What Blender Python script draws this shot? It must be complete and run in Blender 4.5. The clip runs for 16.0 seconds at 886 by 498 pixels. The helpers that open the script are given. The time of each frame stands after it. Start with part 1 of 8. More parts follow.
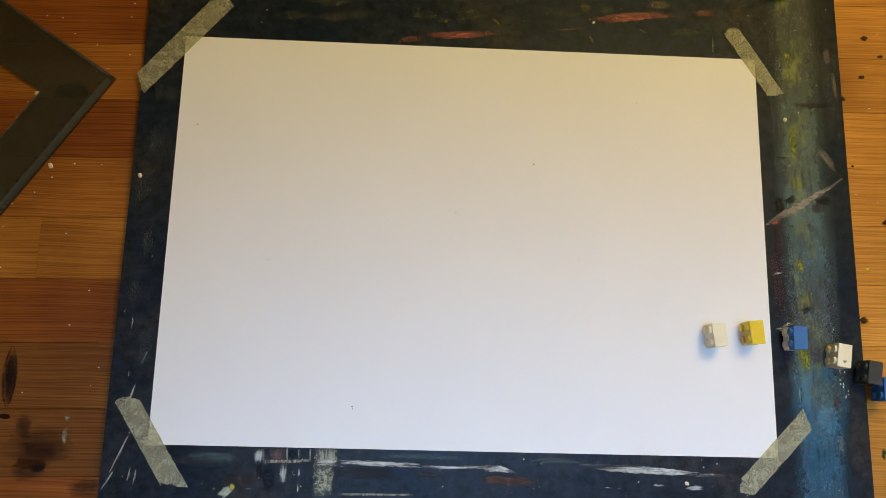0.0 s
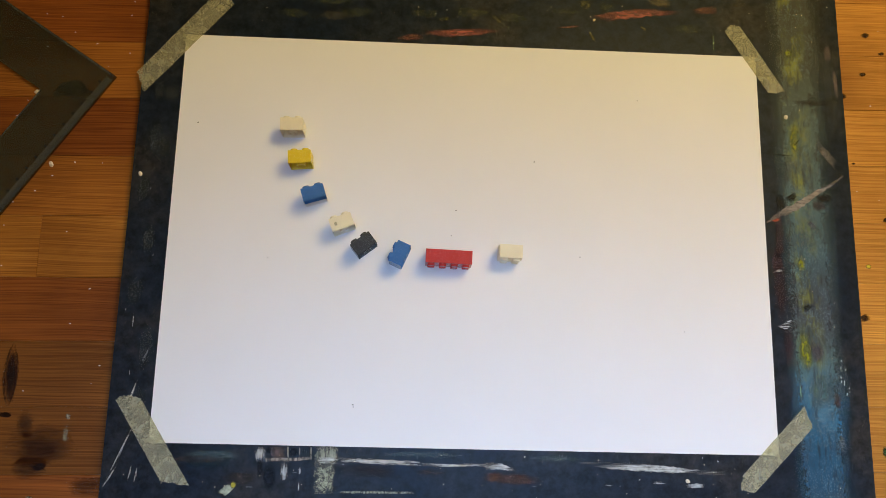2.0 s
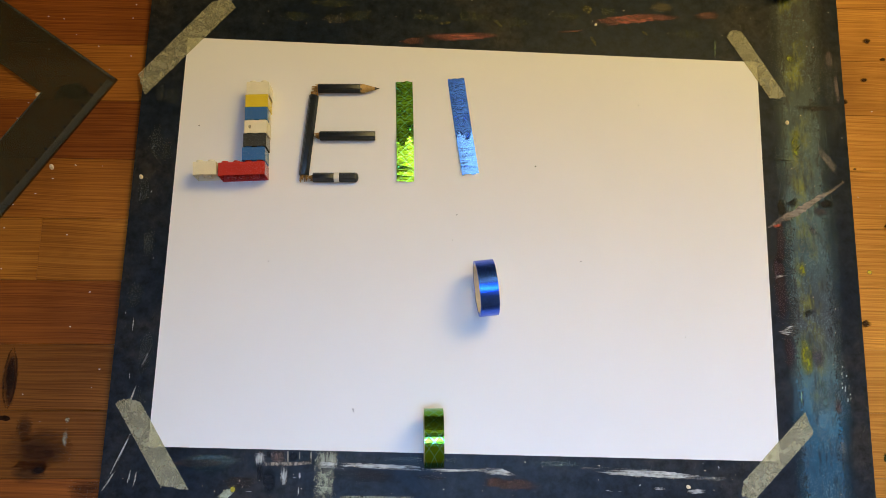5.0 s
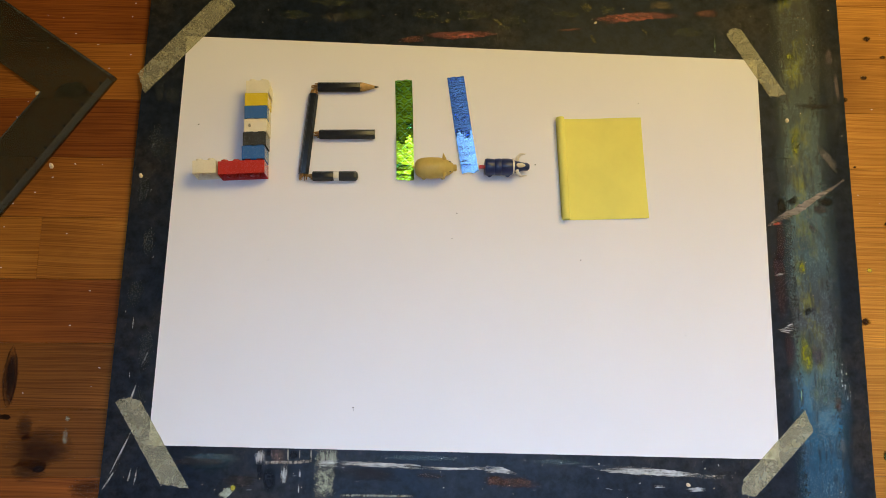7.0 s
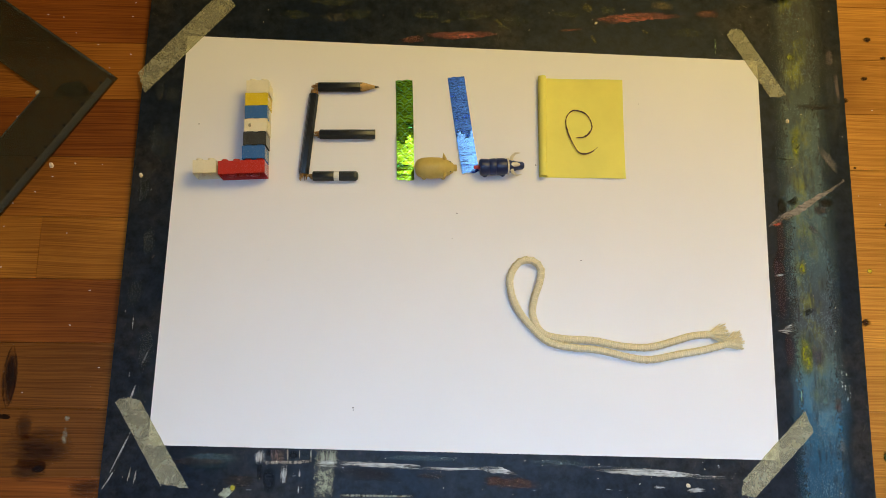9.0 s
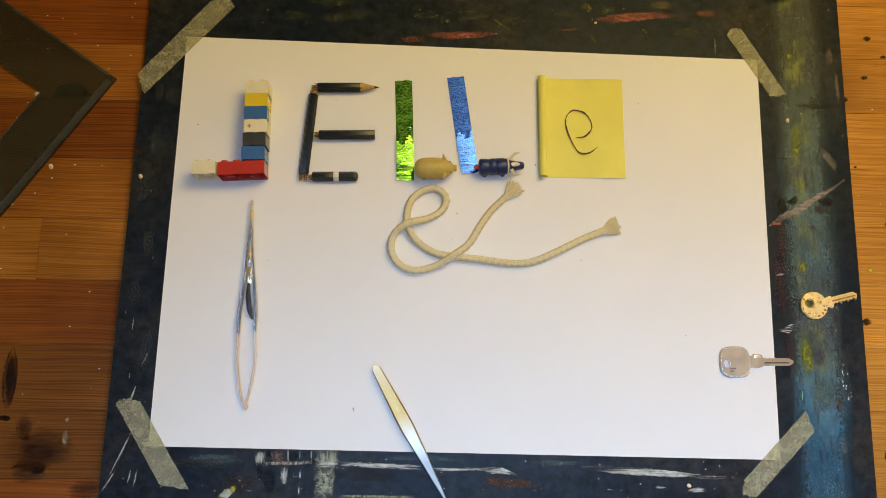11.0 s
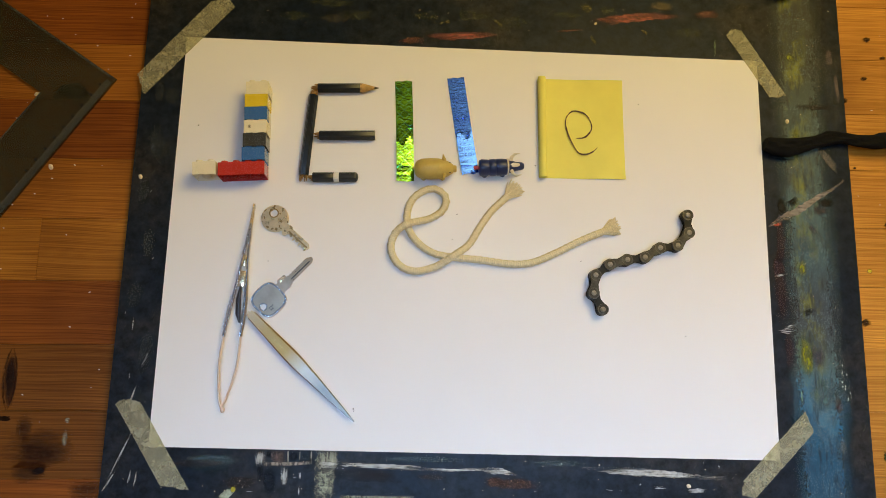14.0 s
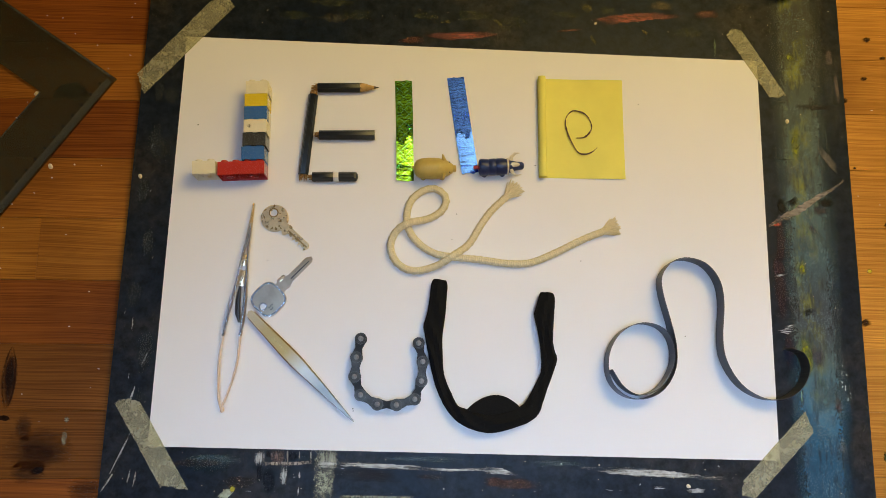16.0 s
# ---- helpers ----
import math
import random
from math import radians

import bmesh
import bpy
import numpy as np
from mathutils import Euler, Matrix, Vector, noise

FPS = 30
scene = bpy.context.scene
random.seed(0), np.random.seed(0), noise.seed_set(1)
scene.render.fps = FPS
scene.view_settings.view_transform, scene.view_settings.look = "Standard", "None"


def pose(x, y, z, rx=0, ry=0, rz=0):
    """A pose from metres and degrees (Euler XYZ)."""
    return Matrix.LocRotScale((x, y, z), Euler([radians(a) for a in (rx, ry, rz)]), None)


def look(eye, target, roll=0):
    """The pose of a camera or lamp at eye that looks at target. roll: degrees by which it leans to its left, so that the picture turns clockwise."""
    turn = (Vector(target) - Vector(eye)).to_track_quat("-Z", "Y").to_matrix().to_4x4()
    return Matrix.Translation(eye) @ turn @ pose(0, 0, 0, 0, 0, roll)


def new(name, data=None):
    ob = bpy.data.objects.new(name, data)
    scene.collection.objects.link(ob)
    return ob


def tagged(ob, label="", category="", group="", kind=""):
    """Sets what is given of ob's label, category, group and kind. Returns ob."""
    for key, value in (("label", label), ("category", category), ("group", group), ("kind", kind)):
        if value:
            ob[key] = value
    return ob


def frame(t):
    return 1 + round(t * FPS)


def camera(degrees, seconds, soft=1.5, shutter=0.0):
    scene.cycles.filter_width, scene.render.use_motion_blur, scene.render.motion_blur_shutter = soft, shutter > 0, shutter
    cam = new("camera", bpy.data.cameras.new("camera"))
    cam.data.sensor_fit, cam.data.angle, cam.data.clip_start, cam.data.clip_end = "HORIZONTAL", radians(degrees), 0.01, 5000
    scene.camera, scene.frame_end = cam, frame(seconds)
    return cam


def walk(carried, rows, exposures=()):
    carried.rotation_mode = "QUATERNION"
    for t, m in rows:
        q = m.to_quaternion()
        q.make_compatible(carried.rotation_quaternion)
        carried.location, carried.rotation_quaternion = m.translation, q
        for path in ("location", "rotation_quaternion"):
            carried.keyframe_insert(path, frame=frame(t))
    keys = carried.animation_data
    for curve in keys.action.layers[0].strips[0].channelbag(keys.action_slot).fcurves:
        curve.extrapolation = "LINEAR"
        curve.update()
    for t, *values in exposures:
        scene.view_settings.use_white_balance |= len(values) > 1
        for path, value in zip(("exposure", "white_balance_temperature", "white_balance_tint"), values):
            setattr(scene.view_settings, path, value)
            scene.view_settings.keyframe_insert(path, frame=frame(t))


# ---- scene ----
cam = camera(60, 16.0, soft=0.8)
walk(cam, [
    (0, pose(-0.03996, -0.11285, 0.53014, 11.1545, -2.4500, 1.3599)),
    (0.5, pose(-0.04067, -0.11288, 0.52973, 11.0170, -2.4615, 1.4181)),
    (1, pose(-0.04037, -0.11300, 0.52998, 11.0442, -2.4424, 1.3737)),
    (1.5, pose(-0.04105, -0.11304, 0.53002, 11.1288, -2.5090, 1.4251)),
    (2, pose(-0.03967, -0.11308, 0.52988, 11.0370, -2.3666, 1.3047)),
    (2.5, pose(-0.04027, -0.11326, 0.53013, 11.1022, -2.4342, 1.4092)),
    (3, pose(-0.03981, -0.11264, 0.52979, 11.0217, -2.3726, 1.5494)),
    (3.5, pose(-0.04035, -0.11296, 0.53002, 11.1124, -2.4252, 1.4929)),
    (4, pose(-0.04107, -0.11071, 0.52959, 11.0615, -2.5623, 1.5409)),
    (4.2, pose(-0.04089, -0.11131, 0.52936, 11.2191, -2.4628, 1.5028)),
    (6.5, pose(-0.04108, -0.11082, 0.52968, 10.9934, -2.4891, 1.4642)),
    (7, pose(-0.04065, -0.11131, 0.52943, 11.0596, -2.4411, 1.4285)),
    (7.5, pose(-0.04110, -0.11145, 0.52920, 11.0649, -2.4783, 1.4572)),
    (8, pose(-0.04020, -0.11041, 0.52919, 10.9968, -2.3755, 1.5982)),
    (8.5, pose(-0.04111, -0.11113, 0.52902, 11.0008, -2.4793, 1.4093)),
    (9, pose(-0.04100, -0.11146, 0.52913, 11.0859, -2.4846, 1.5086)),
    (11.5, pose(-0.04062, -0.11055, 0.52860, 11.0625, -2.4130, 1.3567)),
    (12, pose(-0.04167, -0.10983, 0.52851, 10.9594, -2.4875, 1.3827)),
    (12.5, pose(-0.04167, -0.11023, 0.52871, 11.0078, -2.4907, 1.3141)),
    (13, pose(-0.04156, -0.11103, 0.52909, 11.0977, -2.5155, 1.4399)),
    (13.5, pose(-0.04167, -0.11128, 0.52877, 11.1159, -2.5552, 1.4199)),
    (13.9, pose(-0.04092, -0.11140, 0.52938, 11.1252, -2.4363, 1.4719)),
    (14, pose(-0.04149, -0.11052, 0.52912, 11.0636, -2.5114, 1.3899)),
    (14.5, pose(-0.04094, -0.11055, 0.52897, 11.0795, -2.4720, 1.4236)),
    (15, pose(-0.04105, -0.11092, 0.52887, 11.0562, -2.4822, 1.4208)),
    (15.5, pose(-0.04122, -0.11031, 0.52894, 11.0135, -2.4897, 1.3860)),
    (16, pose(-0.04130, -0.11088, 0.52878, 11.0873, -2.5198, 1.4294)),
], exposures=[(0, -0.12, 5490, 11), (0.5, -0.07, 5490, 13), (1, -0.13, 5490, 11), (1.5, -0.04, 5490, 14), (2.5, -0.07, 5490, 14), (3.5, -0.01, 5510, 14), (4, -0.01, 5520, 14), (6.5, -0.10, 5600, 14), (7, -0.06, 5620, 14), (7.5, -0.01, 5640, 14), (8, -0.03, 5660, 9), (9, -0.04, 5720, 10), (11.5, -0.04, 5790, 11), (12, -0.03, 5800, 11), (13.5, 0.01, 5800, 11), (14.5, -0.12, 5820, 12), (16, -0.11, 5840, 12)])

# ---- world and light ----
world = bpy.data.worlds.new("world")
scene.world = world
world.use_nodes = True
wn = world.node_tree.nodes
sky = wn.new("ShaderNodeTexSky")
sky.sky_type, sky.sun_disc = "NISHITA", False
sky.sun_elevation, sky.sun_rotation = radians(25), radians(180)
wn["Background"].inputs["Strength"].default_value = 0.05
world.node_tree.links.new(sky.outputs["Color"], wn["Background"].inputs["Color"])


def area_lamp(name, where, target, size, power, colour):
    data = bpy.data.lights.new(name, "AREA")
    data.shape, data.size, data.size_y = "RECTANGLE", size[0], size[1]
    data.energy, data.color = power, colour
    ob = new(name, data)
    ob.matrix_world = look(where, target)
    return ob


# daylight in the roof window over the table, and the warm bulb of the room
daylight = area_lamp("roof_window_daylight", (0.28, -0.26, 1.24), (0.28, -0.2599, 0.0), (1.2, 0.32), 1.61, (0.46, 0.68, 1.0))
daylight.data.spread = radians(38)
bulb = bpy.data.lights.new("room_bulb", "POINT")
bulb.energy, bulb.color, bulb.shadow_soft_size = 36.8, (0.972, 0.70, 0.202), 0.28
new("room_bulb", bulb).location = (0.47, 0.52, 0.95)


# ---- materials ----
def shader(name):
    m = bpy.data.materials.new(name)
    m.use_nodes = True
    nt = m.node_tree
    return m, nt.nodes, nt.links, nt.nodes["Principled BSDF"]


def node(nodes, kind, **values):
    n = nodes.new("ShaderNode" + kind)
    for key, value in values.items():
        n.inputs[key.replace("_", " ")].default_value = value
    return n


def ramp(nodes, stops):
    n = nodes.new("ShaderNodeValToRGB")
    e = n.color_ramp.elements
    e[0].position, e[0].color = stops[0][0], (*stops[0][1], 1)
    e[1].position, e[1].color = stops[-1][0], (*stops[-1][1], 1)
    for p, c in stops[1:-1]:
        k = e.new(p)
        k.color = (*c, 1)
    return n


def coords(nodes, links, scale=(1, 1, 1), turn=0.0, offset=False):
    """Object coordinates, scaled; offset moves them by the object's own random number."""
    tc = nodes.new("ShaderNodeTexCoord")
    mp = nodes.new("ShaderNodeMapping")
    mp.inputs["Scale"].default_value = scale
    mp.inputs["Rotation"].default_value = (0, 0, radians(turn))
    links.new(tc.outputs["Object"], mp.inputs["Vector"])
    if offset:
        info = nodes.new("ShaderNodeObjectInfo")
        mul = nodes.new("ShaderNodeVectorMath")
        mul.operation = "SCALE"
        mul.inputs[0].default_value = (7.3, 3.1, 5.7)
        links.new(info.outputs["Random"], mul.inputs["Scale"])
        links.new(mul.outputs[0], mp.inputs["Location"])
    return mp.outputs["Vector"]


def plain(name, colour, rough=0.5, metal=0.0, vary=0.12, scale=300.0, bump=0.0, fine=1500.0, coat=0.0, spec=0.5):
    """A surface of one colour with mottling at two scales and a fine relief."""
    m, n, l, b = shader(name)
    v = coords(n, l)
    n1 = node(n, "TexNoise", Scale=scale, Detail=4.0, Roughness=0.6)
    n2 = node(n, "TexNoise", Scale=fine, Detail=3.0)
    l.new(v, n1.inputs["Vector"])
    l.new(v, n2.inputs["Vector"])
    lo = tuple(c * (1 - vary) for c in colour)
    hi = tuple(min(1, c * (1 + vary)) for c in colour)
    r = ramp(n, [(0.3, lo), (0.7, hi)])
    l.new(n1.outputs["Fac"], r.inputs["Fac"])
    l.new(r.outputs["Color"], b.inputs["Base Color"])
    rr = node(n, "MapRange", To_Min=max(0.02, rough - 0.08), To_Max=min(1, rough + 0.1))
    l.new(n2.outputs["Fac"], rr.inputs["Value"])
    l.new(rr.outputs["Result"], b.inputs["Roughness"])
    b.inputs["Metallic"].default_value = metal
    b.inputs["Specular IOR Level"].default_value = spec
    b.inputs["Coat Weight"].default_value = coat
    if bump:
        bp = node(n, "Bump", Strength=bump, Distance=0.0004)
        l.new(n2.outputs["Fac"], bp.inputs["Height"])
        l.new(bp.outputs["Normal"], b.inputs["Normal"])
    return m


def wood(name, light, dark):
    """Varnished softwood: long grain lines, pores and a slow change of tone along the plank."""
    m, n, l, b = shader(name)
    v = coords(n, l, (1, 1, 1), 0, True)
    warp = node(n, "TexNoise", Scale=6.0, Detail=2.0)
    stretch = n.new("ShaderNodeMapping")
    stretch.inputs["Scale"].default_value = (2.6, 400, 400)
    l.new(v, stretch.inputs["Vector"])
    l.new(v, warp.inputs["Vector"])
    mix = n.new("ShaderNodeVectorMath")
    mix.operation = "MULTIPLY_ADD"
    mix.inputs[1].default_value = (0.5, 5.0, 0.5)
    l.new(warp.outputs["Color"], mix.inputs[0])
    l.new(stretch.outputs["Vector"], mix.inputs[2])
    grain = node(n, "TexNoise", Scale=3.0, Detail=3.0, Roughness=0.5)
    l.new(mix.outputs[0], grain.inputs["Vector"])
    r = ramp(n, [(0.24, tuple(c * 0.80 for c in dark)), (0.40, tuple((a * 0.2 + c * 0.8) for a, c in zip(light, dark))), (0.54, tuple((a * 0.75 + c * 0.25) for a, c in zip(light, dark))), (0.68, tuple(min(1, c * 1.08) for c in light))])
    l.new(grain.outputs["Fac"], r.inputs["Fac"])
    pores = node(n, "TexNoise", Scale=5.5, Detail=2.0)
    l.new(mix.outputs[0], pores.inputs["Vector"])
    pr = ramp(n, [(0.36, (0.55, 0.5, 0.45)), (0.5, (1, 1, 1))])
    l.new(pores.outputs["Fac"], pr.inputs["Fac"])
    slow = node(n, "TexNoise", Scale=9.0, Detail=3.0)
    l.new(v, slow.inputs["Vector"])
    sr = ramp(n, [(0.3, (0.62, 0.56, 0.50)), (0.65, (1.2, 1.2, 1.16))])
    l.new(slow.outputs["Fac"], sr.inputs["Fac"])
    m1 = n.new("ShaderNodeMixRGB")
    m1.blend_type = "MULTIPLY"
    m1.inputs["Fac"].default_value = 0.6
    l.new(r.outputs["Color"], m1.inputs[1])
    l.new(pr.outputs["Color"], m1.inputs[2])
    m2 = n.new("ShaderNodeMixRGB")
    m2.blend_type = "MULTIPLY"
    m2.inputs["Fac"].default_value = 0.9
    l.new(m1.outputs["Color"], m2.inputs[1])
    l.new(sr.outputs["Color"], m2.inputs[2])
    l.new(m2.outputs["Color"], b.inputs["Base Color"])
    b.inputs["Roughness"].default_value = 0.5
    b.inputs["Specular IOR Level"].default_value = 0.12
    bp = node(n, "Bump", Strength=0.25, Distance=0.0004)
    l.new(grain.outputs["Fac"], bp.inputs["Height"])
    l.new(bp.outputs["Normal"], b.inputs["Normal"])
    return m


def brushed(name, colour, cover=0.5, sx=40.0, sy=400.0, turn=0.0, rough=0.5, sharp=0.12, fade_out=0.42):
    """Dried paint dragged thin: it covers in streaks, thins out to its rim and lets the ground through."""
    m, n, l, b = shader(name)
    v = coords(n, l, (sx, sy, 1), turn, True)
    n1 = node(n, "TexNoise", Scale=1.0, Detail=11.0, Roughness=0.78)
    l.new(v, n1.inputs["Vector"])
    mr = node(n, "MapRange", From_Min=0.62 - cover * 0.3 - sharp, From_Max=0.62 - cover * 0.3 + sharp)
    tc = n.new("ShaderNodeTexCoord")
    mid = n.new("ShaderNodeVectorMath")
    mid.operation = "MULTIPLY_ADD"
    mid.inputs[1].default_value, mid.inputs[2].default_value = (2, 2, 0), (-1, -1, 0)
    l.new(tc.outputs["Generated"], mid.inputs[0])
    far = n.new("ShaderNodeVectorMath")
    far.operation = "LENGTH"
    l.new(mid.outputs[0], far.inputs[0])
    thin = node(n, "MapRange", From_Min=0.35, From_Max=1.05, To_Min=0.0, To_Max=-fade_out)
    l.new(far.outputs["Value"], thin.inputs["Value"])
    both = n.new("ShaderNodeMath")
    both.operation = "ADD"
    l.new(n1.outputs["Fac"], both.inputs[0])
    l.new(thin.outputs["Result"], both.inputs[1])
    l.new(both.outputs[0], mr.inputs["Value"])
    v2 = coords(n, l)
    n2 = node(n, "TexNoise", Scale=260.0, Detail=4.0)
    l.new(v2, n2.inputs["Vector"])
    r = ramp(n, [(0.3, tuple(c * 0.65 for c in colour)), (0.7, tuple(min(1, c * 1.2) for c in colour))])
    l.new(n2.outputs["Fac"], r.inputs["Fac"])
    l.new(r.outputs["Color"], b.inputs["Base Color"])
    b.inputs["Roughness"].default_value = rough
    b.inputs["Specular IOR Level"].default_value = 0.14
    tr = n.new("ShaderNodeBsdfTransparent")
    mx = n.new("ShaderNodeMixShader")
    l.new(mr.outputs["Result"], mx.inputs["Fac"])
    l.new(tr.outputs[0], mx.inputs[1])
    l.new(b.outputs[0], mx.inputs[2])
    l.new(mx.outputs[0], n["Material Output"].inputs["Surface"])
    return m


def foil(name, colour, lattice, rough):
    """Metallised film with fine creases; lattice adds the printed diamond lines."""
    m, n, l, b = shader(name)
    crease = node(n, "TexNoise", Scale=150.0, Detail=4.0, Roughness=0.6, Distortion=0.8)
    l.new(coords(n, l, (0.5, 2.2, 1)), crease.inputs["Vector"])
    tone = ramp(n, [(0.35, tuple(c * 0.75 for c in colour)), (0.65, colour)])
    l.new(crease.outputs["Fac"], tone.inputs["Fac"])
    last = tone.outputs["Color"]
    if lattice:
        vor = node(n, "TexVoronoi", Scale=210.0, Randomness=0.0)
        vor.distance = "CHEBYCHEV"
        l.new(coords(n, l, (1, 1, 0), 45), vor.inputs["Vector"])
        line = node(n, "MapRange", From_Min=0.44, From_Max=0.48, To_Max=0.75)
        l.new(vor.outputs["Distance"], line.inputs["Value"])
        mx = n.new("ShaderNodeMixRGB")
        l.new(line.outputs["Result"], mx.inputs["Fac"])
        l.new(last, mx.inputs[1])
        mx.inputs[2].default_value = (0.20, 0.62, 0.45, 1)
        last = mx.outputs["Color"]
    l.new(last, b.inputs["Base Color"])
    b.inputs["Metallic"].default_value = 0.95
    b.inputs["Roughness"].default_value = rough
    b.inputs["Specular IOR Level"].default_value = 0.3
    bp = node(n, "Bump", Strength=0.22, Distance=0.0008)
    l.new(crease.outputs["Fac"], bp.inputs["Height"])
    l.new(bp.outputs["Normal"], b.inputs["Normal"])
    return m


def seethrough(name, tint, gloss_rough=0.08, body=None, cover=0.0, ior=1.45):
    """Clear or cloudy film: tinted light passes, the surface mirrors by Fresnel, cover lays a matt body over it."""
    m, n, l, b = shader(name)
    n.remove(b)
    tr = n.new("ShaderNodeBsdfTransparent")
    tr.inputs["Color"].default_value = (*tint, 1)
    last = tr.outputs[0]
    if body:
        df = n.new("ShaderNodeBsdfDiffuse")
        df.inputs["Color"].default_value = (*body, 1)
        nz = node(n, "TexNoise", Scale=150.0, Detail=8.0, Roughness=0.65)
        l.new(coords(n, l), nz.inputs["Vector"])
        mr = node(n, "MapRange", From_Min=0.3, From_Max=0.7, To_Min=cover * 0.5, To_Max=cover * 1.5)
        l.new(nz.outputs["Fac"], mr.inputs["Value"])
        mx = n.new("ShaderNodeMixShader")
        l.new(mr.outputs["Result"], mx.inputs["Fac"])
        l.new(last, mx.inputs[1])
        l.new(df.outputs[0], mx.inputs[2])
        last = mx.outputs[0]
    gl = n.new("ShaderNodeBsdfGlossy")
    gl.inputs["Roughness"].default_value = gloss_rough
    fr = node(n, "Fresnel", IOR=ior)
    m2 = n.new("ShaderNodeMixShader")
    l.new(fr.outputs[0], m2.inputs["Fac"])
    l.new(last, m2.inputs[1])
    l.new(gl.outputs[0], m2.inputs[2])
    l.new(m2.outputs[0], n["Material Output"].inputs["Surface"])
    return m


def paper_material(name):
    m, n, l, b = shader(name)
    v = coords(n, l)
    n1 = node(n, "TexNoise", Scale=900.0, Detail=4.0)
    n2 = node(n, "TexNoise", Scale=14.0, Detail=2.0)
    l.new(v, n1.inputs["Vector"])
    l.new(v, n2.inputs["Vector"])
    r = ramp(n, [(0.3, (0.825, 0.82, 0.81)), (0.7, (0.845, 0.84, 0.83))])
    l.new(n2.outputs["Fac"], r.inputs["Fac"])
    l.new(r.outputs["Color"], b.inputs["Base Color"])
    b.inputs["Roughness"].default_value = 0.8
    b.inputs["Specular IOR Level"].default_value = 0.2
    bp = node(n, "Bump", Strength=0.08, Distance=0.0003)
    l.new(n1.outputs["Fac"], bp.inputs["Height"])
    l.new(bp.outputs["Normal"], b.inputs["Normal"])
    return m


def board_material(name):
    """Dark board, rubbed with brown and blue-black paint at two scales."""
    m, n, l, b = shader(name)
    v = coords(n, l)
    n1 = node(n, "TexNoise", Scale=9.0, Detail=6.0, Roughness=0.65)
    n2 = node(n, "TexNoise", Scale=120.0, Detail=5.0, Roughness=0.7)
    l.new(v, n1.inputs["Vector"])
    l.new(v, n2.inputs["Vector"])
    r = ramp(n, [(0.32, (0.005, 0.010, 0.021)), (0.5, (0.012, 0.016, 0.023)), (0.68, (0.030, 0.027, 0.023))])
    l.new(n1.outputs["Fac"], r.inputs["Fac"])
    r2 = ramp(n, [(0.35, (0.5, 0.5, 0.5)), (0.75, (2.5, 2.4, 2.3))])
    l.new(n2.outputs["Fac"], r2.inputs["Fac"])
    mx = n.new("ShaderNodeMixRGB")
    mx.blend_type = "MULTIPLY"
    mx.inputs["Fac"].default_value = 0.8
    l.new(r.outputs["Color"], mx.inputs[1])
    l.new(r2.outputs["Color"], mx.inputs[2])
    n3 = node(n, "TexNoise", Scale=330.0, Detail=8.0, Roughness=0.7, Distortion=0.6)
    l.new(coords(n, l, (1, 0.55, 1), 20), n3.inputs["Vector"])
    spots = node(n, "MapRange", From_Min=0.58, From_Max=0.68)
    l.new(n3.outputs["Fac"], spots.inputs["Value"])
    where = node(n, "MapRange", From_Min=0.46, From_Max=0.62, To_Max=0.55)
    l.new(n1.outputs["Fac"], where.inputs["Value"])
    both = n.new("ShaderNodeMath")
    both.operation = "MULTIPLY"
    l.new(spots.outputs["Result"], both.inputs[0])
    l.new(where.outputs["Result"], both.inputs[1])
    rub = n.new("ShaderNodeMixRGB")
    rub.inputs[2].default_value = (0.085, 0.085, 0.060, 1)
    l.new(both.outputs[0], rub.inputs["Fac"])
    l.new(mx.outputs["Color"], rub.inputs[1])
    l.new(rub.outputs["Color"], b.inputs["Base Color"])
    rr = node(n, "MapRange", To_Min=0.3, To_Max=0.6)
    l.new(n2.outputs["Fac"], rr.inputs["Value"])
    l.new(rr.outputs["Result"], b.inputs["Roughness"])
    b.inputs["Specular IOR Level"].default_value = 0.15
    bp = node(n, "Bump", Strength=0.3, Distance=0.0005)
    l.new(n2.outputs["Fac"], bp.inputs["Height"])
    l.new(bp.outputs["Normal"], b.inputs["Normal"])
    return m


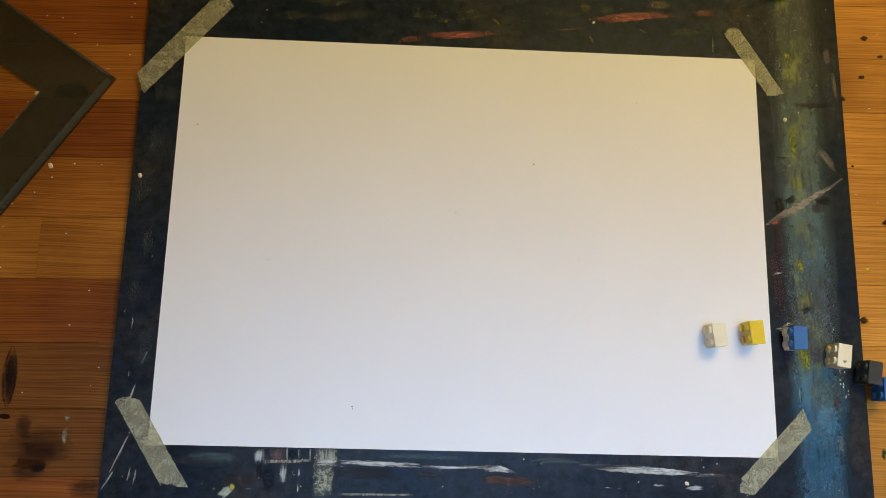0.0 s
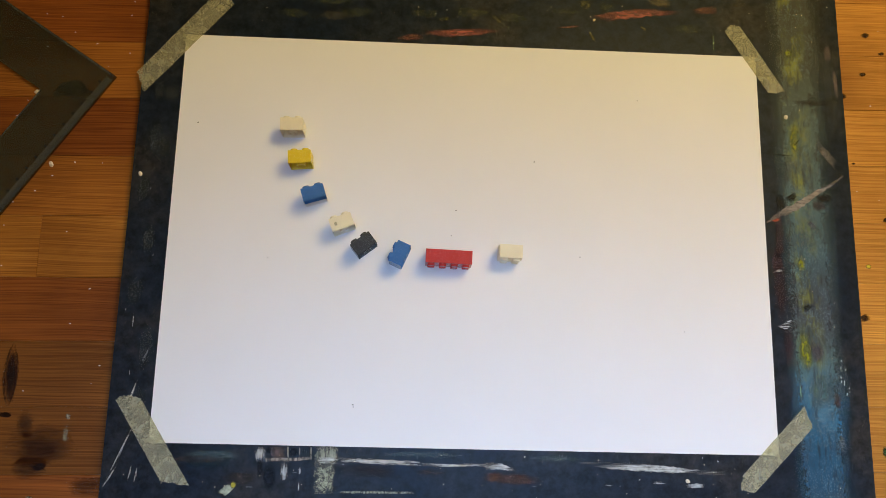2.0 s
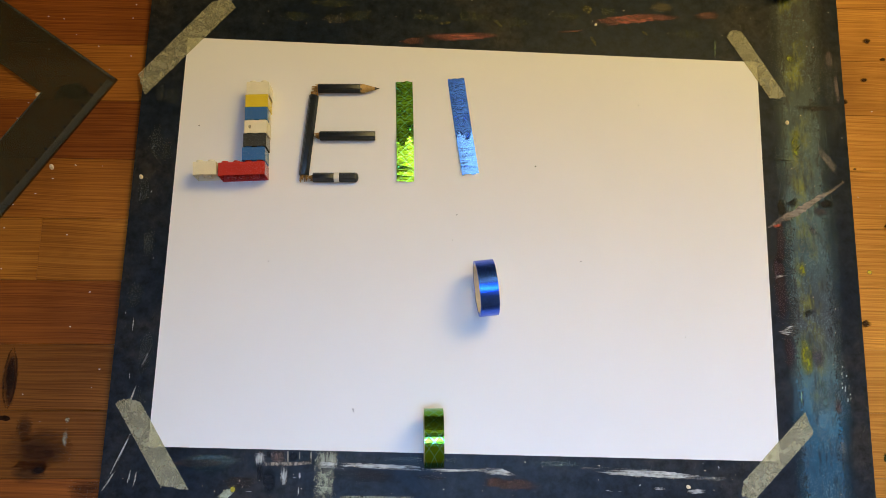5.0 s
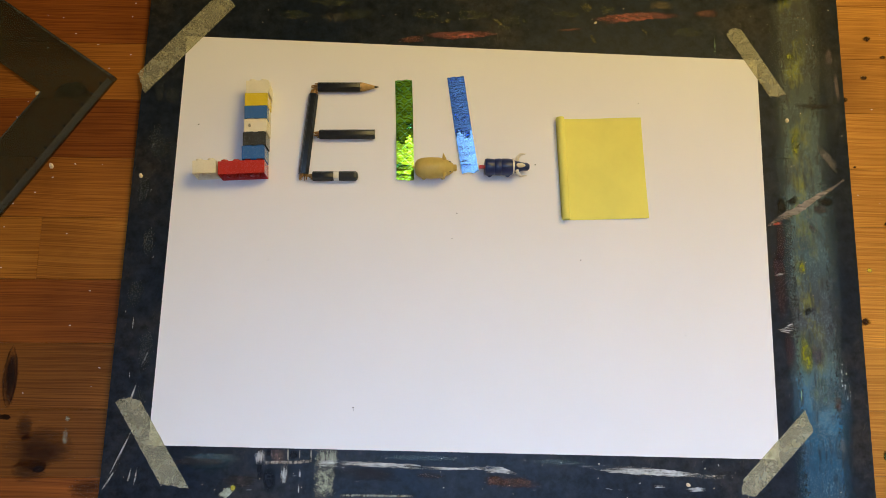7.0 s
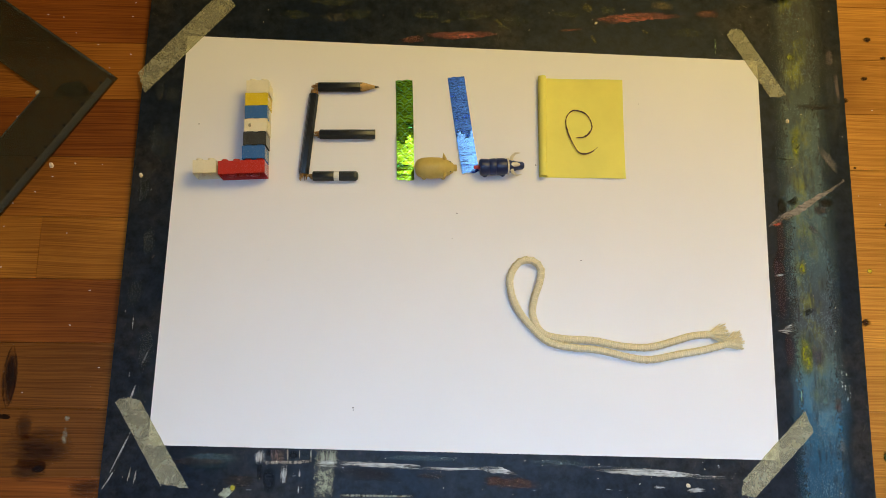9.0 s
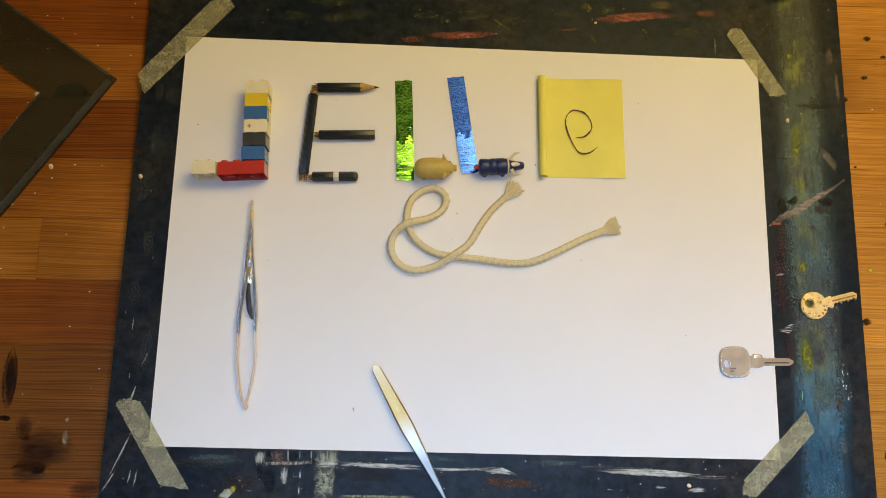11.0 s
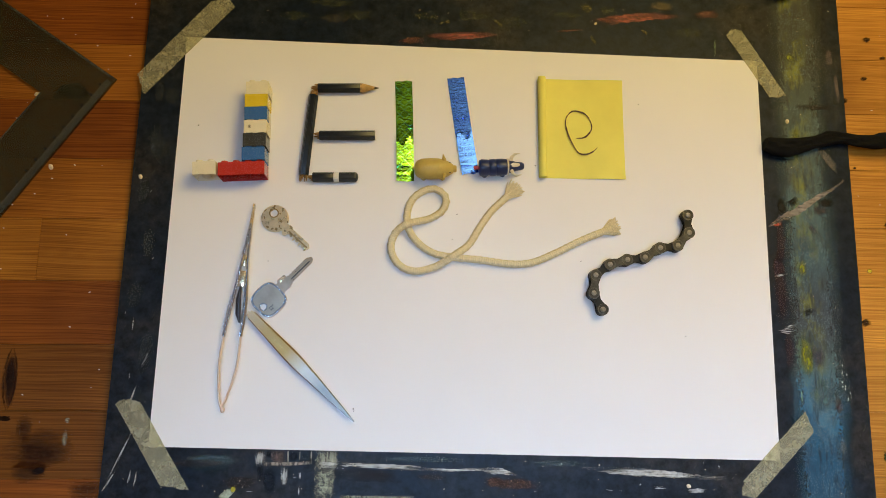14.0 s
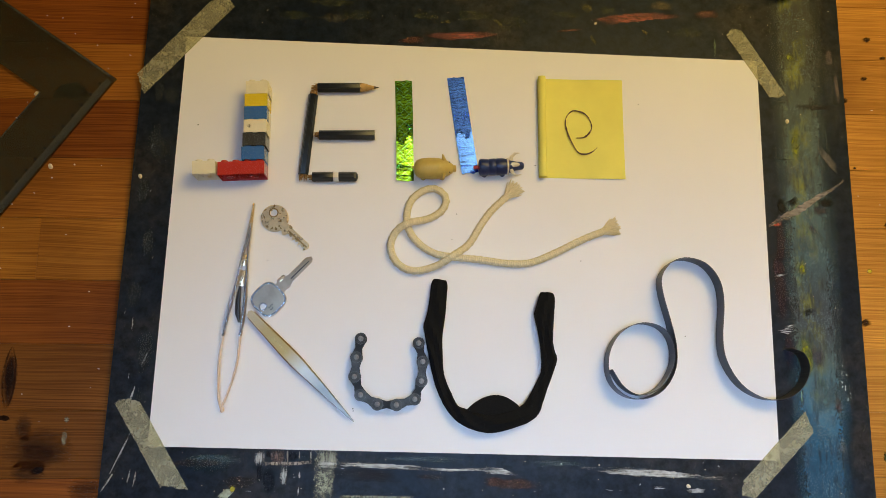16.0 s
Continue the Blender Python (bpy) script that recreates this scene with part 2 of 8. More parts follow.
def lane_material(name):
    """Worn lane of paint down the board: teal, olive, yellow-green and blue rubbed into one another."""
    m, n, l, b = shader(name)
    tc = n.new("ShaderNodeTexCoord")
    sep = n.new("ShaderNodeSeparateXYZ")
    l.new(tc.outputs["Object"], sep.inputs[0])

    def cloud(scale, detail, sx, sy, rough=0.7):
        k = node(n, "TexNoise", Scale=scale, Detail=detail, Roughness=rough)
        l.new(coords(n, l, (sx, sy, 1)), k.inputs["Vector"])
        return k.outputs["Fac"]

    def mathop(op, a, c=None, d=None):
        k = n.new("ShaderNodeMath")
        k.operation = op
        for slot, v in enumerate((a, c, d)):
            if v is None:
                continue
            if isinstance(v, (int, float)):
                k.inputs[slot].default_value = v
            else:
                l.new(v, k.inputs[slot])
        return k.outputs[0]

    def span(value, a, c, lo=0.0, hi=1.0):
        k = node(n, "MapRange", From_Min=a, From_Max=c, To_Min=lo, To_Max=hi)
        l.new(value, k.inputs["Value"])
        return k.outputs["Result"]

    def blend(fac, a, colour):
        k = n.new("ShaderNodeMixRGB")
        l.new(fac, k.inputs["Fac"])
        l.new(a, k.inputs[1])
        k.inputs[2].default_value = (*colour, 1)
        return k.outputs["Color"]

    wobble = cloud(45.0, 5.0, 1, 1)
    along = mathop("ADD", span(sep.outputs["Y"], -0.18, 0.19), mathop("MULTIPLY_ADD", wobble, 0.16, -0.08))
    base = ramp(n, [(0.0, (0.008, 0.040, 0.076)), (0.14, (0.012, 0.084, 0.150)), (0.21, (0.055, 0.14, 0.21)), (0.27, (0.06, 0.10, 0.09)), (0.36, (0.035, 0.045, 0.055)), (0.46, (0.034, 0.072, 0.092)), (0.60, (0.055, 0.105, 0.112)), (0.76, (0.038, 0.062, 0.060)), (0.88, (0.022, 0.028, 0.022)), (1.0, (0.016, 0.017, 0.012))])
    l.new(along, base.inputs["Fac"])
    colour = base.outputs["Color"]
    patches = cloud(70.0, 6.0, 1, 0.45)
    across = mathop("ABSOLUTE", mathop("SUBTRACT", sep.outputs["X"], 0.2395))
    yellow = mathop("MULTIPLY", span(patches, 0.47, 0.62), span(across, 0.012, 0.003))
    yellow = mathop("MULTIPLY", yellow, span(sep.outputs["Y"], -0.115, -0.10))
    colour = blend(mathop("MULTIPLY", yellow, 0.8), colour, (0.19, 0.21, 0.012))
    colour = blend(span(cloud(38.0, 8.0, 1, 0.7), 0.50, 0.68, 0.0, 0.65), colour, (0.020, 0.016, 0.018))
    colour = blend(mathop("MULTIPLY", span(cloud(1300.0, 3.0, 1, 0.8), 0.52, 0.68), span(wobble, 0.38, 0.60, 0.0, 0.8)), colour, (0.20, 0.30, 0.32))
    colour = blend(span(cloud(300.0, 6.0, 1, 0.22), 0.50, 0.66, 0.0, 0.68), colour, (0.008, 0.010, 0.013))
    l.new(colour, b.inputs["Base Color"])
    b.inputs["Roughness"].default_value = 0.5
    b.inputs["Specular IOR Level"].default_value = 0.28
    bp = node(n, "Bump", Strength=0.3, Distance=0.0004)
    l.new(patches, bp.inputs["Height"])
    l.new(bp.outputs["Normal"], b.inputs["Normal"])
    rim = span(mathop("ABSOLUTE", mathop("SUBTRACT", sep.outputs["X"], 0.2430)), 0.0235, 0.0070)
    alpha = span(mathop("ADD", rim, mathop("ADD", mathop("MULTIPLY_ADD", cloud(60.0, 8.0, 1, 0.4, 0.75), 1.2, -0.6), mathop("MULTIPLY_ADD", cloud(900.0, 4.0, 1, 0.6), 1.2, -0.6))), 0.12, 0.80)
    tr = n.new("ShaderNodeBsdfTransparent")
    mx = n.new("ShaderNodeMixShader")
    l.new(alpha, mx.inputs["Fac"])
    l.new(tr.outputs[0], mx.inputs[1])
    l.new(b.outputs[0], mx.inputs[2])
    l.new(mx.outputs[0], n["Material Output"].inputs["Surface"])
    return m


WALL = plain("warm_wall_paint", (0.50, 0.42, 0.32), 0.85, vary=0.05, scale=6, fine=200, bump=0.1)
CEIL = plain("ceiling_paint", (0.72, 0.70, 0.66), 0.9, vary=0.03, scale=5, fine=200)
DARK_WALL = plain("dark_unseen_wall", (0.085, 0.050, 0.026), 0.6, vary=0.3, scale=8, fine=120, bump=0.1)
FLOOR = wood("floor_wood", (0.30, 0.18, 0.09), (0.16, 0.08, 0.035))
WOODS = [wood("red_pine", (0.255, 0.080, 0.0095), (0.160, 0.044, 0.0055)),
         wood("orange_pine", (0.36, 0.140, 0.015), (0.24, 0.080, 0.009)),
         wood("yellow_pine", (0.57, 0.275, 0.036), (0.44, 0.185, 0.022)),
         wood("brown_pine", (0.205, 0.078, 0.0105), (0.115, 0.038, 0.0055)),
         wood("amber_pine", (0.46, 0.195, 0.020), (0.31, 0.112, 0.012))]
KNOT = plain("knot_wood", (0.020, 0.009, 0.005), 0.85, vary=0.5, scale=200, spec=0.05)
STAIN = brushed("wood_stain", (0.026, 0.011, 0.006), 0.55, 160, 60, sharp=0.25)
PLANK_STAIN = brushed("plank_stain", (0.060, 0.022, 0.008), -0.30, 70, 500, sharp=0.5, fade_out=0.4)
PAPER = paper_material("drawing_paper")
BOARD = board_material("painted_board")
TAPE = seethrough("masking_tape_paper", (0.90, 0.88, 0.74), 0.5, (0.55, 0.53, 0.38), 0.32, 1.2)
SMOKED = seethrough("smoked_acrylic", (0.72, 0.68, 0.56), 0.06, (0.10, 0.10, 0.065), 0.24)
SMOKED_EDGE = seethrough("smoked_acrylic_edge", (0.7, 0.7, 0.62), 0.12, (0.32, 0.32, 0.28), 0.15)
TICK = plain("black_print", (0.01, 0.01, 0.01), 0.5)
CRUMB = plain("dry_paint_crumb", (0.72, 0.62, 0.42), 0.7, vary=0.25)
P_WHITE = plain("white_brick_plastic", (0.82, 0.75, 0.53), 0.28, vary=0.05, scale=120, coat=0.2)
P_CLEAR = plain("greyed_white_plastic", (0.70, 0.68, 0.62), 0.3, vary=0.06, scale=120)
P_YELLOW = plain("yellow_brick_plastic", (0.74, 0.545, 0.012), 0.25, vary=0.06, scale=120, coat=0.2)
P_BLUE = plain("blue_brick_plastic", (0.045, 0.145, 0.39), 0.25, vary=0.08, scale=120, coat=0.2)
P_GREY = plain("dark_grey_brick_plastic", (0.042, 0.045, 0.045), 0.25, vary=0.2, scale=120, coat=0.2)
P_RED = plain("red_brick_plastic", (0.48, 0.030, 0.020), 0.25, vary=0.08, scale=120, coat=0.2)
LACQUER = plain("black_pencil_lacquer", (0.010, 0.014, 0.022), 0.33, vary=0.3, scale=220, spec=0.42)
NAVY_LACQUER = plain("navy_pencil_lacquer", (0.008, 0.014, 0.032), 0.36, vary=0.3, scale=220, spec=0.4)
CEDAR = plain("sharpened_wood", (0.46, 0.29, 0.09), 0.65, vary=0.25, scale=400, bump=0.3)
SPLINTER = plain("splintered_wood", (0.30, 0.165, 0.05), 0.8, vary=0.4, scale=400, bump=0.3)
LEAD = plain("graphite", (0.03, 0.03, 0.032), 0.35, 0.3)
BAND = plain("white_paint_band", (0.72, 0.70, 0.66), 0.4)
FOIL_G = foil("green_foil", (0.15, 0.36, 0.016), True, 0.13)
FOIL_B = foil("blue_foil", (0.055, 0.155, 0.94), False, 0.27)
CARD = plain("card_core", (0.70, 0.62, 0.46), 0.8)
PIGSKIN = plain("tan_rubber", (0.52, 0.39, 0.090), 0.45, vary=0.1, scale=150)
EYE = plain("dark_eye", (0.02, 0.012, 0.01), 0.3)
BULL_BLUE = plain("navy_toy_paint", (0.010, 0.022, 0.10), 0.4, vary=0.25, scale=200)
BULL_RED = plain("red_toy_paint", (0.42, 0.02, 0.03), 0.4)
HORN = plain("cream_toy_paint", (0.70, 0.64, 0.50), 0.4)
NOTE = plain("yellow_note_paper", (0.82, 0.76, 0.155), 0.75, vary=0.05, scale=30, fine=900, bump=0.06, spec=0.2)
INK = plain("brown_ink", (0.085, 0.036, 0.028), 0.5, vary=0.4, scale=800)
ROPE = plain("cotton_rope", (0.72, 0.63, 0.39), 0.9, vary=0.28, scale=850, fine=2500, bump=0.6, spec=0.1)
STEEL = plain("oiled_chain_steel", (0.036, 0.033, 0.028), 0.40, 0.5, vary=0.6, scale=320, fine=600, bump=0.6, spec=0.3)
# the chain steel again, darker: shade on the lower inner links put into colour
STEEL_SHADED = plain("shaded_chain_steel", (0.012, 0.011, 0.010), 0.45, 0.3, vary=0.6, scale=260, bump=0.3, spec=0.2)
EDGE_WORN = plain("worn_plate_edge", (0.060, 0.055, 0.047), 0.45, 0.7, vary=0.5, scale=500)
PIN = plain("worn_pin_steel", (0.19, 0.175, 0.155), 0.5, 0.9, vary=0.3, scale=900)
CHROME = plain("instrument_steel", (0.78, 0.76, 0.73), 0.20, 1.0, vary=0.1, scale=150)
GOLD = plain("gilt_steel", (0.80, 0.66, 0.42), 0.26, 1.0, vary=0.12, scale=150)
ROSE = plain("rose_gilt_wire", (0.74, 0.58, 0.44), 0.45, 0.3, vary=0.08)
KEYSTEEL = plain("nickel_key", (0.42, 0.335, 0.24), 0.30, 1.0, vary=0.16, scale=110, fine=240, bump=0.10)
KEYWORN = plain("worn_brass_key", (0.80, 0.66, 0.40), 0.28, 1.0, vary=0.16, scale=260, fine=330, bump=0.14)
BRASS = plain("bare_brass", (0.34, 0.23, 0.085), 0.35, 1.0, vary=0.3, scale=300)
CLOTH = plain("black_cloth", (0.0085, 0.0085, 0.009), 0.9, vary=0.25, scale=900, fine=2600, bump=0.4, spec=0.12)
MAGNETIC = plain("grey_magnetic_tape", (0.042, 0.040, 0.043), 0.34, vary=0.15, scale=90, spec=0.45)
RUBBER = plain("black_rubber", (0.012, 0.012, 0.012), 0.6)


# ---- mesh helpers ----
def link_mesh(name, bm, material, smooth=True):
    me = bpy.data.meshes.new(name)
    bmesh.ops.recalc_face_normals(bm, faces=bm.faces)
    bm.to_mesh(me)
    bm.free()
    me.materials.append(material)
    if smooth:
        me.shade_smooth()
        me.set_sharp_from_angle(angle=radians(35))
    return me


def part(name, bm, material, parent=None, label="", where=None, smooth=True):
    ob = new(name, link_mesh(name, bm, material, smooth))
    if parent is not None:
        ob.parent = parent
    if where is not None:
        ob.matrix_basis = where
    return tagged(ob, label)


def thing(name, label, category, group="", where=None, kind=""):
    ob = new(name)
    ob.empty_display_size = 0.01
    if where is not None:
        ob.matrix_basis = where
    return tagged(ob, label, category, group, kind)


def box(x0, y0, z0, x1, y1, z1, bevel=0.0, bm=None):
    bm = bm or bmesh.new()
    m = Matrix.LocRotScale(((x0 + x1) / 2, (y0 + y1) / 2, (z0 + z1) / 2), None, (x1 - x0, y1 - y0, z1 - z0))
    made = bmesh.ops.create_cube(bm, size=1, matrix=m)
    if bevel:
        edges = list({e for v in made["verts"] for e in v.link_edges})
        bmesh.ops.bevel(bm, geom=edges, offset=bevel, segments=2, affect="EDGES", profile=0.6)
    return bm


def rod(r0, r1, a, b, n=16, bm=None, caps=True):
    """A cone or cylinder from the point a to the point b."""
    bm = bm or bmesh.new()
    a, b = Vector(a), Vector(b)
    m = Matrix.Translation((a + b) / 2) @ (b - a).to_track_quat("Z", "Y").to_matrix().to_4x4()
    bmesh.ops.create_cone(bm, cap_ends=caps, segments=n, radius1=r0, radius2=r1, depth=(b - a).length, matrix=m)
    return bm


def ball(where, scale, n=16, bm=None):
    bm = bm or bmesh.new()
    bmesh.ops.create_uvsphere(bm, u_segments=n, v_segments=max(6, n // 2), radius=1, matrix=Matrix.LocRotScale(where, None, scale))
    return bm


def slab(outline, z0, z1, bm=None, bevel=0.0):
    """A flat piece with that outline (x, y) from z0 to z1."""
    bm = bm or bmesh.new()
    low = [bm.verts.new((x, y, z0)) for x, y in outline]
    top = [bm.verts.new((x, y, z1)) for x, y in outline]
    bm.faces.new(low[::-1])
    face = bm.faces.new(top)
    for i in range(len(low)):
        j = (i + 1) % len(low)
        bm.faces.new((low[i], low[j], top[j], top[i]))
    if bevel:
        bmesh.ops.bevel(bm, geom=list(face.edges), offset=bevel, segments=2, affect="EDGES")
    return bm


def lathe(profile, n=24, axis="x"):
    """Turns (along, radius) pairs round the x axis."""
    bm = bmesh.new()
    rings = []
    for x, r in profile:
        rings.append([bm.verts.new((x, r * math.cos(2 * math.pi * k / n), r * math.sin(2 * math.pi * k / n))) for k in range(n)])
    for a, b in zip(rings, rings[1:]):
        for k in range(n):
            bm.faces.new((a[k], a[(k + 1) % n], b[(k + 1) % n], b[k]))
    bm.faces.new(rings[0][::-1])
    bm.faces.new(rings[-1])
    return bm


def ring(r_out, r_in, half, n=48):
    """A hollow ring round the x axis."""
    bm = bmesh.new()
    loops = []
    for x, r in ((-half, r_in), (-half, r_out), (half, r_out), (half, r_in)):
        loops.append([bm.verts.new((x, r * math.cos(2 * math.pi * k / n), r * math.sin(2 * math.pi * k / n))) for k in range(n)])
    for i in range(4):
        a, b = loops[i], loops[(i + 1) % 4]
        for k in range(n):
            bm.faces.new((a[k], a[(k + 1) % n], b[(k + 1) % n], b[k]))
    return bm


def sweep(points, widths, heights, n=10, bm=None):
    """A bar of oval section along points; widths lie in the plane, heights along z."""
    bm = bm or bmesh.new()
    pts = [Vector(p) for p in points]
    loops = []
    for i, p in enumerate(pts):
        d = (pts[min(i + 1, len(pts) - 1)] - pts[max(i - 1, 0)]).normalized()
        side = Vector((-d.y, d.x, 0)).normalized()
        up = Vector((0, 0, 1))
        loops.append([bm.verts.new(p + side * (widths[i] / 2 * math.cos(2 * math.pi * k / n)) + up * (heights[i] / 2 * math.sin(2 * math.pi * k / n))) for k in range(n)])
    for a, b in zip(loops, loops[1:]):
        for k in range(n):
            bm.faces.new((a[k], a[(k + 1) % n], b[(k + 1) % n], b[k]))
    bm.faces.new(loops[0][::-1])
    bm.faces.new(loops[-1])
    return bm


def spline(points, count):
    """count + 1 points at even steps along a smooth curve through points."""
    p = np.array(points, float)
    p = np.vstack([2 * p[0] - p[1], p, 2 * p[-1] - p[-2]])
    fine = []
    for i in range(1, len(p) - 2):
        for s in np.arange(0, 1, 1 / 16):
            a, b, c, d = p[i - 1:i + 3]
            fine.append(0.5 * (2 * b + (c - a) * s + (2 * a - 5 * b + 4 * c - d) * s * s + (3 * b - a - 3 * c + d) * s ** 3))
    fine.append(p[-2])
    fine = np.array(fine)
    run = np.r_[0, np.cumsum(np.linalg.norm(np.diff(fine, axis=0), axis=1))]
    at = np.linspace(0, run[-1], count + 1)
    return np.stack([np.interp(at, run, fine[:, k]) for k in range(fine.shape[1])], 1)


def ragged(cx, cy, rx, ry, turn, rough=0.25, n=28, seed=0):
    """An uneven closed outline round a centre."""
    rnd = random.Random(seed)
    c, s = math.cos(radians(turn)), math.sin(radians(turn))
    out = []
    for k in range(n):
        a = 2 * math.pi * k / n
        q = 1 + rough * (rnd.random() * 2 - 1)
        ex = abs(math.cos(a)) ** 0.6 * math.copysign(1, math.cos(a))
        ey = abs(math.sin(a)) ** 0.6 * math.copysign(1, math.sin(a))
        x, y = rx * q * ex, ry * (1 + 0.5 * (q - 1)) * ey
        out.append((cx + x * c - y * s, cy + x * s + y * c))
    return out


# ---- the room ----
TABLE_Z = -0.0062


def build_room():
    x0, x1, y0, y1, z0, z1 = -1.7, 1.9, -0.75, 0.68, -0.75, 1.25
    t = 0.12
    tagged(part("floor", box(x0 - t, y0 - t, z0 - 0.1, x1 + t, y1 + t, z0), FLOOR), "brown wooden floor of the room", "floor", kind="structure")
    bm = box(x0 - t, y0 - t, z1, -0.72, y1 + t, z1 + 0.12)
    box(0.72, y0 - t, z1, x1 + t, y1 + t, z1 + 0.12, bm=bm)
    box(-0.72, y0 - t, z1, 0.72, -0.63, z1 + 0.12, bm=bm)
    box(-0.72, 0.29, z1, 0.72, y1 + t, z1 + 0.12, bm=bm)
    tagged(part("ceiling", bm, CEIL), "white painted ceiling with a roof window", "ceiling", kind="structure")
    # unseen wall added dark, so upper foil and board mirror brown and get less fill
    tagged(part("wall_north", box(x0 - t, y1, z0, x1 + t, y1 + t, z1), DARK_WALL), "unseen wall, dark brown to give dark reflections", "wall", kind="structure")
    tagged(part("wall_west", box(x0 - t, y0, z0, x0, y1, z1), WALL), "warm beige painted wall", "wall", kind="structure")
    tagged(part("wall_east", box(x1, y0, z0, x1 + t, y1, z1), WALL), "warm beige painted wall", "wall", kind="structure")
    tagged(part("wall_south", box(x0 - t, y0 - t, z0, x1 + t, y0, z1), WALL), "warm beige painted wall", "wall", kind="structure")


def build_table():
    table = thing("table", "varnished pine block table top with worn planks", "table", where=pose(0, 0, 0, 0, 0, 1.25))
    bm = box(-0.95, -0.60, TABLE_Z - 0.034, 0.95, 0.62, TABLE_Z - 0.0045)
    part("core", bm, WOODS[3], table)
    for sx in (-0.88, 0.88):
        for sy in (-0.55, 0.56):
            part("leg", box(sx - 0.03, sy - 0.03, -0.75, sx + 0.03, sy + 0.03, TABLE_Z - 0.034, 0.004), WOODS[3], table)
    rnd = random.Random(4)
    pitch = 0.0440
    # per row: tone left of the middle, then the paler tone right of it
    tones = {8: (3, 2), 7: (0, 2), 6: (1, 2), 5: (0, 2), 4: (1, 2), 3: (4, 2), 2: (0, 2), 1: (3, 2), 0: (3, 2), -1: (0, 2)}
    cuts = {3: -0.302}
    for row in range(-9, 11):
        y = 0.1462 + (row - 7) * pitch
        x = -0.95 + rnd.uniform(-0.3, 0.0)
        ends = [-0.95]
        while x < 0.95:
            x += rnd.uniform(0.28, 0.42)
            if -0.93 < x < 0.93 and not 0.235 < abs(x) < 0.36:
                ends.append(x)
        if row in cuts:
            ends.append(cuts[row])
        ends = sorted(ends) + [0.95]
        for a, b in zip(ends, ends[1:]):
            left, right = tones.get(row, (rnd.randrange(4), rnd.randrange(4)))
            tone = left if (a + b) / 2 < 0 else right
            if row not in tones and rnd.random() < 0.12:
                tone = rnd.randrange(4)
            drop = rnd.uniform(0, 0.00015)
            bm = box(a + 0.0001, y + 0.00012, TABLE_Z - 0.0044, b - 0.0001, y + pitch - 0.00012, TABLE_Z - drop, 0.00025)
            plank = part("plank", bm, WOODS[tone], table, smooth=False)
    return table


def patch(name, outline, material, z, parent, thick=0.00006):
    return part(name, slab(outline, z, z + thick), material, parent, smooth=False)


def paint_film(name, outline, material, z, parent):
    """A dried coat of paint, too thin to show its sides."""
    bm = bmesh.new()
    face = bm.faces.new([bm.verts.new((x, y, z)) for x, y in outline])
    if face.normal.z < 0:
        face.normal_flip()
    return part(name, bm, material, parent, smooth=False)


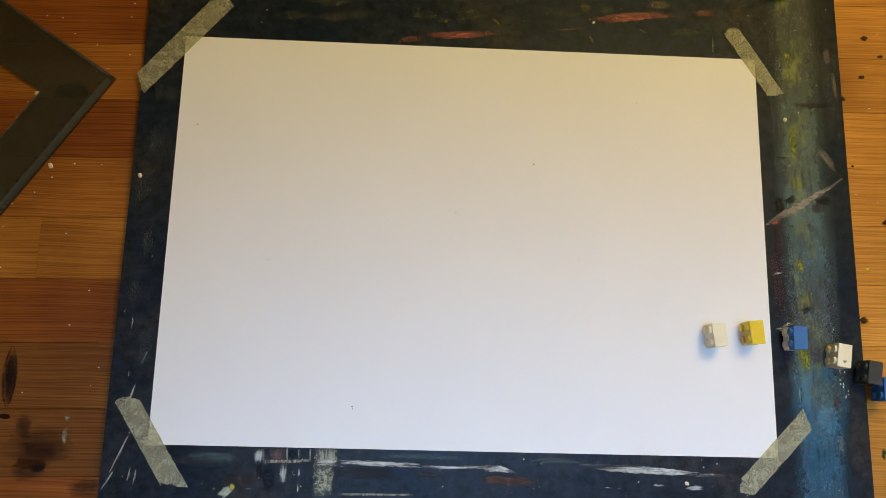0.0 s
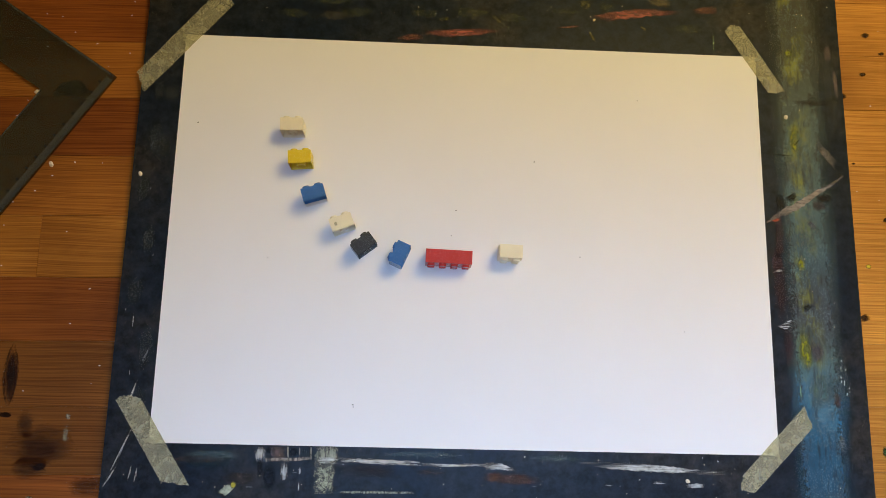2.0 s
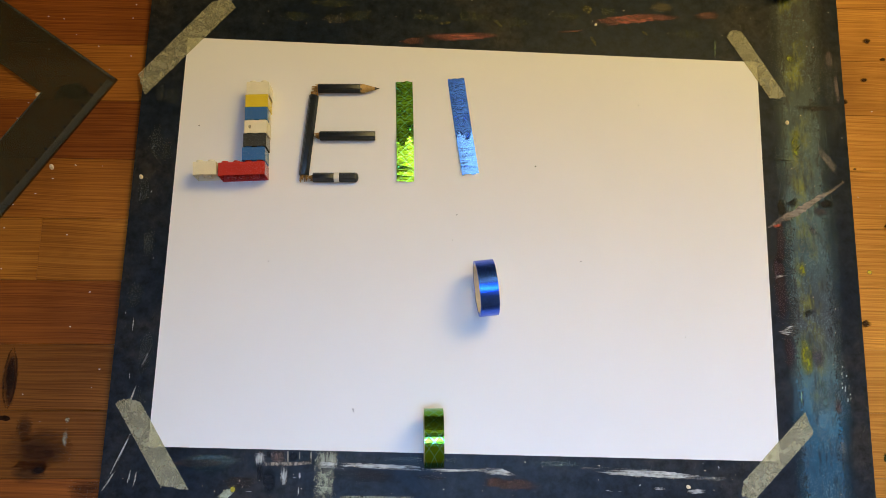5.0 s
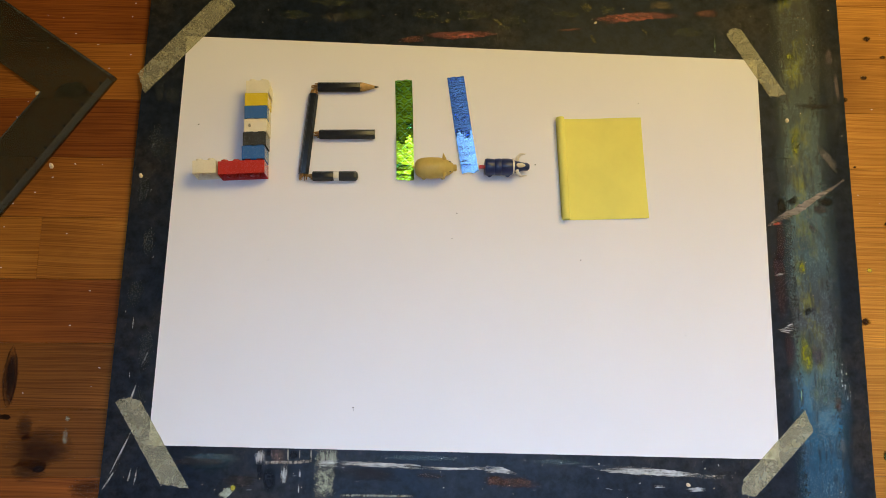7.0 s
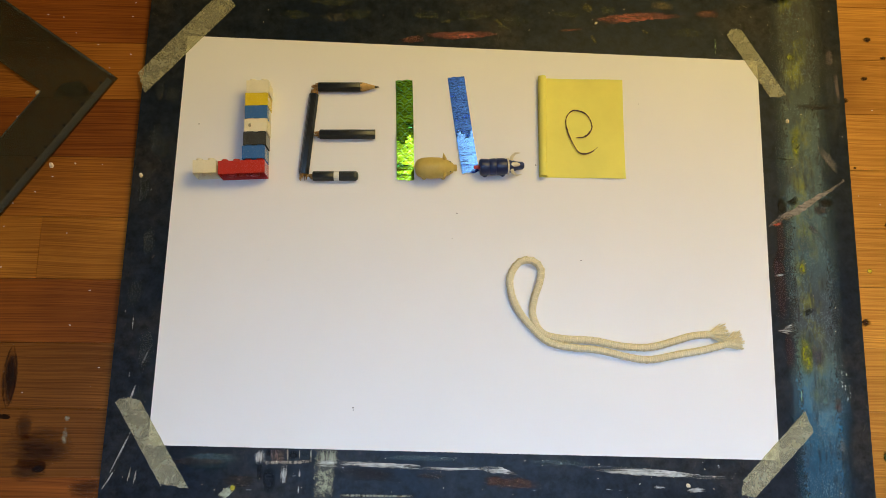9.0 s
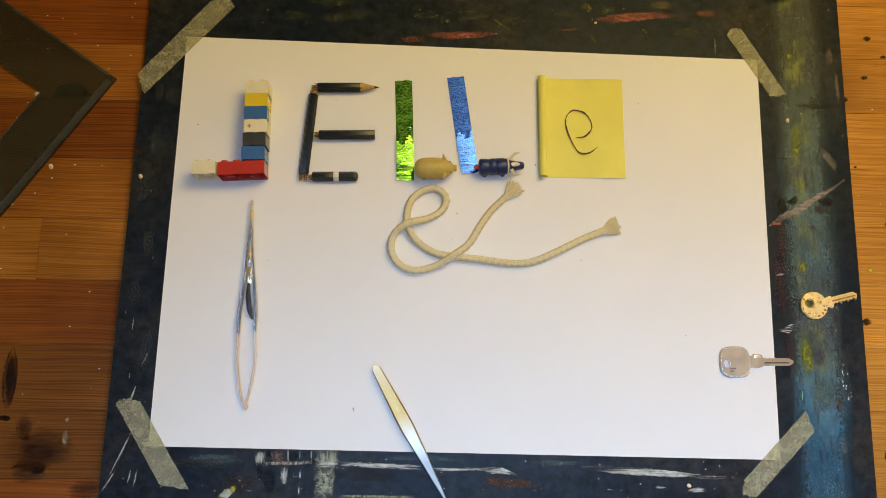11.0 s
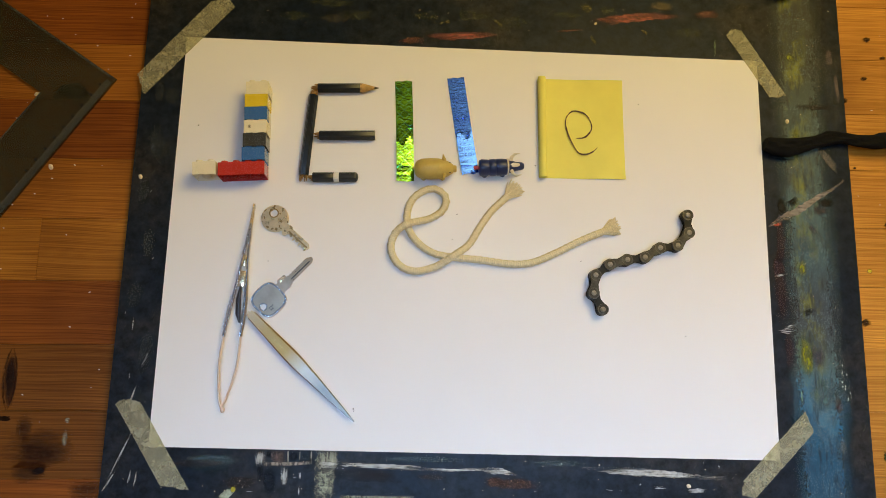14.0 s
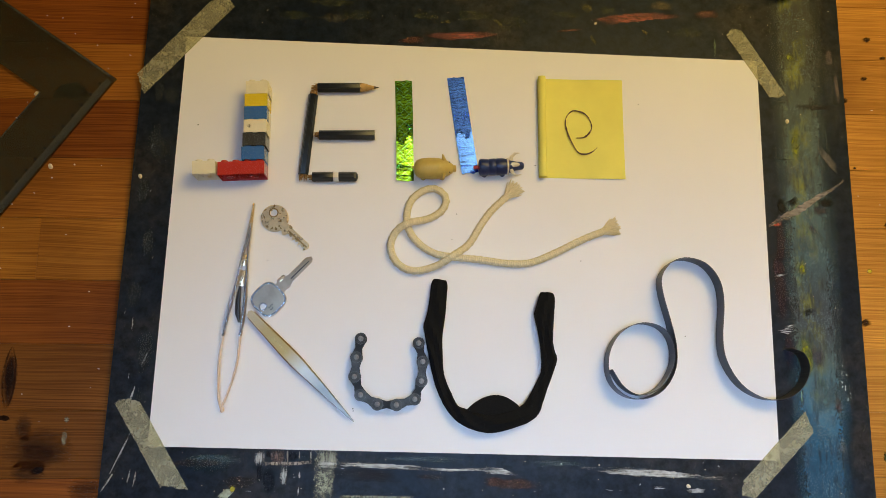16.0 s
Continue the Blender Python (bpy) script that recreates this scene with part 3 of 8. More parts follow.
def table_marks(table):
    """Knots, burns and old spots of paint on the planks."""
    z = TABLE_Z + 0.00004
    for cx, cy, rx, ry, a in ((-0.3120, -0.0965, 0.0046, 0.0215, 0),):
        patch("knot", ragged(cx, cy, rx, ry, a, 0.3, 30, int(cx * 1e4)), STAIN, z, table)
    for cx, cy, rx, ry in ((-0.2880, -0.1430, 0.024, 0.015), (-0.2890, -0.1460, 0.014, 0.011), (-0.2935, -0.1580, 0.012, 0.008), (-0.2548, -0.1690, 0.012, 0.008), (-0.2990, -0.1290, 0.006, 0.010)):
        patch("stain", ragged(cx, cy, rx, ry, 0, 0.3, 30, int(cx * 1e4)), PLANK_STAIN, z + 0.00002, table)
    rim = brushed("knot_rim", (0.022, 0.010, 0.006), 0.10, 900, 300, sharp=0.3, fade_out=0.2)
    for side in (-1, 1):
        arc = [(-0.3120 + side * 0.0044 * (1 - t * t) + 0.0005 * noise.noise(Vector((t * 6, side, 0))), -0.0965 + 0.0215 * t, 0.0016 - 0.0008 * t * t) for t in np.linspace(-1, 1, 17)]
        patch("knot", [(x - q / 2, y) for x, y, q in arc] + [(x + q / 2, y) for x, y, q in arc[::-1]], rim, z + 0.0001, table)
    patch("knot", ragged(-0.3130, -0.1230, 0.0040, 0.0016, 0, 0.35, 24, 9), KNOT, z + 0.0001, table)
    patch("knot", ragged(-0.288, -0.157, 0.0050, 0.0022, 25, 0.4, 24, 9), STAIN, z + 0.0001, table)
    for cx, cy, r in ((0.305, 0.163, 0.004), (0.317, 0.148, 0.003), (0.283, 0.113, 0.004), (0.300, 0.131, 0.003), (0.307, 0.017, 0.0035), (0.283, -0.055, 0.005), (-0.2425, -0.060, 0.0018), (-0.24, -0.067, 0.0012), (0.286, 0.06, 0.0015)):
        patch("stain", ragged(cx, cy, r, r * 0.55, 20, 0.45, 18, int(abs(cx) * 1e4)), STAIN, z + 0.00012, table)
    half = [(-0.2898 + 0.0128 * math.cos(radians(a)) * (1 + 0.05 * math.sin(a)), 0.1026 + 0.0128 * math.sin(radians(a)) * (1 + 0.06 * math.cos(2 * a))) for a in range(0, 181, 9)]
    patch("knot", half, brushed("dark_knot", (0.016, 0.007, 0.005), 1.1, 90, 160, sharp=0.3, fade_out=0.3), z + 0.0001, table)
    green = brushed("old_green_paint", (0.05, 0.09, 0.02), 0.7, 200, 200)
    pale = brushed("old_pale_paint", (0.35, 0.30, 0.18), 0.35, 300, 300)
    patch("paint_spot", ragged(-0.2445, -0.143, 0.0028, 0.0028, 0, 0.3, 18, 2), green, z + 0.0001, table)
    patch("paint_spot", ragged(-0.2715, -0.135, 0.003, 0.009, 0, 0.3, 22, 3), pale, z + 0.0001, table)
    patch("paint_spot", ragged(-0.2715, -0.124, 0.0035, 0.003, 0, 0.3, 22, 4), pale, z + 0.0001, table)
    patch("paint_spot", ragged(-0.292, -0.177, 0.006, 0.003, 0, 0.3, 22, 4), pale, z + 0.0001, table)
    patch("paint_spot", ragged(0.289, -0.018, 0.0022, 0.0022, 0, 0.4, 16, 8), brushed("yellow_spot", (0.6, 0.5, 0.02), 0.8, 300, 300), z + 0.0001, table)
    patch("paint_spot", ragged(0.2865, -0.148, 0.002, 0.005, -10, 0.5, 16, 8), green, z + 0.0001, table)
    bm = bmesh.new()
    rnd = random.Random(11)
    for k in range(46):
        left = rnd.random() < 0.7
        x = rnd.uniform(-0.345, -0.25) if left else rnd.uniform(0.285, 0.33)
        y = rnd.uniform(-0.175, 0.18)
        r = rnd.uniform(0.00012, 0.00032)
        slab(ragged(x, y, r * 2.2, r, rnd.uniform(-20, 20), 0.4, 6, k), z + 0.0001, z + 0.00022, bm=bm)
    tagged(part("fleck", bm, BAND, table), "tiny white flecks of paint", kind="stuff")


BX0, BX1, BY0, BY1, BZ = -0.2412, 0.2776, -0.30, 0.28, -0.0005


def build_board():
    board = thing("painting_board", "dark board covered in old smears of paint", "drawing board")
    part("panel", box(BX0, BY0, TABLE_Z, BX1, BY1, BZ, 0.0006), BOARD, board)
    z = [BZ + 0.00003]

    def smear(cx, cy, rx, ry, a, material, rough=0.3, n=34, name="paint_smear"):
        z[0] += 0.000002
        paint_film(name, ragged(cx, cy, rx, ry, a, rough, n, int(abs(cx * 7e3 + cy * 9e3)) + n), material, z[0], board)

    def stroke(material, line, name="paint_stroke"):
        """A brush stroke along a line of (x, y, width) in mm, with uneven rims."""
        z[0] += 0.000002
        c = spline(line, 6 * len(line)) / 1000
        rnd = random.Random(int(abs(c[0][0] * 9e4 + c[0][1] * 7e4)))
        one, two = [], []
        for i, (x, y, width) in enumerate(c):
            d = Vector((c[min(i + 1, len(c) - 1)] - c[max(i - 1, 0)])[:2]).normalized()
            for side, sign in ((one, 1), (two, -1)):
                q = max(0.0002, width) / 2 * (1 + rnd.uniform(-0.22, 0.22)) * sign
                side.append((x - d.y * q + d.x * rnd.uniform(-0.0003, 0.0003), y + d.x * q))
        paint_film(name, one + two[::-1], material, z[0], board)

    teal = brushed("teal_wash", (0.095, 0.155, 0.16), 0.62, 170, 16, sharp=0.3, fade_out=0.45)
    teal2 = brushed("teal_speckle", (0.15, 0.23, 0.24), 0.12, 800, 500, sharp=0.16)
    dim_teal = brushed("dim_teal_wash", (0.022, 0.048, 0.060), 0.2, 500, 300, sharp=0.25)
    blue = brushed("blue_wash", (0.014, 0.085, 0.19), 0.9, 90, 40, sharp=0.3, fade_out=0.55)
    blue2 = brushed("pale_blue_speckle", (0.20, 0.40, 0.54), 0.05, 800, 700, sharp=0.16)
    yellow = brushed("yellow_green_smear", (0.24, 0.26, 0.016), 0.62, 260, 110, sharp=0.22, fade_out=0.4)
    white = brushed("white_drag", (0.50, 0.50, 0.45), 0.62, 70, 900, sharp=0.1, fade_out=0.16)
    white_thin = brushed("thin_white_drag", (0.45, 0.47, 0.46), 0.5, 70, 800, sharp=0.08, fade_out=0.16)
    cream = brushed("cream_square", (0.33, 0.34, 0.25), 0.62, 520, 60, sharp=0.2, fade_out=0.12)
    beige = brushed("beige_square", (0.34, 0.30, 0.24), 0.58, 420, 90, sharp=0.2, fade_out=0.12)
    pink = brushed("pink_drag", (0.34, 0.115, 0.085), 0.7, 70, 420, sharp=0.3)
    pink_dim = brushed("dull_pink_drag", (0.20, 0.085, 0.060), 0.45, 90, 420, sharp=0.3, fade_out=0.3)
    pale_pink_v = brushed("pale_pink_upright", (0.22, 0.17, 0.165), 0.35, 420, 80, sharp=0.3, fade_out=0.3)
    pale_drag = brushed("pale_grey_drag", (0.20, 0.18, 0.16), 0.42, 120, 420, -55, sharp=0.25, fade_out=0.35)
    pale_stroke = brushed("pale_stroke", (0.36, 0.31, 0.28), 0.72, 50, 500, -28, sharp=0.3, fade_out=0.2)
    red_dab = brushed("red_dab", (0.30, 0.06, 0.03), 0.6, 90, 200, -25, fade_out=0.3)
    white_v = brushed("white_upright_drag", (0.52, 0.53, 0.50), 0.55, 800, 90, sharp=0.16, fade_out=0.22)
    beige_v = brushed("beige_line", (0.38, 0.36, 0.28), 0.75, 300, 90, sharp=0.25, fade_out=0.1)
    brown_sq = brushed("brown_square", (0.15, 0.105, 0.085), 0.7, 500, 70, sharp=0.3, fade_out=0.15)
    dark_brown = brushed("dark_brown_rub", (0.028, 0.019, 0.015), 0.6, 60, 300, sharp=0.35, fade_out=0.4)
    cream_worn = brushed("worn_cream", (0.36, 0.37, 0.26), 0.50, 420, 420, sharp=0.12, fade_out=0.12)
    rust_warm = brushed("warm_rust_rub", (0.13, 0.055, 0.020), 0.35, 60, 300, sharp=0.35, fade_out=0.5)
    ochre = brushed("ochre_scratch", (0.20, 0.18, 0.045), 0.22, 380, 300, 30, sharp=0.14, fade_out=0.3)
    tan = brushed("tan_patch", (0.17, 0.14, 0.075), 0.40, 260, 420, sharp=0.2, fade_out=0.3)
    tan_dim = brushed("dim_tan_rub", (0.13, 0.115, 0.075), 0.08, 420, 300, sharp=0.2, fade_out=0.4)
    mauve = brushed("mauve_rub", (0.10, 0.055, 0.075), 0.30, 240, 140, sharp=0.3, fade_out=0.4)
    green_drip = brushed("light_green_drip", (0.25, 0.36, 0.20), 0.5, 300, 120, fade_out=0.2)
    grey_v = brushed("grey_upright_rub", (0.17, 0.20, 0.20), 0.30, 600, 120, sharp=0.3, fade_out=0.4)
    rust = brushed("rust_rub", (0.075, 0.042, 0.022), 0.22, 25, 520, sharp=0.2, fade_out=0.5)
    plum = brushed("plum_rub", (0.055, 0.028, 0.034), 0.45, 120, 40, sharp=0.35, fade_out=0.7)
    grey = brushed("grey_rub", (0.055, 0.062, 0.066), 0.35, 180, 30, sharp=0.35, fade_out=0.7)
    olive = brushed("olive_rub", (0.10, 0.11, 0.05), 0.10, 420, 240, sharp=0.14)
    black = brushed("black_patch", (0.004, 0.004, 0.006), 0.95, 80, 80, sharp=0.2)
    navy = brushed("navy_patch", (0.008, 0.020, 0.045), 0.75, 90, 60, sharp=0.3, fade_out=0.7)

    # the broad worn lane beside the sheet
    paint_film("paint_lane", [(0.2185, -0.18), (0.2690, -0.18), (0.2690, 0.20), (0.2185, 0.20)], lane_material("worn_paint_lane"), z[0], board)
    z[0] += 0.00001
    smear(0.2200, -0.028, 0.0055, 0.034, 0, plum, 0.3)
    smear(0.2680, 0.120, 0.0080, 0.060, 0, grey, 0.3)
    smear(0.2450, -0.1010, 0.0120, 0.0130, 0, teal, 0.35)
    smear(0.2450, -0.1200, 0.0140, 0.0240, 0, blue2, 0.35)
    smear(0.2440, 0.0150, 0.0130, 0.0350, 0, teal2, 0.35)
    smear(0.2225, 0.010, 0.0050, 0.030, 0, plum, 0.3)
    smear(0.2235, -0.070, 0.0050, 0.020, 0, plum, 0.3)
    smear(0.252, 0.031, 0.007, 0.0045, -10, plum, 0.4)
    # small rubs by the sheet's edge
    for cy, ry in ((-0.002, 0.006), (-0.012, 0.007), (-0.058, 0.003)):
        smear(0.221, cy, 0.004, ry, 10, plum, 0.4)
    for k in range(5):
        smear(0.2215 + 0.0008 * k, -0.0585 + 0.0012 * k, 0.0055, 0.0004, 8 * k - 12, white_thin, 0.4, 14)
    smear(0.2205, -0.0175, 0.005, 0.0008, 15, white_thin, 0.4, 14)
    rnd = random.Random(8)
    for k in range(11):
        smear(0.2625 + rnd.uniform(-0.003, 0.003), -0.082 - 0.0022 * k + rnd.uniform(-0.002, 0.002), 0.00024, rnd.uniform(0.0004, 0.0013), rnd.uniform(-14, 4), BAND, 0.5, 8, "paint_drip")
    smear(-0.172, -0.1562, 0.022, 0.0080, 0, dim_teal, 0.2)
    smear(-0.170, -0.1530, 0.030, 0.0060, 0, teal2, 0.3)
    smear(-0.178, -0.1552, 0.03, 0.0040, 0, rust, 0.3)
    smear(-0.152, -0.1672, 0.02, 0.0060, 0, rust, 0.3)
    for cx, cy, rx, ry in ((-0.135, 0.166, 0.02, 0.008), (-0.09, 0.169, 0.02, 0.008), (-0.04, 0.171, 0.02, 0.007), (0.03, 0.169, 0.018, 0.008), (0.07, 0.176, 0.02, 0.006), (0.10, 0.182, 0.010, 0.007), (0.205, 0.158, 0.012, 0.012), (0.243, 0.152, 0.008, 0.012), (0.02, 0.163, 0.010, 0.004), (-0.11, 0.178, 0.03, 0.006), (0.16, 0.166, 0.02, 0.008)):
        smear(cx, cy, rx, ry, 0, olive, 0.3)
    smear(-0.222, 0.06, 0.010, 0.012, 0, grey, 0.4)
    smear(-0.218, 0.10, 0.008, 0.010, 0, grey, 0.4)
    # strokes along the lower edge
    stroke(teal2, [(-87.2, -150.0, 6.4), (26.5, -148.5, 4.8)])
    stroke(dark_brown, [(-86.7, -160.3, 8.0), (-44.3, -161.0, 9.6)])
    stroke(white_v, [(-138.7, -147.0, 7.2), (-138.1, -156.6, 6.4)])
    stroke(black, [(-132.2, -156.0, 8.0), (-130.1, -175.9, 7.4)])
    stroke(black, [(-137.8, -153.1, 4.8), (-137.3, -167.4, 3.8)])
    stroke(black, [(-132.9, -146.1, 4.2), (-132.5, -151.0, 3.8)])
    stroke(brown_sq, [(-126.6, -146.6, 9.6), (-126.0, -155.1, 9.0)])
    stroke(beige, [(-134.6, -155.0, 2.2), (-119.8, -154.5, 2.2), (-104.0, -153.4, 1.9)])
    stroke(black, [(-116.4, -146.7, 6.7), (-116.1, -152.5, 6.7)])
    stroke(dim_teal, [(-109.1, -146.5, 6.4), (-108.7, -152.0, 6.4)])
    stroke(beige_v, [(-120.4, -146.2, 1.0), (-119.8, -155.0, 1.0)])
    stroke(beige_v, [(-112.5, -146.3, 0.6), (-112.2, -152.4, 0.6)])
    stroke(beige_v, [(-105.0, -146.1, 1.0), (-104.6, -153.9, 1.0)])
    stroke(white_v, [(-122.5, -156.2, 4.8), (-121.2, -167.8, 4.2)])
    stroke(white_v, [(-111.8, -158.6, 1.4), (-111.5, -163.9, 1.3)])
    stroke(white_v, [(-111.8, -168.4, 1.1), (-111.7, -175.3, 1.0)])
    stroke(cream, [(-94.5, -145.9, 14.4), (-93.9, -156.2, 14.1)])
    stroke(white, [(-100.3, -154.6, 4.2), (-87.0, -154.3, 4.5)])
    stroke(cream_worn, [(-95.5, -156.0, 12.8), (-94.3, -175.8, 13.5)])
    stroke(white, [(-87.8, -153.7, 2.6), (-63.4, -154.7, 3.2), (-31.9, -155.5, 2.9)])
    stroke(white, [(-31.1, -156.1, 2.2), (-8.1, -156.3, 1.6), (7.7, -155.3, 2.2), (26.5, -157.7, 2.6)])
    stroke(rust, [(-42.7, -160.9, 7.4), (-6.4, -160.9, 7.1)])
    stroke(rust_warm, [(7.9, -163.2, 7.1), (26.6, -163.5, 8.0)])
    stroke(cream, [(-84.4, -174.7, 1.6), (-36.0, -174.1, 1.3)])
    stroke(white, [(11.8, -155.9, 4.6), (22.3, -156.5, 3.7), (32.7, -158.8, 0.8)])
    stroke(rust_warm, [(13.2, -164.7, 8.7), (53.7, -163.0, 6.1)])
    stroke(teal2, [(23.5, -150.4, 6.6), (96.0, -150.8, 5.3)])
    stroke(white, [(76.1, -152.8, 1.3), (90.6, -154.0, 3.4), (106.5, -154.7, 5.0), (125.0, -155.6, 4.7), (143.6, -156.5, 3.4), (159.5, -157.6, 2.4), (174.2, -158.0, 2.6)])
    stroke(white_thin, [(124.7, -164.7, 1.8), (134.0, -165.0, 1.6)])
    stroke(white_thin, [(147.2, -167.3, 2.6), (160.5, -165.4, 3.2)])
    stroke(white, [(114.9, -163.9, 0.8), (116.2, -162.3, 0.7)])
    stroke(white_thin, [(169.0, -149.2, 1.1), (170.5, -151.7, 1.3)])
    stroke(white_v, [(159.1, -147.2, 0.5), (159.1, -148.8, 0.5)])
    stroke(white_thin, [(176.2, -156.9, 0.5), (182.2, -157.0, 0.4)])
    # pink, ochre and tan marks along the upper edge
    stroke(tan_dim, [(-123.0, 165.4, 13.6), (-86.7, 164.8, 11.7)])
    stroke(olive, [(-31.1, 169.8, 11.7), (23.0, 174.8, 11.7)])
    stroke(ochre, [(-30.9, 164.0, 1.9), (-16.0, 168.2, 2.7)])
    stroke(ochre, [(9.9, 173.0, 2.7), (23.1, 161.9, 1.6)])
    stroke(ochre, [(77.6, 182.1, 11.7), (89.7, 183.9, 9.7)])
    stroke(tan, [(128.4, 187.0, 8.6), (152.8, 186.3, 7.0)])
    stroke(pink_dim, [(-58.3, 148.8, 3.1), (-39.2, 151.8, 6.6)])
    stroke(pink, [(-39.2, 153.2, 5.8), (-7.1, 156.1, 5.8), (10.1, 158.3, 3.9), (21.4, 158.8, 0.6)])
    stroke(pink_dim, [(60.0, 162.5, 1.2), (81.8, 165.4, 1.6)])
    stroke(pink, [(85.2, 170.2, 5.8), (110.5, 175.2, 7.0), (132.6, 178.7, 6.6), (161.5, 181.0, 3.5)])
    stroke(pink_dim, [(164.8, 179.7, 3.9), (177.1, 182.2, 6.6), (186.1, 183.2, 5.8)])
    stroke(ochre, [(84.0, 163.6, 2.7), (92.5, 150.0, 1.9)])
    stroke(ochre, [(121.4, 168.9, 1.9), (133.3, 161.3, 1.6)])
    stroke(green_drip, [(180.8, 163.5, 2.3), (180.2, 145.9, 1.8)])
    stroke(tan_dim, [(193.1, 190.2, 7.8), (210.8, 186.3, 5.8)])
    # marks down the lane
    stroke(dark_brown, [(238.7, 110.1, 4.2), (273.2, 111.1, 4.2)])
    stroke(yellow, [(237.9, 97.5, 6.9), (237.4, 65.6, 7.8)])
    stroke(yellow, [(236.3, 146.4, 6.9), (239.1, 153.2, 5.6)])
    stroke(black, [(219.2, 69.7, 1.1), (236.0, 68.4, 1.1)])
    stroke(pale_pink_v, [(268.0, 157.9, 5.6), (267.8, 144.5, 4.7)])
    stroke(pale_pink_v, [(270.9, 138.0, 2.8), (273.5, 115.2, 3.3)])
    stroke(black, [(250.7, 36.5, 8.3), (263.0, 37.8, 5.6)])
    stroke(mauve, [(242.0, 20.9, 2.8), (250.5, 12.1, 4.2)])
    stroke(black, [(223.5, 40.2, 4.2), (224.9, 26.4, 6.9)])
    stroke(black, [(227.7, 34.2, 3.6), (237.1, 38.4, 6.9)])
    stroke(black, [(238.9, 89.5, 0.7), (242.4, 83.3, 0.8), (236.4, 74.3, 0.7), (243.1, 70.6, 0.6)])
    stroke(pale_drag, [(251.0, 85.2, 1.9), (259.5, 72.8, 5.6), (266.5, 63.6, 6.1), (270.7, 54.4, 1.9)])
    stroke(pale_stroke, [(213.8, 17.6, 1.1), (224.1, 24.5, 4.2), (236.6, 30.6, 5.3), (249.4, 39.6, 3.6), (262.2, 47.0, 2.2), (272.7, 54.4, 1.1)])
    stroke(red_dab, [(213.8, 17.2, 1.4), (225.4, 21.1, 2.2)])
    stroke(mauve, [(217.2, -1.5, 5.6), (218.2, -22.4, 5.6)])
    stroke(yellow, [(238.0, -5.4, 5.0), (235.5, -20.3, 6.1)])
    stroke(tan_dim, [(234.1, -29.2, 12.5), (234.1, -41.0, 12.5)])
    stroke(black, [(233.8, -46.1, 4.2), (244.5, -40.6, 2.8)])
    stroke(yellow, [(236.0, -56.9, 4.2), (235.3, -67.0, 6.9), (235.9, -91.1, 11.1)])
    stroke(mauve, [(245.1, -63.8, 9.7), (242.1, -85.3, 12.5)])
    stroke(green_drip, [(230.6, -94.0, 0.7), (229.9, -110.8, 0.6)])
    stroke(rust_warm, [(256.3, -100.4, 6.1), (255.2, -114.4, 5.6)])
    stroke(grey_v, [(257.2, -126.7, 3.9), (257.2, -144.5, 5.0)])
    # scratches on the corner that the tape crosses
    for cx, cy, ln, a in ((-0.2285, -0.148, 0.021, 68), (-0.2255, -0.112, 0.007, 72), (-0.2195, -0.088, 0.006, 68), (-0.2355, -0.168, 0.010, 60), (-0.2225, -0.165, 0.005, 80), (-0.2185, -0.166, 0.005, 82), (-0.230, -0.065, 0.004, 88)):
        smear(cx, cy, ln, 0.00035, a, white, 0.4, 16, "scratch")
        smear(cx + 0.0006, cy, ln * 0.6, 0.0002, a + 2, white_thin, 0.4, 12, "scratch")
    for k in range(16):
        left = k < 8
        cx = rnd.uniform(-0.236, -0.218) if left else rnd.uniform(-0.15, 0.18)
        cy = rnd.uniform(-0.14, 0.10) if left else rnd.uniform(-0.176, -0.151)
        smear(cx, cy, rnd.uniform(0.001, 0.004), 0.00018, rnd.uniform(60, 95) if left else rnd.uniform(-8, 8), white_thin, 0.4, 10, "scratch")
    for k in range(7):
        smear(rnd.uniform(-0.234, -0.219), -0.12 + 0.037 * k, rnd.uniform(0.004, 0.008), rnd.uniform(0.010, 0.020), rnd.uniform(-8, 8), grey, 0.35)
    # the daub with a yellow head at the lower edge
    patch("paint_daub", ragged(-0.1585, -0.1745, 0.0075, 0.0024, 40, 0.2, 24, 4), brushed("pale_green_daub", (0.35, 0.38, 0.28), 0.9, 200, 200), BZ + 0.0003, board, 0.0004)
    patch("paint_daub", ragged(-0.1545, -0.1715, 0.0022, 0.002, 40, 0.2, 16, 5), brushed("yellow_daub", (0.50, 0.46, 0.04), 0.95, 200, 200), BZ + 0.0008, board, 0.0003)
    bm = bmesh.new()
    for k in range(110):
        side = rnd.random()
        if side < 0.45:
            x, y = rnd.uniform(-0.17, 0.26), rnd.uniform(0.157, 0.19)
        elif side < 0.6:
            x, y = rnd.uniform(0.216, 0.274), rnd.uniform(-0.17, 0.19)
        else:
            x, y = rnd.uniform(-0.236, 0.2), rnd.uniform(-0.176, -0.149)
        r = rnd.uniform(0.00012, 0.00036)
        slab(ragged(x, y, r, r, 0, 0.4, 6, k), BZ + 0.0003, BZ + 0.00042, bm=bm)
    tagged(part("fleck", bm, CRUMB, board), "tiny pale flecks of paint", kind="stuff")
    return board


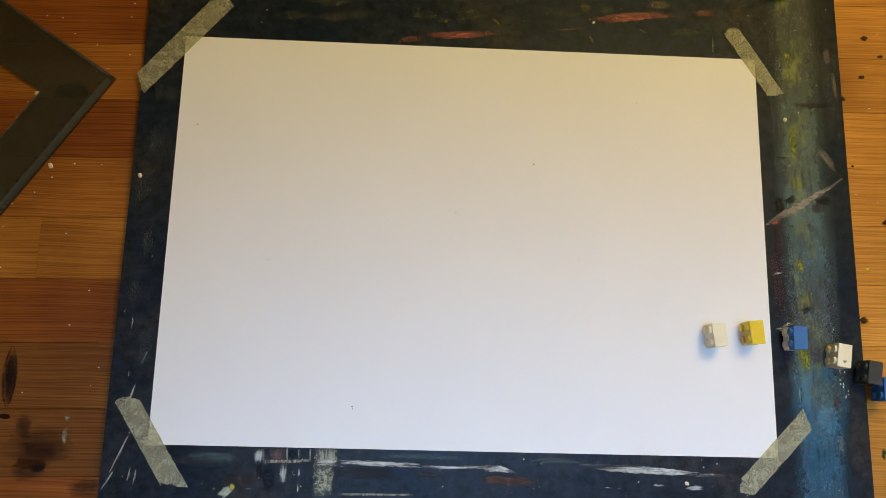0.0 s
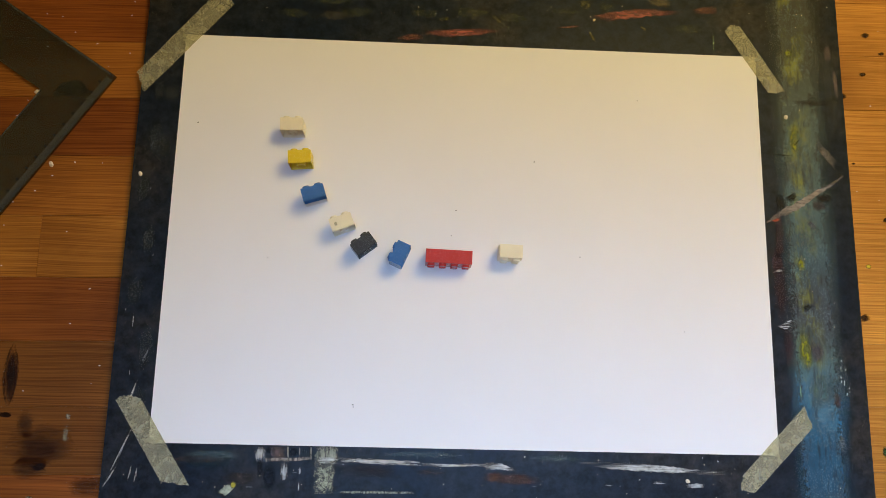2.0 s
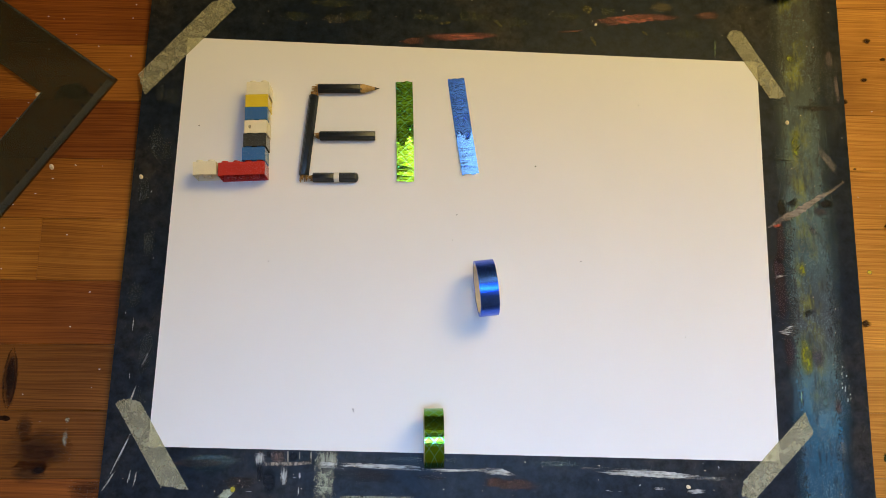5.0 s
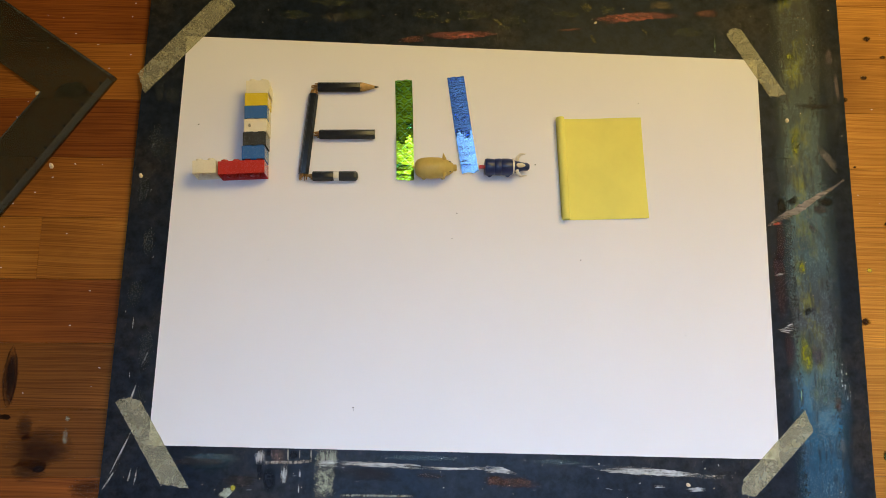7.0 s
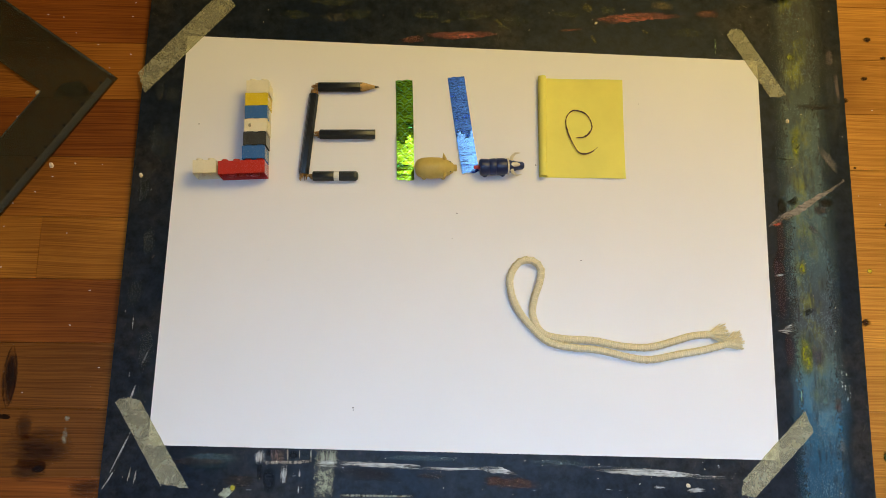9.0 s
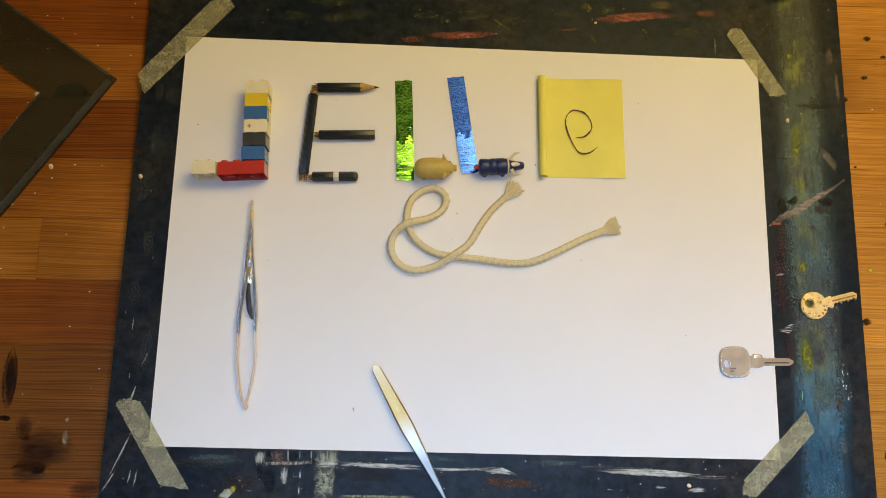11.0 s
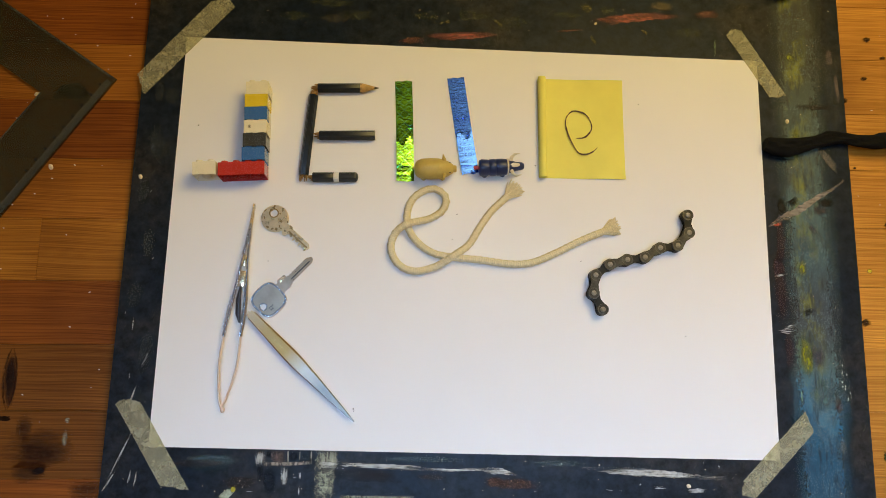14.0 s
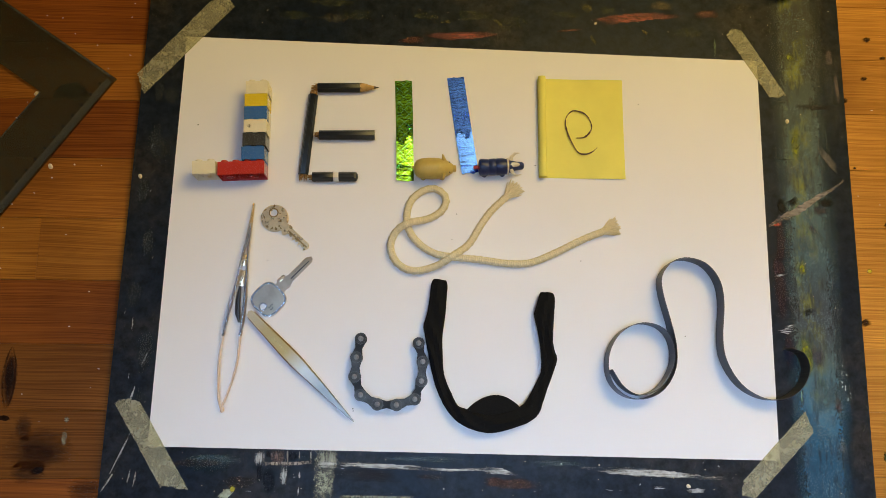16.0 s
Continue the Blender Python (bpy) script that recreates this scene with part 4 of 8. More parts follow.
def build_sheet():
    sheet = thing("drawing_sheet", "large white drawing paper taped to a dark board", "paper")
    w, h = 0.212, 0.1455
    bm = bmesh.new()
    bmesh.ops.create_grid(bm, x_segments=40, y_segments=28, size=1, matrix=Matrix.Diagonal((w, h, 1, 1)))
    for v in bm.verts:
        v.co.z = 0.00001 * math.sin(v.co.x * 40) * math.cos(v.co.y * 31)
    made = bmesh.ops.extrude_face_region(bm, geom=bm.faces[:])
    for e in made["geom"]:
        if isinstance(e, bmesh.types.BMVert):
            e.co.z -= 0.00025
    part("sheet", bm, PAPER, sheet)
    bm = bmesh.new()
    for x, y, r in ((0.0445, 0.057, 0.0005), (-0.0145, 0.0005, 0.0003), (-0.142, -0.019, 0.0003), (-0.0115, 0.019, 0.0004), (0.077, -0.012, 0.0004), (-0.198, 0.078, 0.0005), (-0.0785, -0.118, 0.0005), (-0.0782, -0.1195, 0.0004), (0.121, 0.107, 0.0003), (0.15, -0.063, 0.0003)):
        slab(ragged(x, y, r, r * 0.8, 30, 0.3, 8, 3), 0.00006, 0.00016, bm=bm)
    tagged(part("speck", bm, TICK, sheet), "tiny dark specks on the paper", kind="stuff")


def build_tapes():
    def strip(corners, seed):
        """Corners in order; the long sides are straight, the ends torn unevenly."""
        rnd = random.Random(seed)
        pts = []
        for k, p in enumerate(corners):
            p, q = Vector(p), Vector(corners[(k + 1) % len(corners)])
            torn = (q - p).length < 0.03
            n = 7 if torn else 14
            away = Vector((q.y - p.y, p.x - q.x)).normalized()
            for i in range(n):
                shift = (rnd.uniform(-1, 1) * (0.0008 if torn else 0.00012)) if i else 0
                o = p.lerp(q, i / n) + away * shift
                pts.append((o.x, o.y))
        ob = part("tape_strip", slab(pts, 0.00012, 0.00025), TAPE, None, smooth=False)
        return tagged(ob, "torn strip of cream masking tape holding the paper's corner", "masking tape", "tapes at the corners")

    strip([(-0.1968, 0.1746), (-0.2451, 0.1144), (-0.2380, 0.1000), (-0.1791, 0.1709), (-0.1842, 0.1790)], 1)
    strip([(0.1900, 0.1646), (0.2203, 0.1167), (0.2328, 0.1188), (0.2015, 0.1697), (0.1937, 0.1701)], 2)
    strip([(-0.2361, -0.1183), (-0.2019, -0.1699), (-0.1831, -0.1723), (-0.2200, -0.1168), (-0.2310, -0.1150)], 3)
    strip([(0.2319, -0.1120), (0.1859, -0.1594), (0.1850, -0.1690), (0.1947, -0.1695), (0.2364, -0.1267)], 4)


def build_set_square():
    z0 = TABLE_Z + 0.0002
    sq = thing("set_square", "smoked clear plastic set square on the table", "set square", where=pose(-0.2612, 0.1125, z0))
    u, v = Vector((-0.836, 0.548)), Vector((-0.548, -0.836))
    ob = 0.215
    hole = Vector((-0.0525, -0.0125))
    far = 0.105
    top = 0.0022
    outer = [Vector((0, 0)), u * ob, v * ob]
    inner = [hole, hole + u * far, hole + v * far]
    bm = bmesh.new()
    rows = [[bm.verts.new((p.x, p.y, z)) for p in tri] for tri in (outer, inner) for z in (0, top)]
    o0, o1, i0, i1 = rows
    for k in range(3):
        j = (k + 1) % 3
        bm.faces.new((o0[k], o0[j], o1[j], o1[k]))
        bm.faces.new((i0[j], i0[k], i1[k], i1[j]))
        bm.faces.new((o1[k], o1[j], i1[j], i1[k]))
        bm.faces.new((o0[j], o0[k], i0[k], i0[j]))
    part("plate", bm, SMOKED, sq, smooth=False)
    nrm = Vector((v.y, -v.x))
    if nrm.dot(hole) < 0:
        nrm = -nrm
    a, b = v * 0.004 + nrm * 0.0002, v * 0.2 + nrm * 0.0002
    part("ruler_edge", slab([tuple(a), tuple(b), tuple(b + nrm * 0.0052), tuple(a + nrm * 0.0052)], top + 0.0001, top + 0.0003), SMOKED_EDGE, sq, "clear bevelled ruler edge", smooth=False)
    nu = Vector((-u.y, u.x))
    if nu.dot(hole) < 0:
        nu = -nu
    a, b = u * 0.002 + nu * 0.0002, u * 0.2 + nu * 0.0002
    part("ruler_edge", slab([tuple(a), tuple(b), tuple(b + nu * 0.0016), tuple(a + nu * 0.0016)], top + 0.0001, top + 0.0003), SMOKED_EDGE, sq, "clear bevelled ruler edge", smooth=False)
    a, b = hole - nrm * 0.0001, hole + v * far - nrm * 0.0001
    part("hole_edge", slab([tuple(a), tuple(b), tuple(b - nrm * 0.0012), tuple(a - nrm * 0.0012)], top + 0.0001, top + 0.0003), SMOKED_EDGE, sq, smooth=False)
    bm = bmesh.new()
    for k in range(0, 120):
        d = 0.010 + k * 0.001
        ln = 0.0036 if k % 10 == 0 else (0.0027 if k % 5 == 0 else 0.0018)
        p = v * d + nrm * 0.0006
        q = p + nrm * ln
        w = v * 0.00009
        slab([tuple(p - w), tuple(q - w), tuple(q + w), tuple(p + w)], top + 0.0004, top + 0.00045, bm=bm)
        if k % 10 == 0:
            c = v * d + nrm * 0.0065
            slab([tuple(c - w * 8 - nrm * 0.001), tuple(c - w * 8 + nrm * 0.001), tuple(c + w * 8 + nrm * 0.001), tuple(c + w * 8 - nrm * 0.001)], top + 0.0004, top + 0.00045, bm=bm)
    tagged(part("scale_print", bm, TICK, sq, "worn black scale marks"), kind="stuff")


def build_crumbs():
    rnd = random.Random(21)
    for x, y, r, lift in ((-0.3165, 0.099, 0.0022, TABLE_Z), (-0.3005, 0.045, 0.0022, TABLE_Z), (-0.2352, 0.0385, 0.0018, BZ), (0.2325, 0.0985, 0.0017, BZ), (0.090, 0.1705, 0.0012, BZ), (0.1485, -0.1635, 0.0016, BZ), (-0.284, 0.047, 0.0007, TABLE_Z)):
        bm = bmesh.new()
        bmesh.ops.create_icosphere(bm, subdivisions=2, radius=1)
        for v in bm.verts:
            v.co *= 1 + 0.45 * noise.noise(v.co * 1.7 + Vector((x * 90, y * 90, 0)))
            v.co = Vector((v.co.x * r, v.co.y * r * 0.75, max(-0.3, v.co.z) * r * 0.4))
        ob = part("paint_crumb", bm, CRUMB, None, where=pose(x, y, lift + r * 0.13, 0, 0, rnd.uniform(0, 180)), smooth=False)
        tagged(ob, "small crumb of dried cream paint", "crumb", "crumbs of paint")
    bm = lathe([(-0.006, 0.010), (-0.005, 0.0115), (0.004, 0.0115), (0.006, 0.0100)], 28)
    ob = part("rubber_cap", bm, RUBBER, None, where=pose(0.236, 0.2085, BZ + 0.0061, 0, 90, 0))
    tagged(ob, "round black rubber cap on the board", "cap")


build_room()
TABLE = build_table()
table_marks(TABLE)
build_board()
build_sheet()
build_tapes()
build_set_square()
build_crumbs()


# ---- toy bricks ----
def brick_shell(width, z0, z1):
    """A brick lying on its side: its studs point along x, its open underside looks along -x."""
    h, w = 0.0048, width / 2
    bm = box(-h, -w, z0, h, w, z1)
    under = min(bm.faces, key=lambda f: f.calc_center_median().x)
    made = bmesh.ops.inset_individual(bm, faces=[under], thickness=0.0013)
    bmesh.ops.translate(bm, verts=list(under.verts), vec=(0.0082, 0, 0))
    sharp = [e for e in bm.edges if e.calc_length() > 0.004 and abs(e.verts[0].co.x) > h - 1e-5 and abs(e.verts[1].co.x) > h - 1e-5]
    bmesh.ops.bevel(bm, geom=sharp, offset=0.00022, segments=2, affect="EDGES")
    return bm


def build_brick(count, material, label, lower=None):
    """count studs in a row, two rows; lower: another material for the row that lies beneath."""
    width = 0.008 * count - 0.0002
    ob = thing("toy_brick", label, "toy brick", "toy bricks in a line")
    if lower:
        part("body", brick_shell(width, 0.00795, 0.0158), material, ob)
        part("body", brick_shell(width, 0.0, 0.0078), lower, ob, "greyish white brick clipped beneath the blue one")
    else:
        part("body", brick_shell(width, 0.0, 0.0158), material, ob)
    for i in range(count):
        y = (i - (count - 1) / 2) * 0.008
        for z in (0.0039, 0.0119):
            m = lower if lower and z < 0.008 else material
            bm = lathe([(0.0047, 0.00245), (0.0062, 0.00245), (0.0065, 0.0022)], 18)
            bmesh.ops.translate(bm, verts=bm.verts, vec=(0, y, z))
            part("stud", bm, m, ob)
        if i:
            bm = ring(0.0032, 0.0024, 0.0038, 20)
            bmesh.ops.translate(bm, verts=bm.verts, vec=(-0.0006, y - 0.004, 0.0079))
            if not lower:
                part("tube", bm, material, ob)
            else:
                bm.free()
    return ob


BRICKS = [build_brick(2, P_WHITE, "cream white plastic two by two toy brick"),
          build_brick(2, P_YELLOW, "bright yellow plastic two by two toy brick"),
          build_brick(2, P_BLUE, "blue toy brick clipped onto a greyish white one", P_CLEAR),
          build_brick(2, P_WHITE, "cream white toy brick with a smudged side"),
          build_brick(2, P_GREY, "dark grey plastic two by two toy brick"),
          build_brick(2, P_BLUE, "plain blue plastic two by two toy brick"),
          build_brick(4, P_RED, "long red plastic two by four toy brick"),
          build_brick(2, P_WHITE, "cream white toy brick at the end of the line")]
patch("smudge", ragged(0.0, 0.0042, 0.0018, 0.0016, 0, 0.2, 18, 3), brushed("grey_smudge", (0.44, 0.38, 0.26), 0.40, 300, 300, sharp=0.25), 0.01582, BRICKS[3])


# ---- broken pencil ----
def hexagon(x0, x1, r, round_end=0.0):
    bm = bmesh.new()
    loops = []
    prof = [(x0, r * 0.96), (x0 + 0.0003, r), (x1 - 0.0003, r), (x1, r * 0.96)]
    if round_end:
        prof = [(x0, r * 0.35), (x0 + 0.0006, r * 0.75), (x0 + 0.0016, r * 0.95), (x0 + 0.003, r), (x1, r)]
    for x, q in prof:
        loops.append([bm.verts.new((x, q * math.cos(math.pi * k / 3), q * math.sin(math.pi * k / 3))) for k in range(6)])
    for a, b in zip(loops, loops[1:]):
        for k in range(6):
            bm.faces.new((a[k], a[(k + 1) % 6], b[(k + 1) % 6], b[k]))
    bm.faces.new(loops[0][::-1])
    bm.faces.new(loops[-1])
    bmesh.ops.bevel(bm, geom=[e for e in bm.edges if abs(e.verts[0].co.x - e.verts[1].co.x) > 0.003], offset=0.0005, segments=2, affect="EDGES")
    bmesh.ops.translate(bm, verts=bm.verts, vec=(0, 0, r * 0.866))
    return bm


PR = 0.0037


def splinters(x, way, seed, reach=0.0056):
    """Jagged slivers that stand out of a broken end."""
    rnd = random.Random(seed)
    bm = bmesh.new()
    for k in range(13):
        a = 2 * math.pi * k / 13 + rnd.uniform(-0.2, 0.2)
        q = rnd.uniform(0.2, 0.62) * PR
        y, z = q * math.cos(a), PR * 0.866 + q * math.sin(a) * 0.85
        ln = rnd.uniform(0.25, 1.0) * reach
        rod(rnd.uniform(0.0007, 0.0012), 0.00015, (x - way * 0.0012, y, z), (x + way * ln, y * rnd.uniform(0.9, 1.35), max(0.0003, z + rnd.uniform(-0.0006, 0.0008))), 5, bm)
    return bm


def pencil_piece(length, tip=False, end=False, left=None, right=None, lacquer=None, label=""):
    """A stretch of pencil along x, its head towards +x, its middle at the origin."""
    lacquer = lacquer or LACQUER
    h = length / 2
    ob = thing("pencil_piece", label, "pencil", "pieces of pencil")
    x0, x1 = -h, h
    if tip:
        x1 = h - 0.0125
        cone = lathe([(x1 - 0.0010, PR * 0.92), (x1 + 0.0005, PR * 0.90), (h - 0.0032, 0.0010)], 24)
        bmesh.ops.translate(cone, verts=cone.verts, vec=(0, 0, PR * 0.866))
        part("sharpened_cone", cone, CEDAR, ob, "bare sharpened wood")
        lead = lathe([(h - 0.0033, 0.00105), (h, 0.0002)], 14)
        bmesh.ops.translate(lead, verts=lead.verts, vec=(0, 0, PR * 0.866))
        part("lead", lead, LEAD, ob, "grey graphite point")
    if end:
        part("end_cap", hexagon(x0, x0 + 0.0135, PR, 1.0), lacquer, ob, "rounded black end")
        part("band", hexagon(x0 + 0.0135, x0 + 0.0172, PR * 1.012), BAND, ob, "white painted band")
        x0 += 0.0172
    part("barrel", hexagon(x0, x1, PR), lacquer, ob)
    if left is not None:
        part("splinter", splinters(-h, -1, left), SPLINTER, ob, "jagged broken wood")
    if right is not None:
        part("splinter", splinters(h, 1, right), SPLINTER, ob, "jagged broken wood")
    return ob


PENCIL = [pencil_piece(0.0440, tip=True, left=3, label="sharpened front piece of a broken black pencil"),
          pencil_piece(0.0600, left=5, right=6, label="long middle piece of a broken black pencil"),
          pencil_piece(0.0395, right=8, label="short middle piece of a broken black pencil"),
          pencil_piece(0.0320, end=True, right=9, label="black pencil end with a white band")]
SPARE = [pencil_piece(0.1360, tip=True, left=12, lacquer=NAVY_LACQUER, label="long navy pencil snapped off at its end"),
         pencil_piece(0.0360, end=True, right=13, lacquer=NAVY_LACQUER, label="snapped navy pencil end with a white band")]


# ---- foil tape: rolls and the strips that they leave ----
def tape_roll(material, label):
    ob = thing("tape_roll", label, "adhesive tape", "rolls of foil tape")
    part("tape_winding", ring(0.0190, 0.0168, 0.0062, 64), material, ob)
    part("core", ring(0.0168, 0.0158, 0.0061, 48), CARD, ob, "cream cardboard core")
    return ob


ROLLS = [tape_roll(FOIL_G, "roll of green patterned foil tape"), tape_roll(FOIL_B, "roll of shiny blue foil tape")]


def foil_strip(material, label, pieces, length, seed, lean, steep, curl):
    """A strip along -y, cut into short rigid lengths with a buckled surface and torn ends."""
    rnd = random.Random(seed)
    ob = thing("foil_strip", label, "adhesive tape", "strips of foil tape")
    made = []
    step = length / pieces
    w = 0.0062
    for i in range(pieces):
        bm = bmesh.new()
        nx, ny = 12, 60
        grid = []
        for r in range(ny + 1):
            row = []
            for c in range(nx + 1):
                x, y = (c / nx * 2 - 1) * w, -r / ny * step
                if (i == 0 and r == 0) or (i == pieces - 1 and r == ny):
                    y += 0.0014 * noise.noise(Vector((x * 230, i * 3.0, seed)))
                gy = y - i * step
                # lies in shallow folds; fine saw-tooth steps are shaped to set what it mirrors
                bend = gy + 0.0030 * noise.noise(Vector((x * 150, gy * 90, seed + 2))) + 0.0016 * math.sin(gy * 410 + seed)
                low = 1 if -gy > length * (0.60 + 0.05 * math.sin(x * 700 + seed)) else 0
                fold = steep * (bend % 0.0013) if low else lean * (bend % 0.0013)
                fold *= 1 + 0.35 * noise.noise(Vector((x * 120, gy * 180, seed + 5)))
                z = 0.0002 + fold + 0.00005 * (noise.noise(Vector((x * 260, gy * 620, seed))) + 0.5 * noise.noise(Vector((x * 900, gy * 1100, seed)))) * (1 if 0 < c < nx else 0.4)
                # sideways tilt added so the lower stretch mirrors the bulb and looks brighter
                if low:
                    z += curl * (w - x) * (1 + 0.35 * noise.noise(Vector((gy * 260, 1.0, seed))))
                row.append(bm.verts.new((x, y, max(0.00005, z))))
            grid.append(row)
        for r in range(ny):
            for c in range(nx):
                bm.faces.new((grid[r][c], grid[r + 1][c], grid[r + 1][c + 1], grid[r][c + 1]))
        made.append(part("foil_length", bm, material, ob))
    return ob, made


STRIP_G, LENGTHS_G = foil_strip(FOIL_G, "wrinkled strip of green foil tape on paper", 8, 0.0762, 3, 0.10, 0.03, 0.125)
STRIP_B, LENGTHS_B = foil_strip(FOIL_B, "wrinkled strip of blue foil tape on paper", 8, 0.0748, 7, 0.09, 0.03, 0.10)


# ---- rubber pig and bull ----
def build_pig():
    ob = thing("toy_pig", "small tan rubber toy pig", "toy animal")
    prof = [(-0.0142, 0.0012), (-0.0138, 0.0035), (-0.0122, 0.0058), (-0.009, 0.0072), (-0.003, 0.0076), (0.003, 0.0074), (0.007, 0.0066), (0.010, 0.0052), (0.0125, 0.0036), (0.0132, 0.003)]
    bm = lathe(prof, 28)
    for v in bm.verts:
        v.co.z = v.co.z * 0.92 + 0.0082
    part("body", bm, PIGSKIN, ob)
    bm = lathe([(0.0120, 0.0022), (0.0150, 0.0025), (0.0156, 0.0021)], 18)
    bmesh.ops.translate(bm, verts=bm.verts, vec=(0, 0, 0.0082))
    part("snout", bm, PIGSKIN, ob)
    for s in (-1, 1):
        bm = rod(0.0017, 0.0003, (0.0068, s * 0.0052, 0.0115), (0.0060, s * 0.0088, 0.0140), 10)
        part("ear", bm, PIGSKIN, ob)
        part("eye", ball((0.0108, s * 0.0037, 0.0112), (0.0006, 0.0005, 0.0005), 8), EYE, ob)
        for x in (-0.0075, 0.006):
            part("leg", rod(0.0018, 0.0020, (x, s * 0.0042, 0.004), (x, s * 0.0044, 0.0), 10), PIGSKIN, ob)
    part("tail", rod(0.0008, 0.0004, (-0.0138, 0, 0.010), (-0.0156, 0.0006, 0.0112), 8), PIGSKIN, ob)
    return ob


def build_bull():
    ob = thing("toy_bull", "small navy toy bull with cream horns", "toy animal")
    prof = [(-0.0110, 0.0035), (-0.0108, 0.0055), (-0.0095, 0.0062), (-0.005, 0.0058), (-0.0042, 0.0054), (-0.0034, 0.0059), (0.000, 0.0061), (0.0008, 0.0056), (0.0016, 0.0060), (0.006, 0.0060), (0.0088, 0.0054)]
    bm = lathe(prof, 28)
    for v in bm.verts:
        v.co.z = v.co.z * 0.95 + 0.0062
        v.co += v.co.normalized() * 0.00025 * noise.noise(v.co * 420)
    part("body", bm, BULL_BLUE, ob)
    bm = ring(0.0060, 0.0044, 0.00055, 28)
    bmesh.ops.translate(bm, verts=bm.verts, vec=(0.0092, 0, 0.0062))
    part("collar", bm, HORN, ob, "white collar ring")
    bm = lathe([(0.0092, 0.0046), (0.0115, 0.0047), (0.0150, 0.0032), (0.0195, 0.0028), (0.0208, 0.0018)], 18)
    bmesh.ops.translate(bm, verts=bm.verts, vec=(0, 0, 0.0066))
    part("head", bm, BULL_BLUE, ob)
    part("forehead", ball((0.0135, 0, 0.0103), (0.0042, 0.0017, 0.0012), 12), HORN, ob, "cream blaze on the head")
    for s in (-1, 1):
        pts = [(0.0115, s * 0.003, 0.0088), (0.0122, s * 0.0060, 0.0095), (0.0145, s * 0.0080, 0.0106), (0.0180, s * 0.0078, 0.0120)]
        part("horn", sweep(pts, [0.0028, 0.0025, 0.0019, 0.0004], [0.0026, 0.0024, 0.0018, 0.0004], 8), HORN, ob, "curved cream horn")
    for x in (-0.007, 0.006):
        for s in (-1, 1):
            part("leg", rod(0.0017, 0.0019, (x, s * 0.0036, 0.003), (x, s * 0.0040, 0.0), 10), BULL_BLUE, ob)
    part("tail", box(-0.0150, -0.0011, 0.0052, -0.0104, 0.0011, 0.0076, 0.0005), BULL_RED, ob, "red stub of a tail")
    return ob


PIG, BULL = build_pig(), build_bull()


# ---- sticky note with its rolled edge ----
def build_note():
    ob = thing("sticky_note", "yellow sticky note with one rolled edge", "note paper")
    h = 0.0380
    prof = [(-0.0344 + 0.0006 * k, 0.0004 + 0.0007 * math.sin(k * 0.065) * (1 - k / 105)) for k in range(101)]
    x0, z0 = prof[-1]
    for k in range(1, 24):
        a = radians(-90 + k * 18)
        r = 0.0031 - 0.00003 * k
        prof.append((x0 + r * math.cos(a), z0 + 0.0031 + r * math.sin(a)))
    bm = bmesh.new()
    rows = []
    for off in (0, 0.00012):
        for j in range(9):
            y = -h + 2 * h * j / 8
            row = []
            for i, (x, z) in enumerate(prof):
                q, p = prof[min(i + 1, len(prof) - 1)], prof[max(i - 1, 0)]
                d = Vector((q[0] - p[0], q[1] - p[1])).normalized()
                lift = 0.0009 * ((j - 4) / 4) ** 2 * max(0, 1 - abs(x + 0.0344) / 0.03)
                row.append(bm.verts.new((x - d.y * off, y, z + d.x * off + lift)))
            rows.append(row)
    n = len(prof)
    for base in (0, 9):
        for j in range(8):
            for i in range(n - 1):
                bm.faces.new((rows[base + j][i], rows[base + j][i + 1], rows[base + j + 1][i + 1], rows[base + j + 1][i]))
    for j in range(8):
        for i in (0, n - 1):
            bm.faces.new((rows[j][i], rows[j + 1][i], rows[9 + j + 1][i], rows[9 + j][i]))
    for i in range(n - 1):
        for j in (0, 8):
            bm.faces.new((rows[j][i], rows[j][i + 1], rows[9 + j][i + 1], rows[9 + j][i]))
    part("sheet", bm, NOTE, ob)
    edge = part("loose_edge", box(0.0150, -h, 0.00008, 0.0285, h, 0.0002), NOTE, ob, "edge strip that unrolls and rolls up again")
    return ob, edge


NOTE_OB, NOTE_EDGE = build_note()
INK_LINE = [(74.6, 78.7), (79.8, 79.3), (84.0, 83.1), (85.7, 87.5), (84.1, 93.2), (80.7, 97.5), (75.2, 99.4), (71.0, 99.0), (67.2, 94.7), (66.5, 88.9), (68.1, 81.7), (71.5, 74.0), (75.6, 67.7), (80.4, 66.5), (85.2, 68.1), (89.4, 71.8)]
INK_HOME = pose(0.0749, 0.0863, 0.0000, 0, 0, -179.1)


def build_ink():
    """The pen line, in short lengths lying under the note's face until they are drawn."""
    pts = spline([(x / 1000, y / 1000) for x, y in INK_LINE], 46)
    back = INK_HOME.inverted()
    rnd = random.Random(5)
    made = []
    for i in range(46):
        a, b = [back @ Vector((p[0], p[1], 0)) for p in (pts[i], pts[i + 1])]
        d = (b - a)
        mid = (a + b) / 2
        w = 0.00046 + 0.00016 * math.sin(i * 0.5) + rnd.uniform(-0.0001, 0.0001)
        if i < 3 or i > 43:
            w *= 0.7
        bm = slab(ragged(0, 0, d.length * 0.72, w, 0, 0.2, 14, i), 0, 0.00005)
        ob = part("ink_stroke", bm, INK, NOTE_OB, smooth=False)
        made.append((ob, mid.x, mid.y, math.degrees(math.atan2(d.y, d.x))))
    return made


INKS = build_ink()


# ---- cotton rope ----
ROPE_N = 84


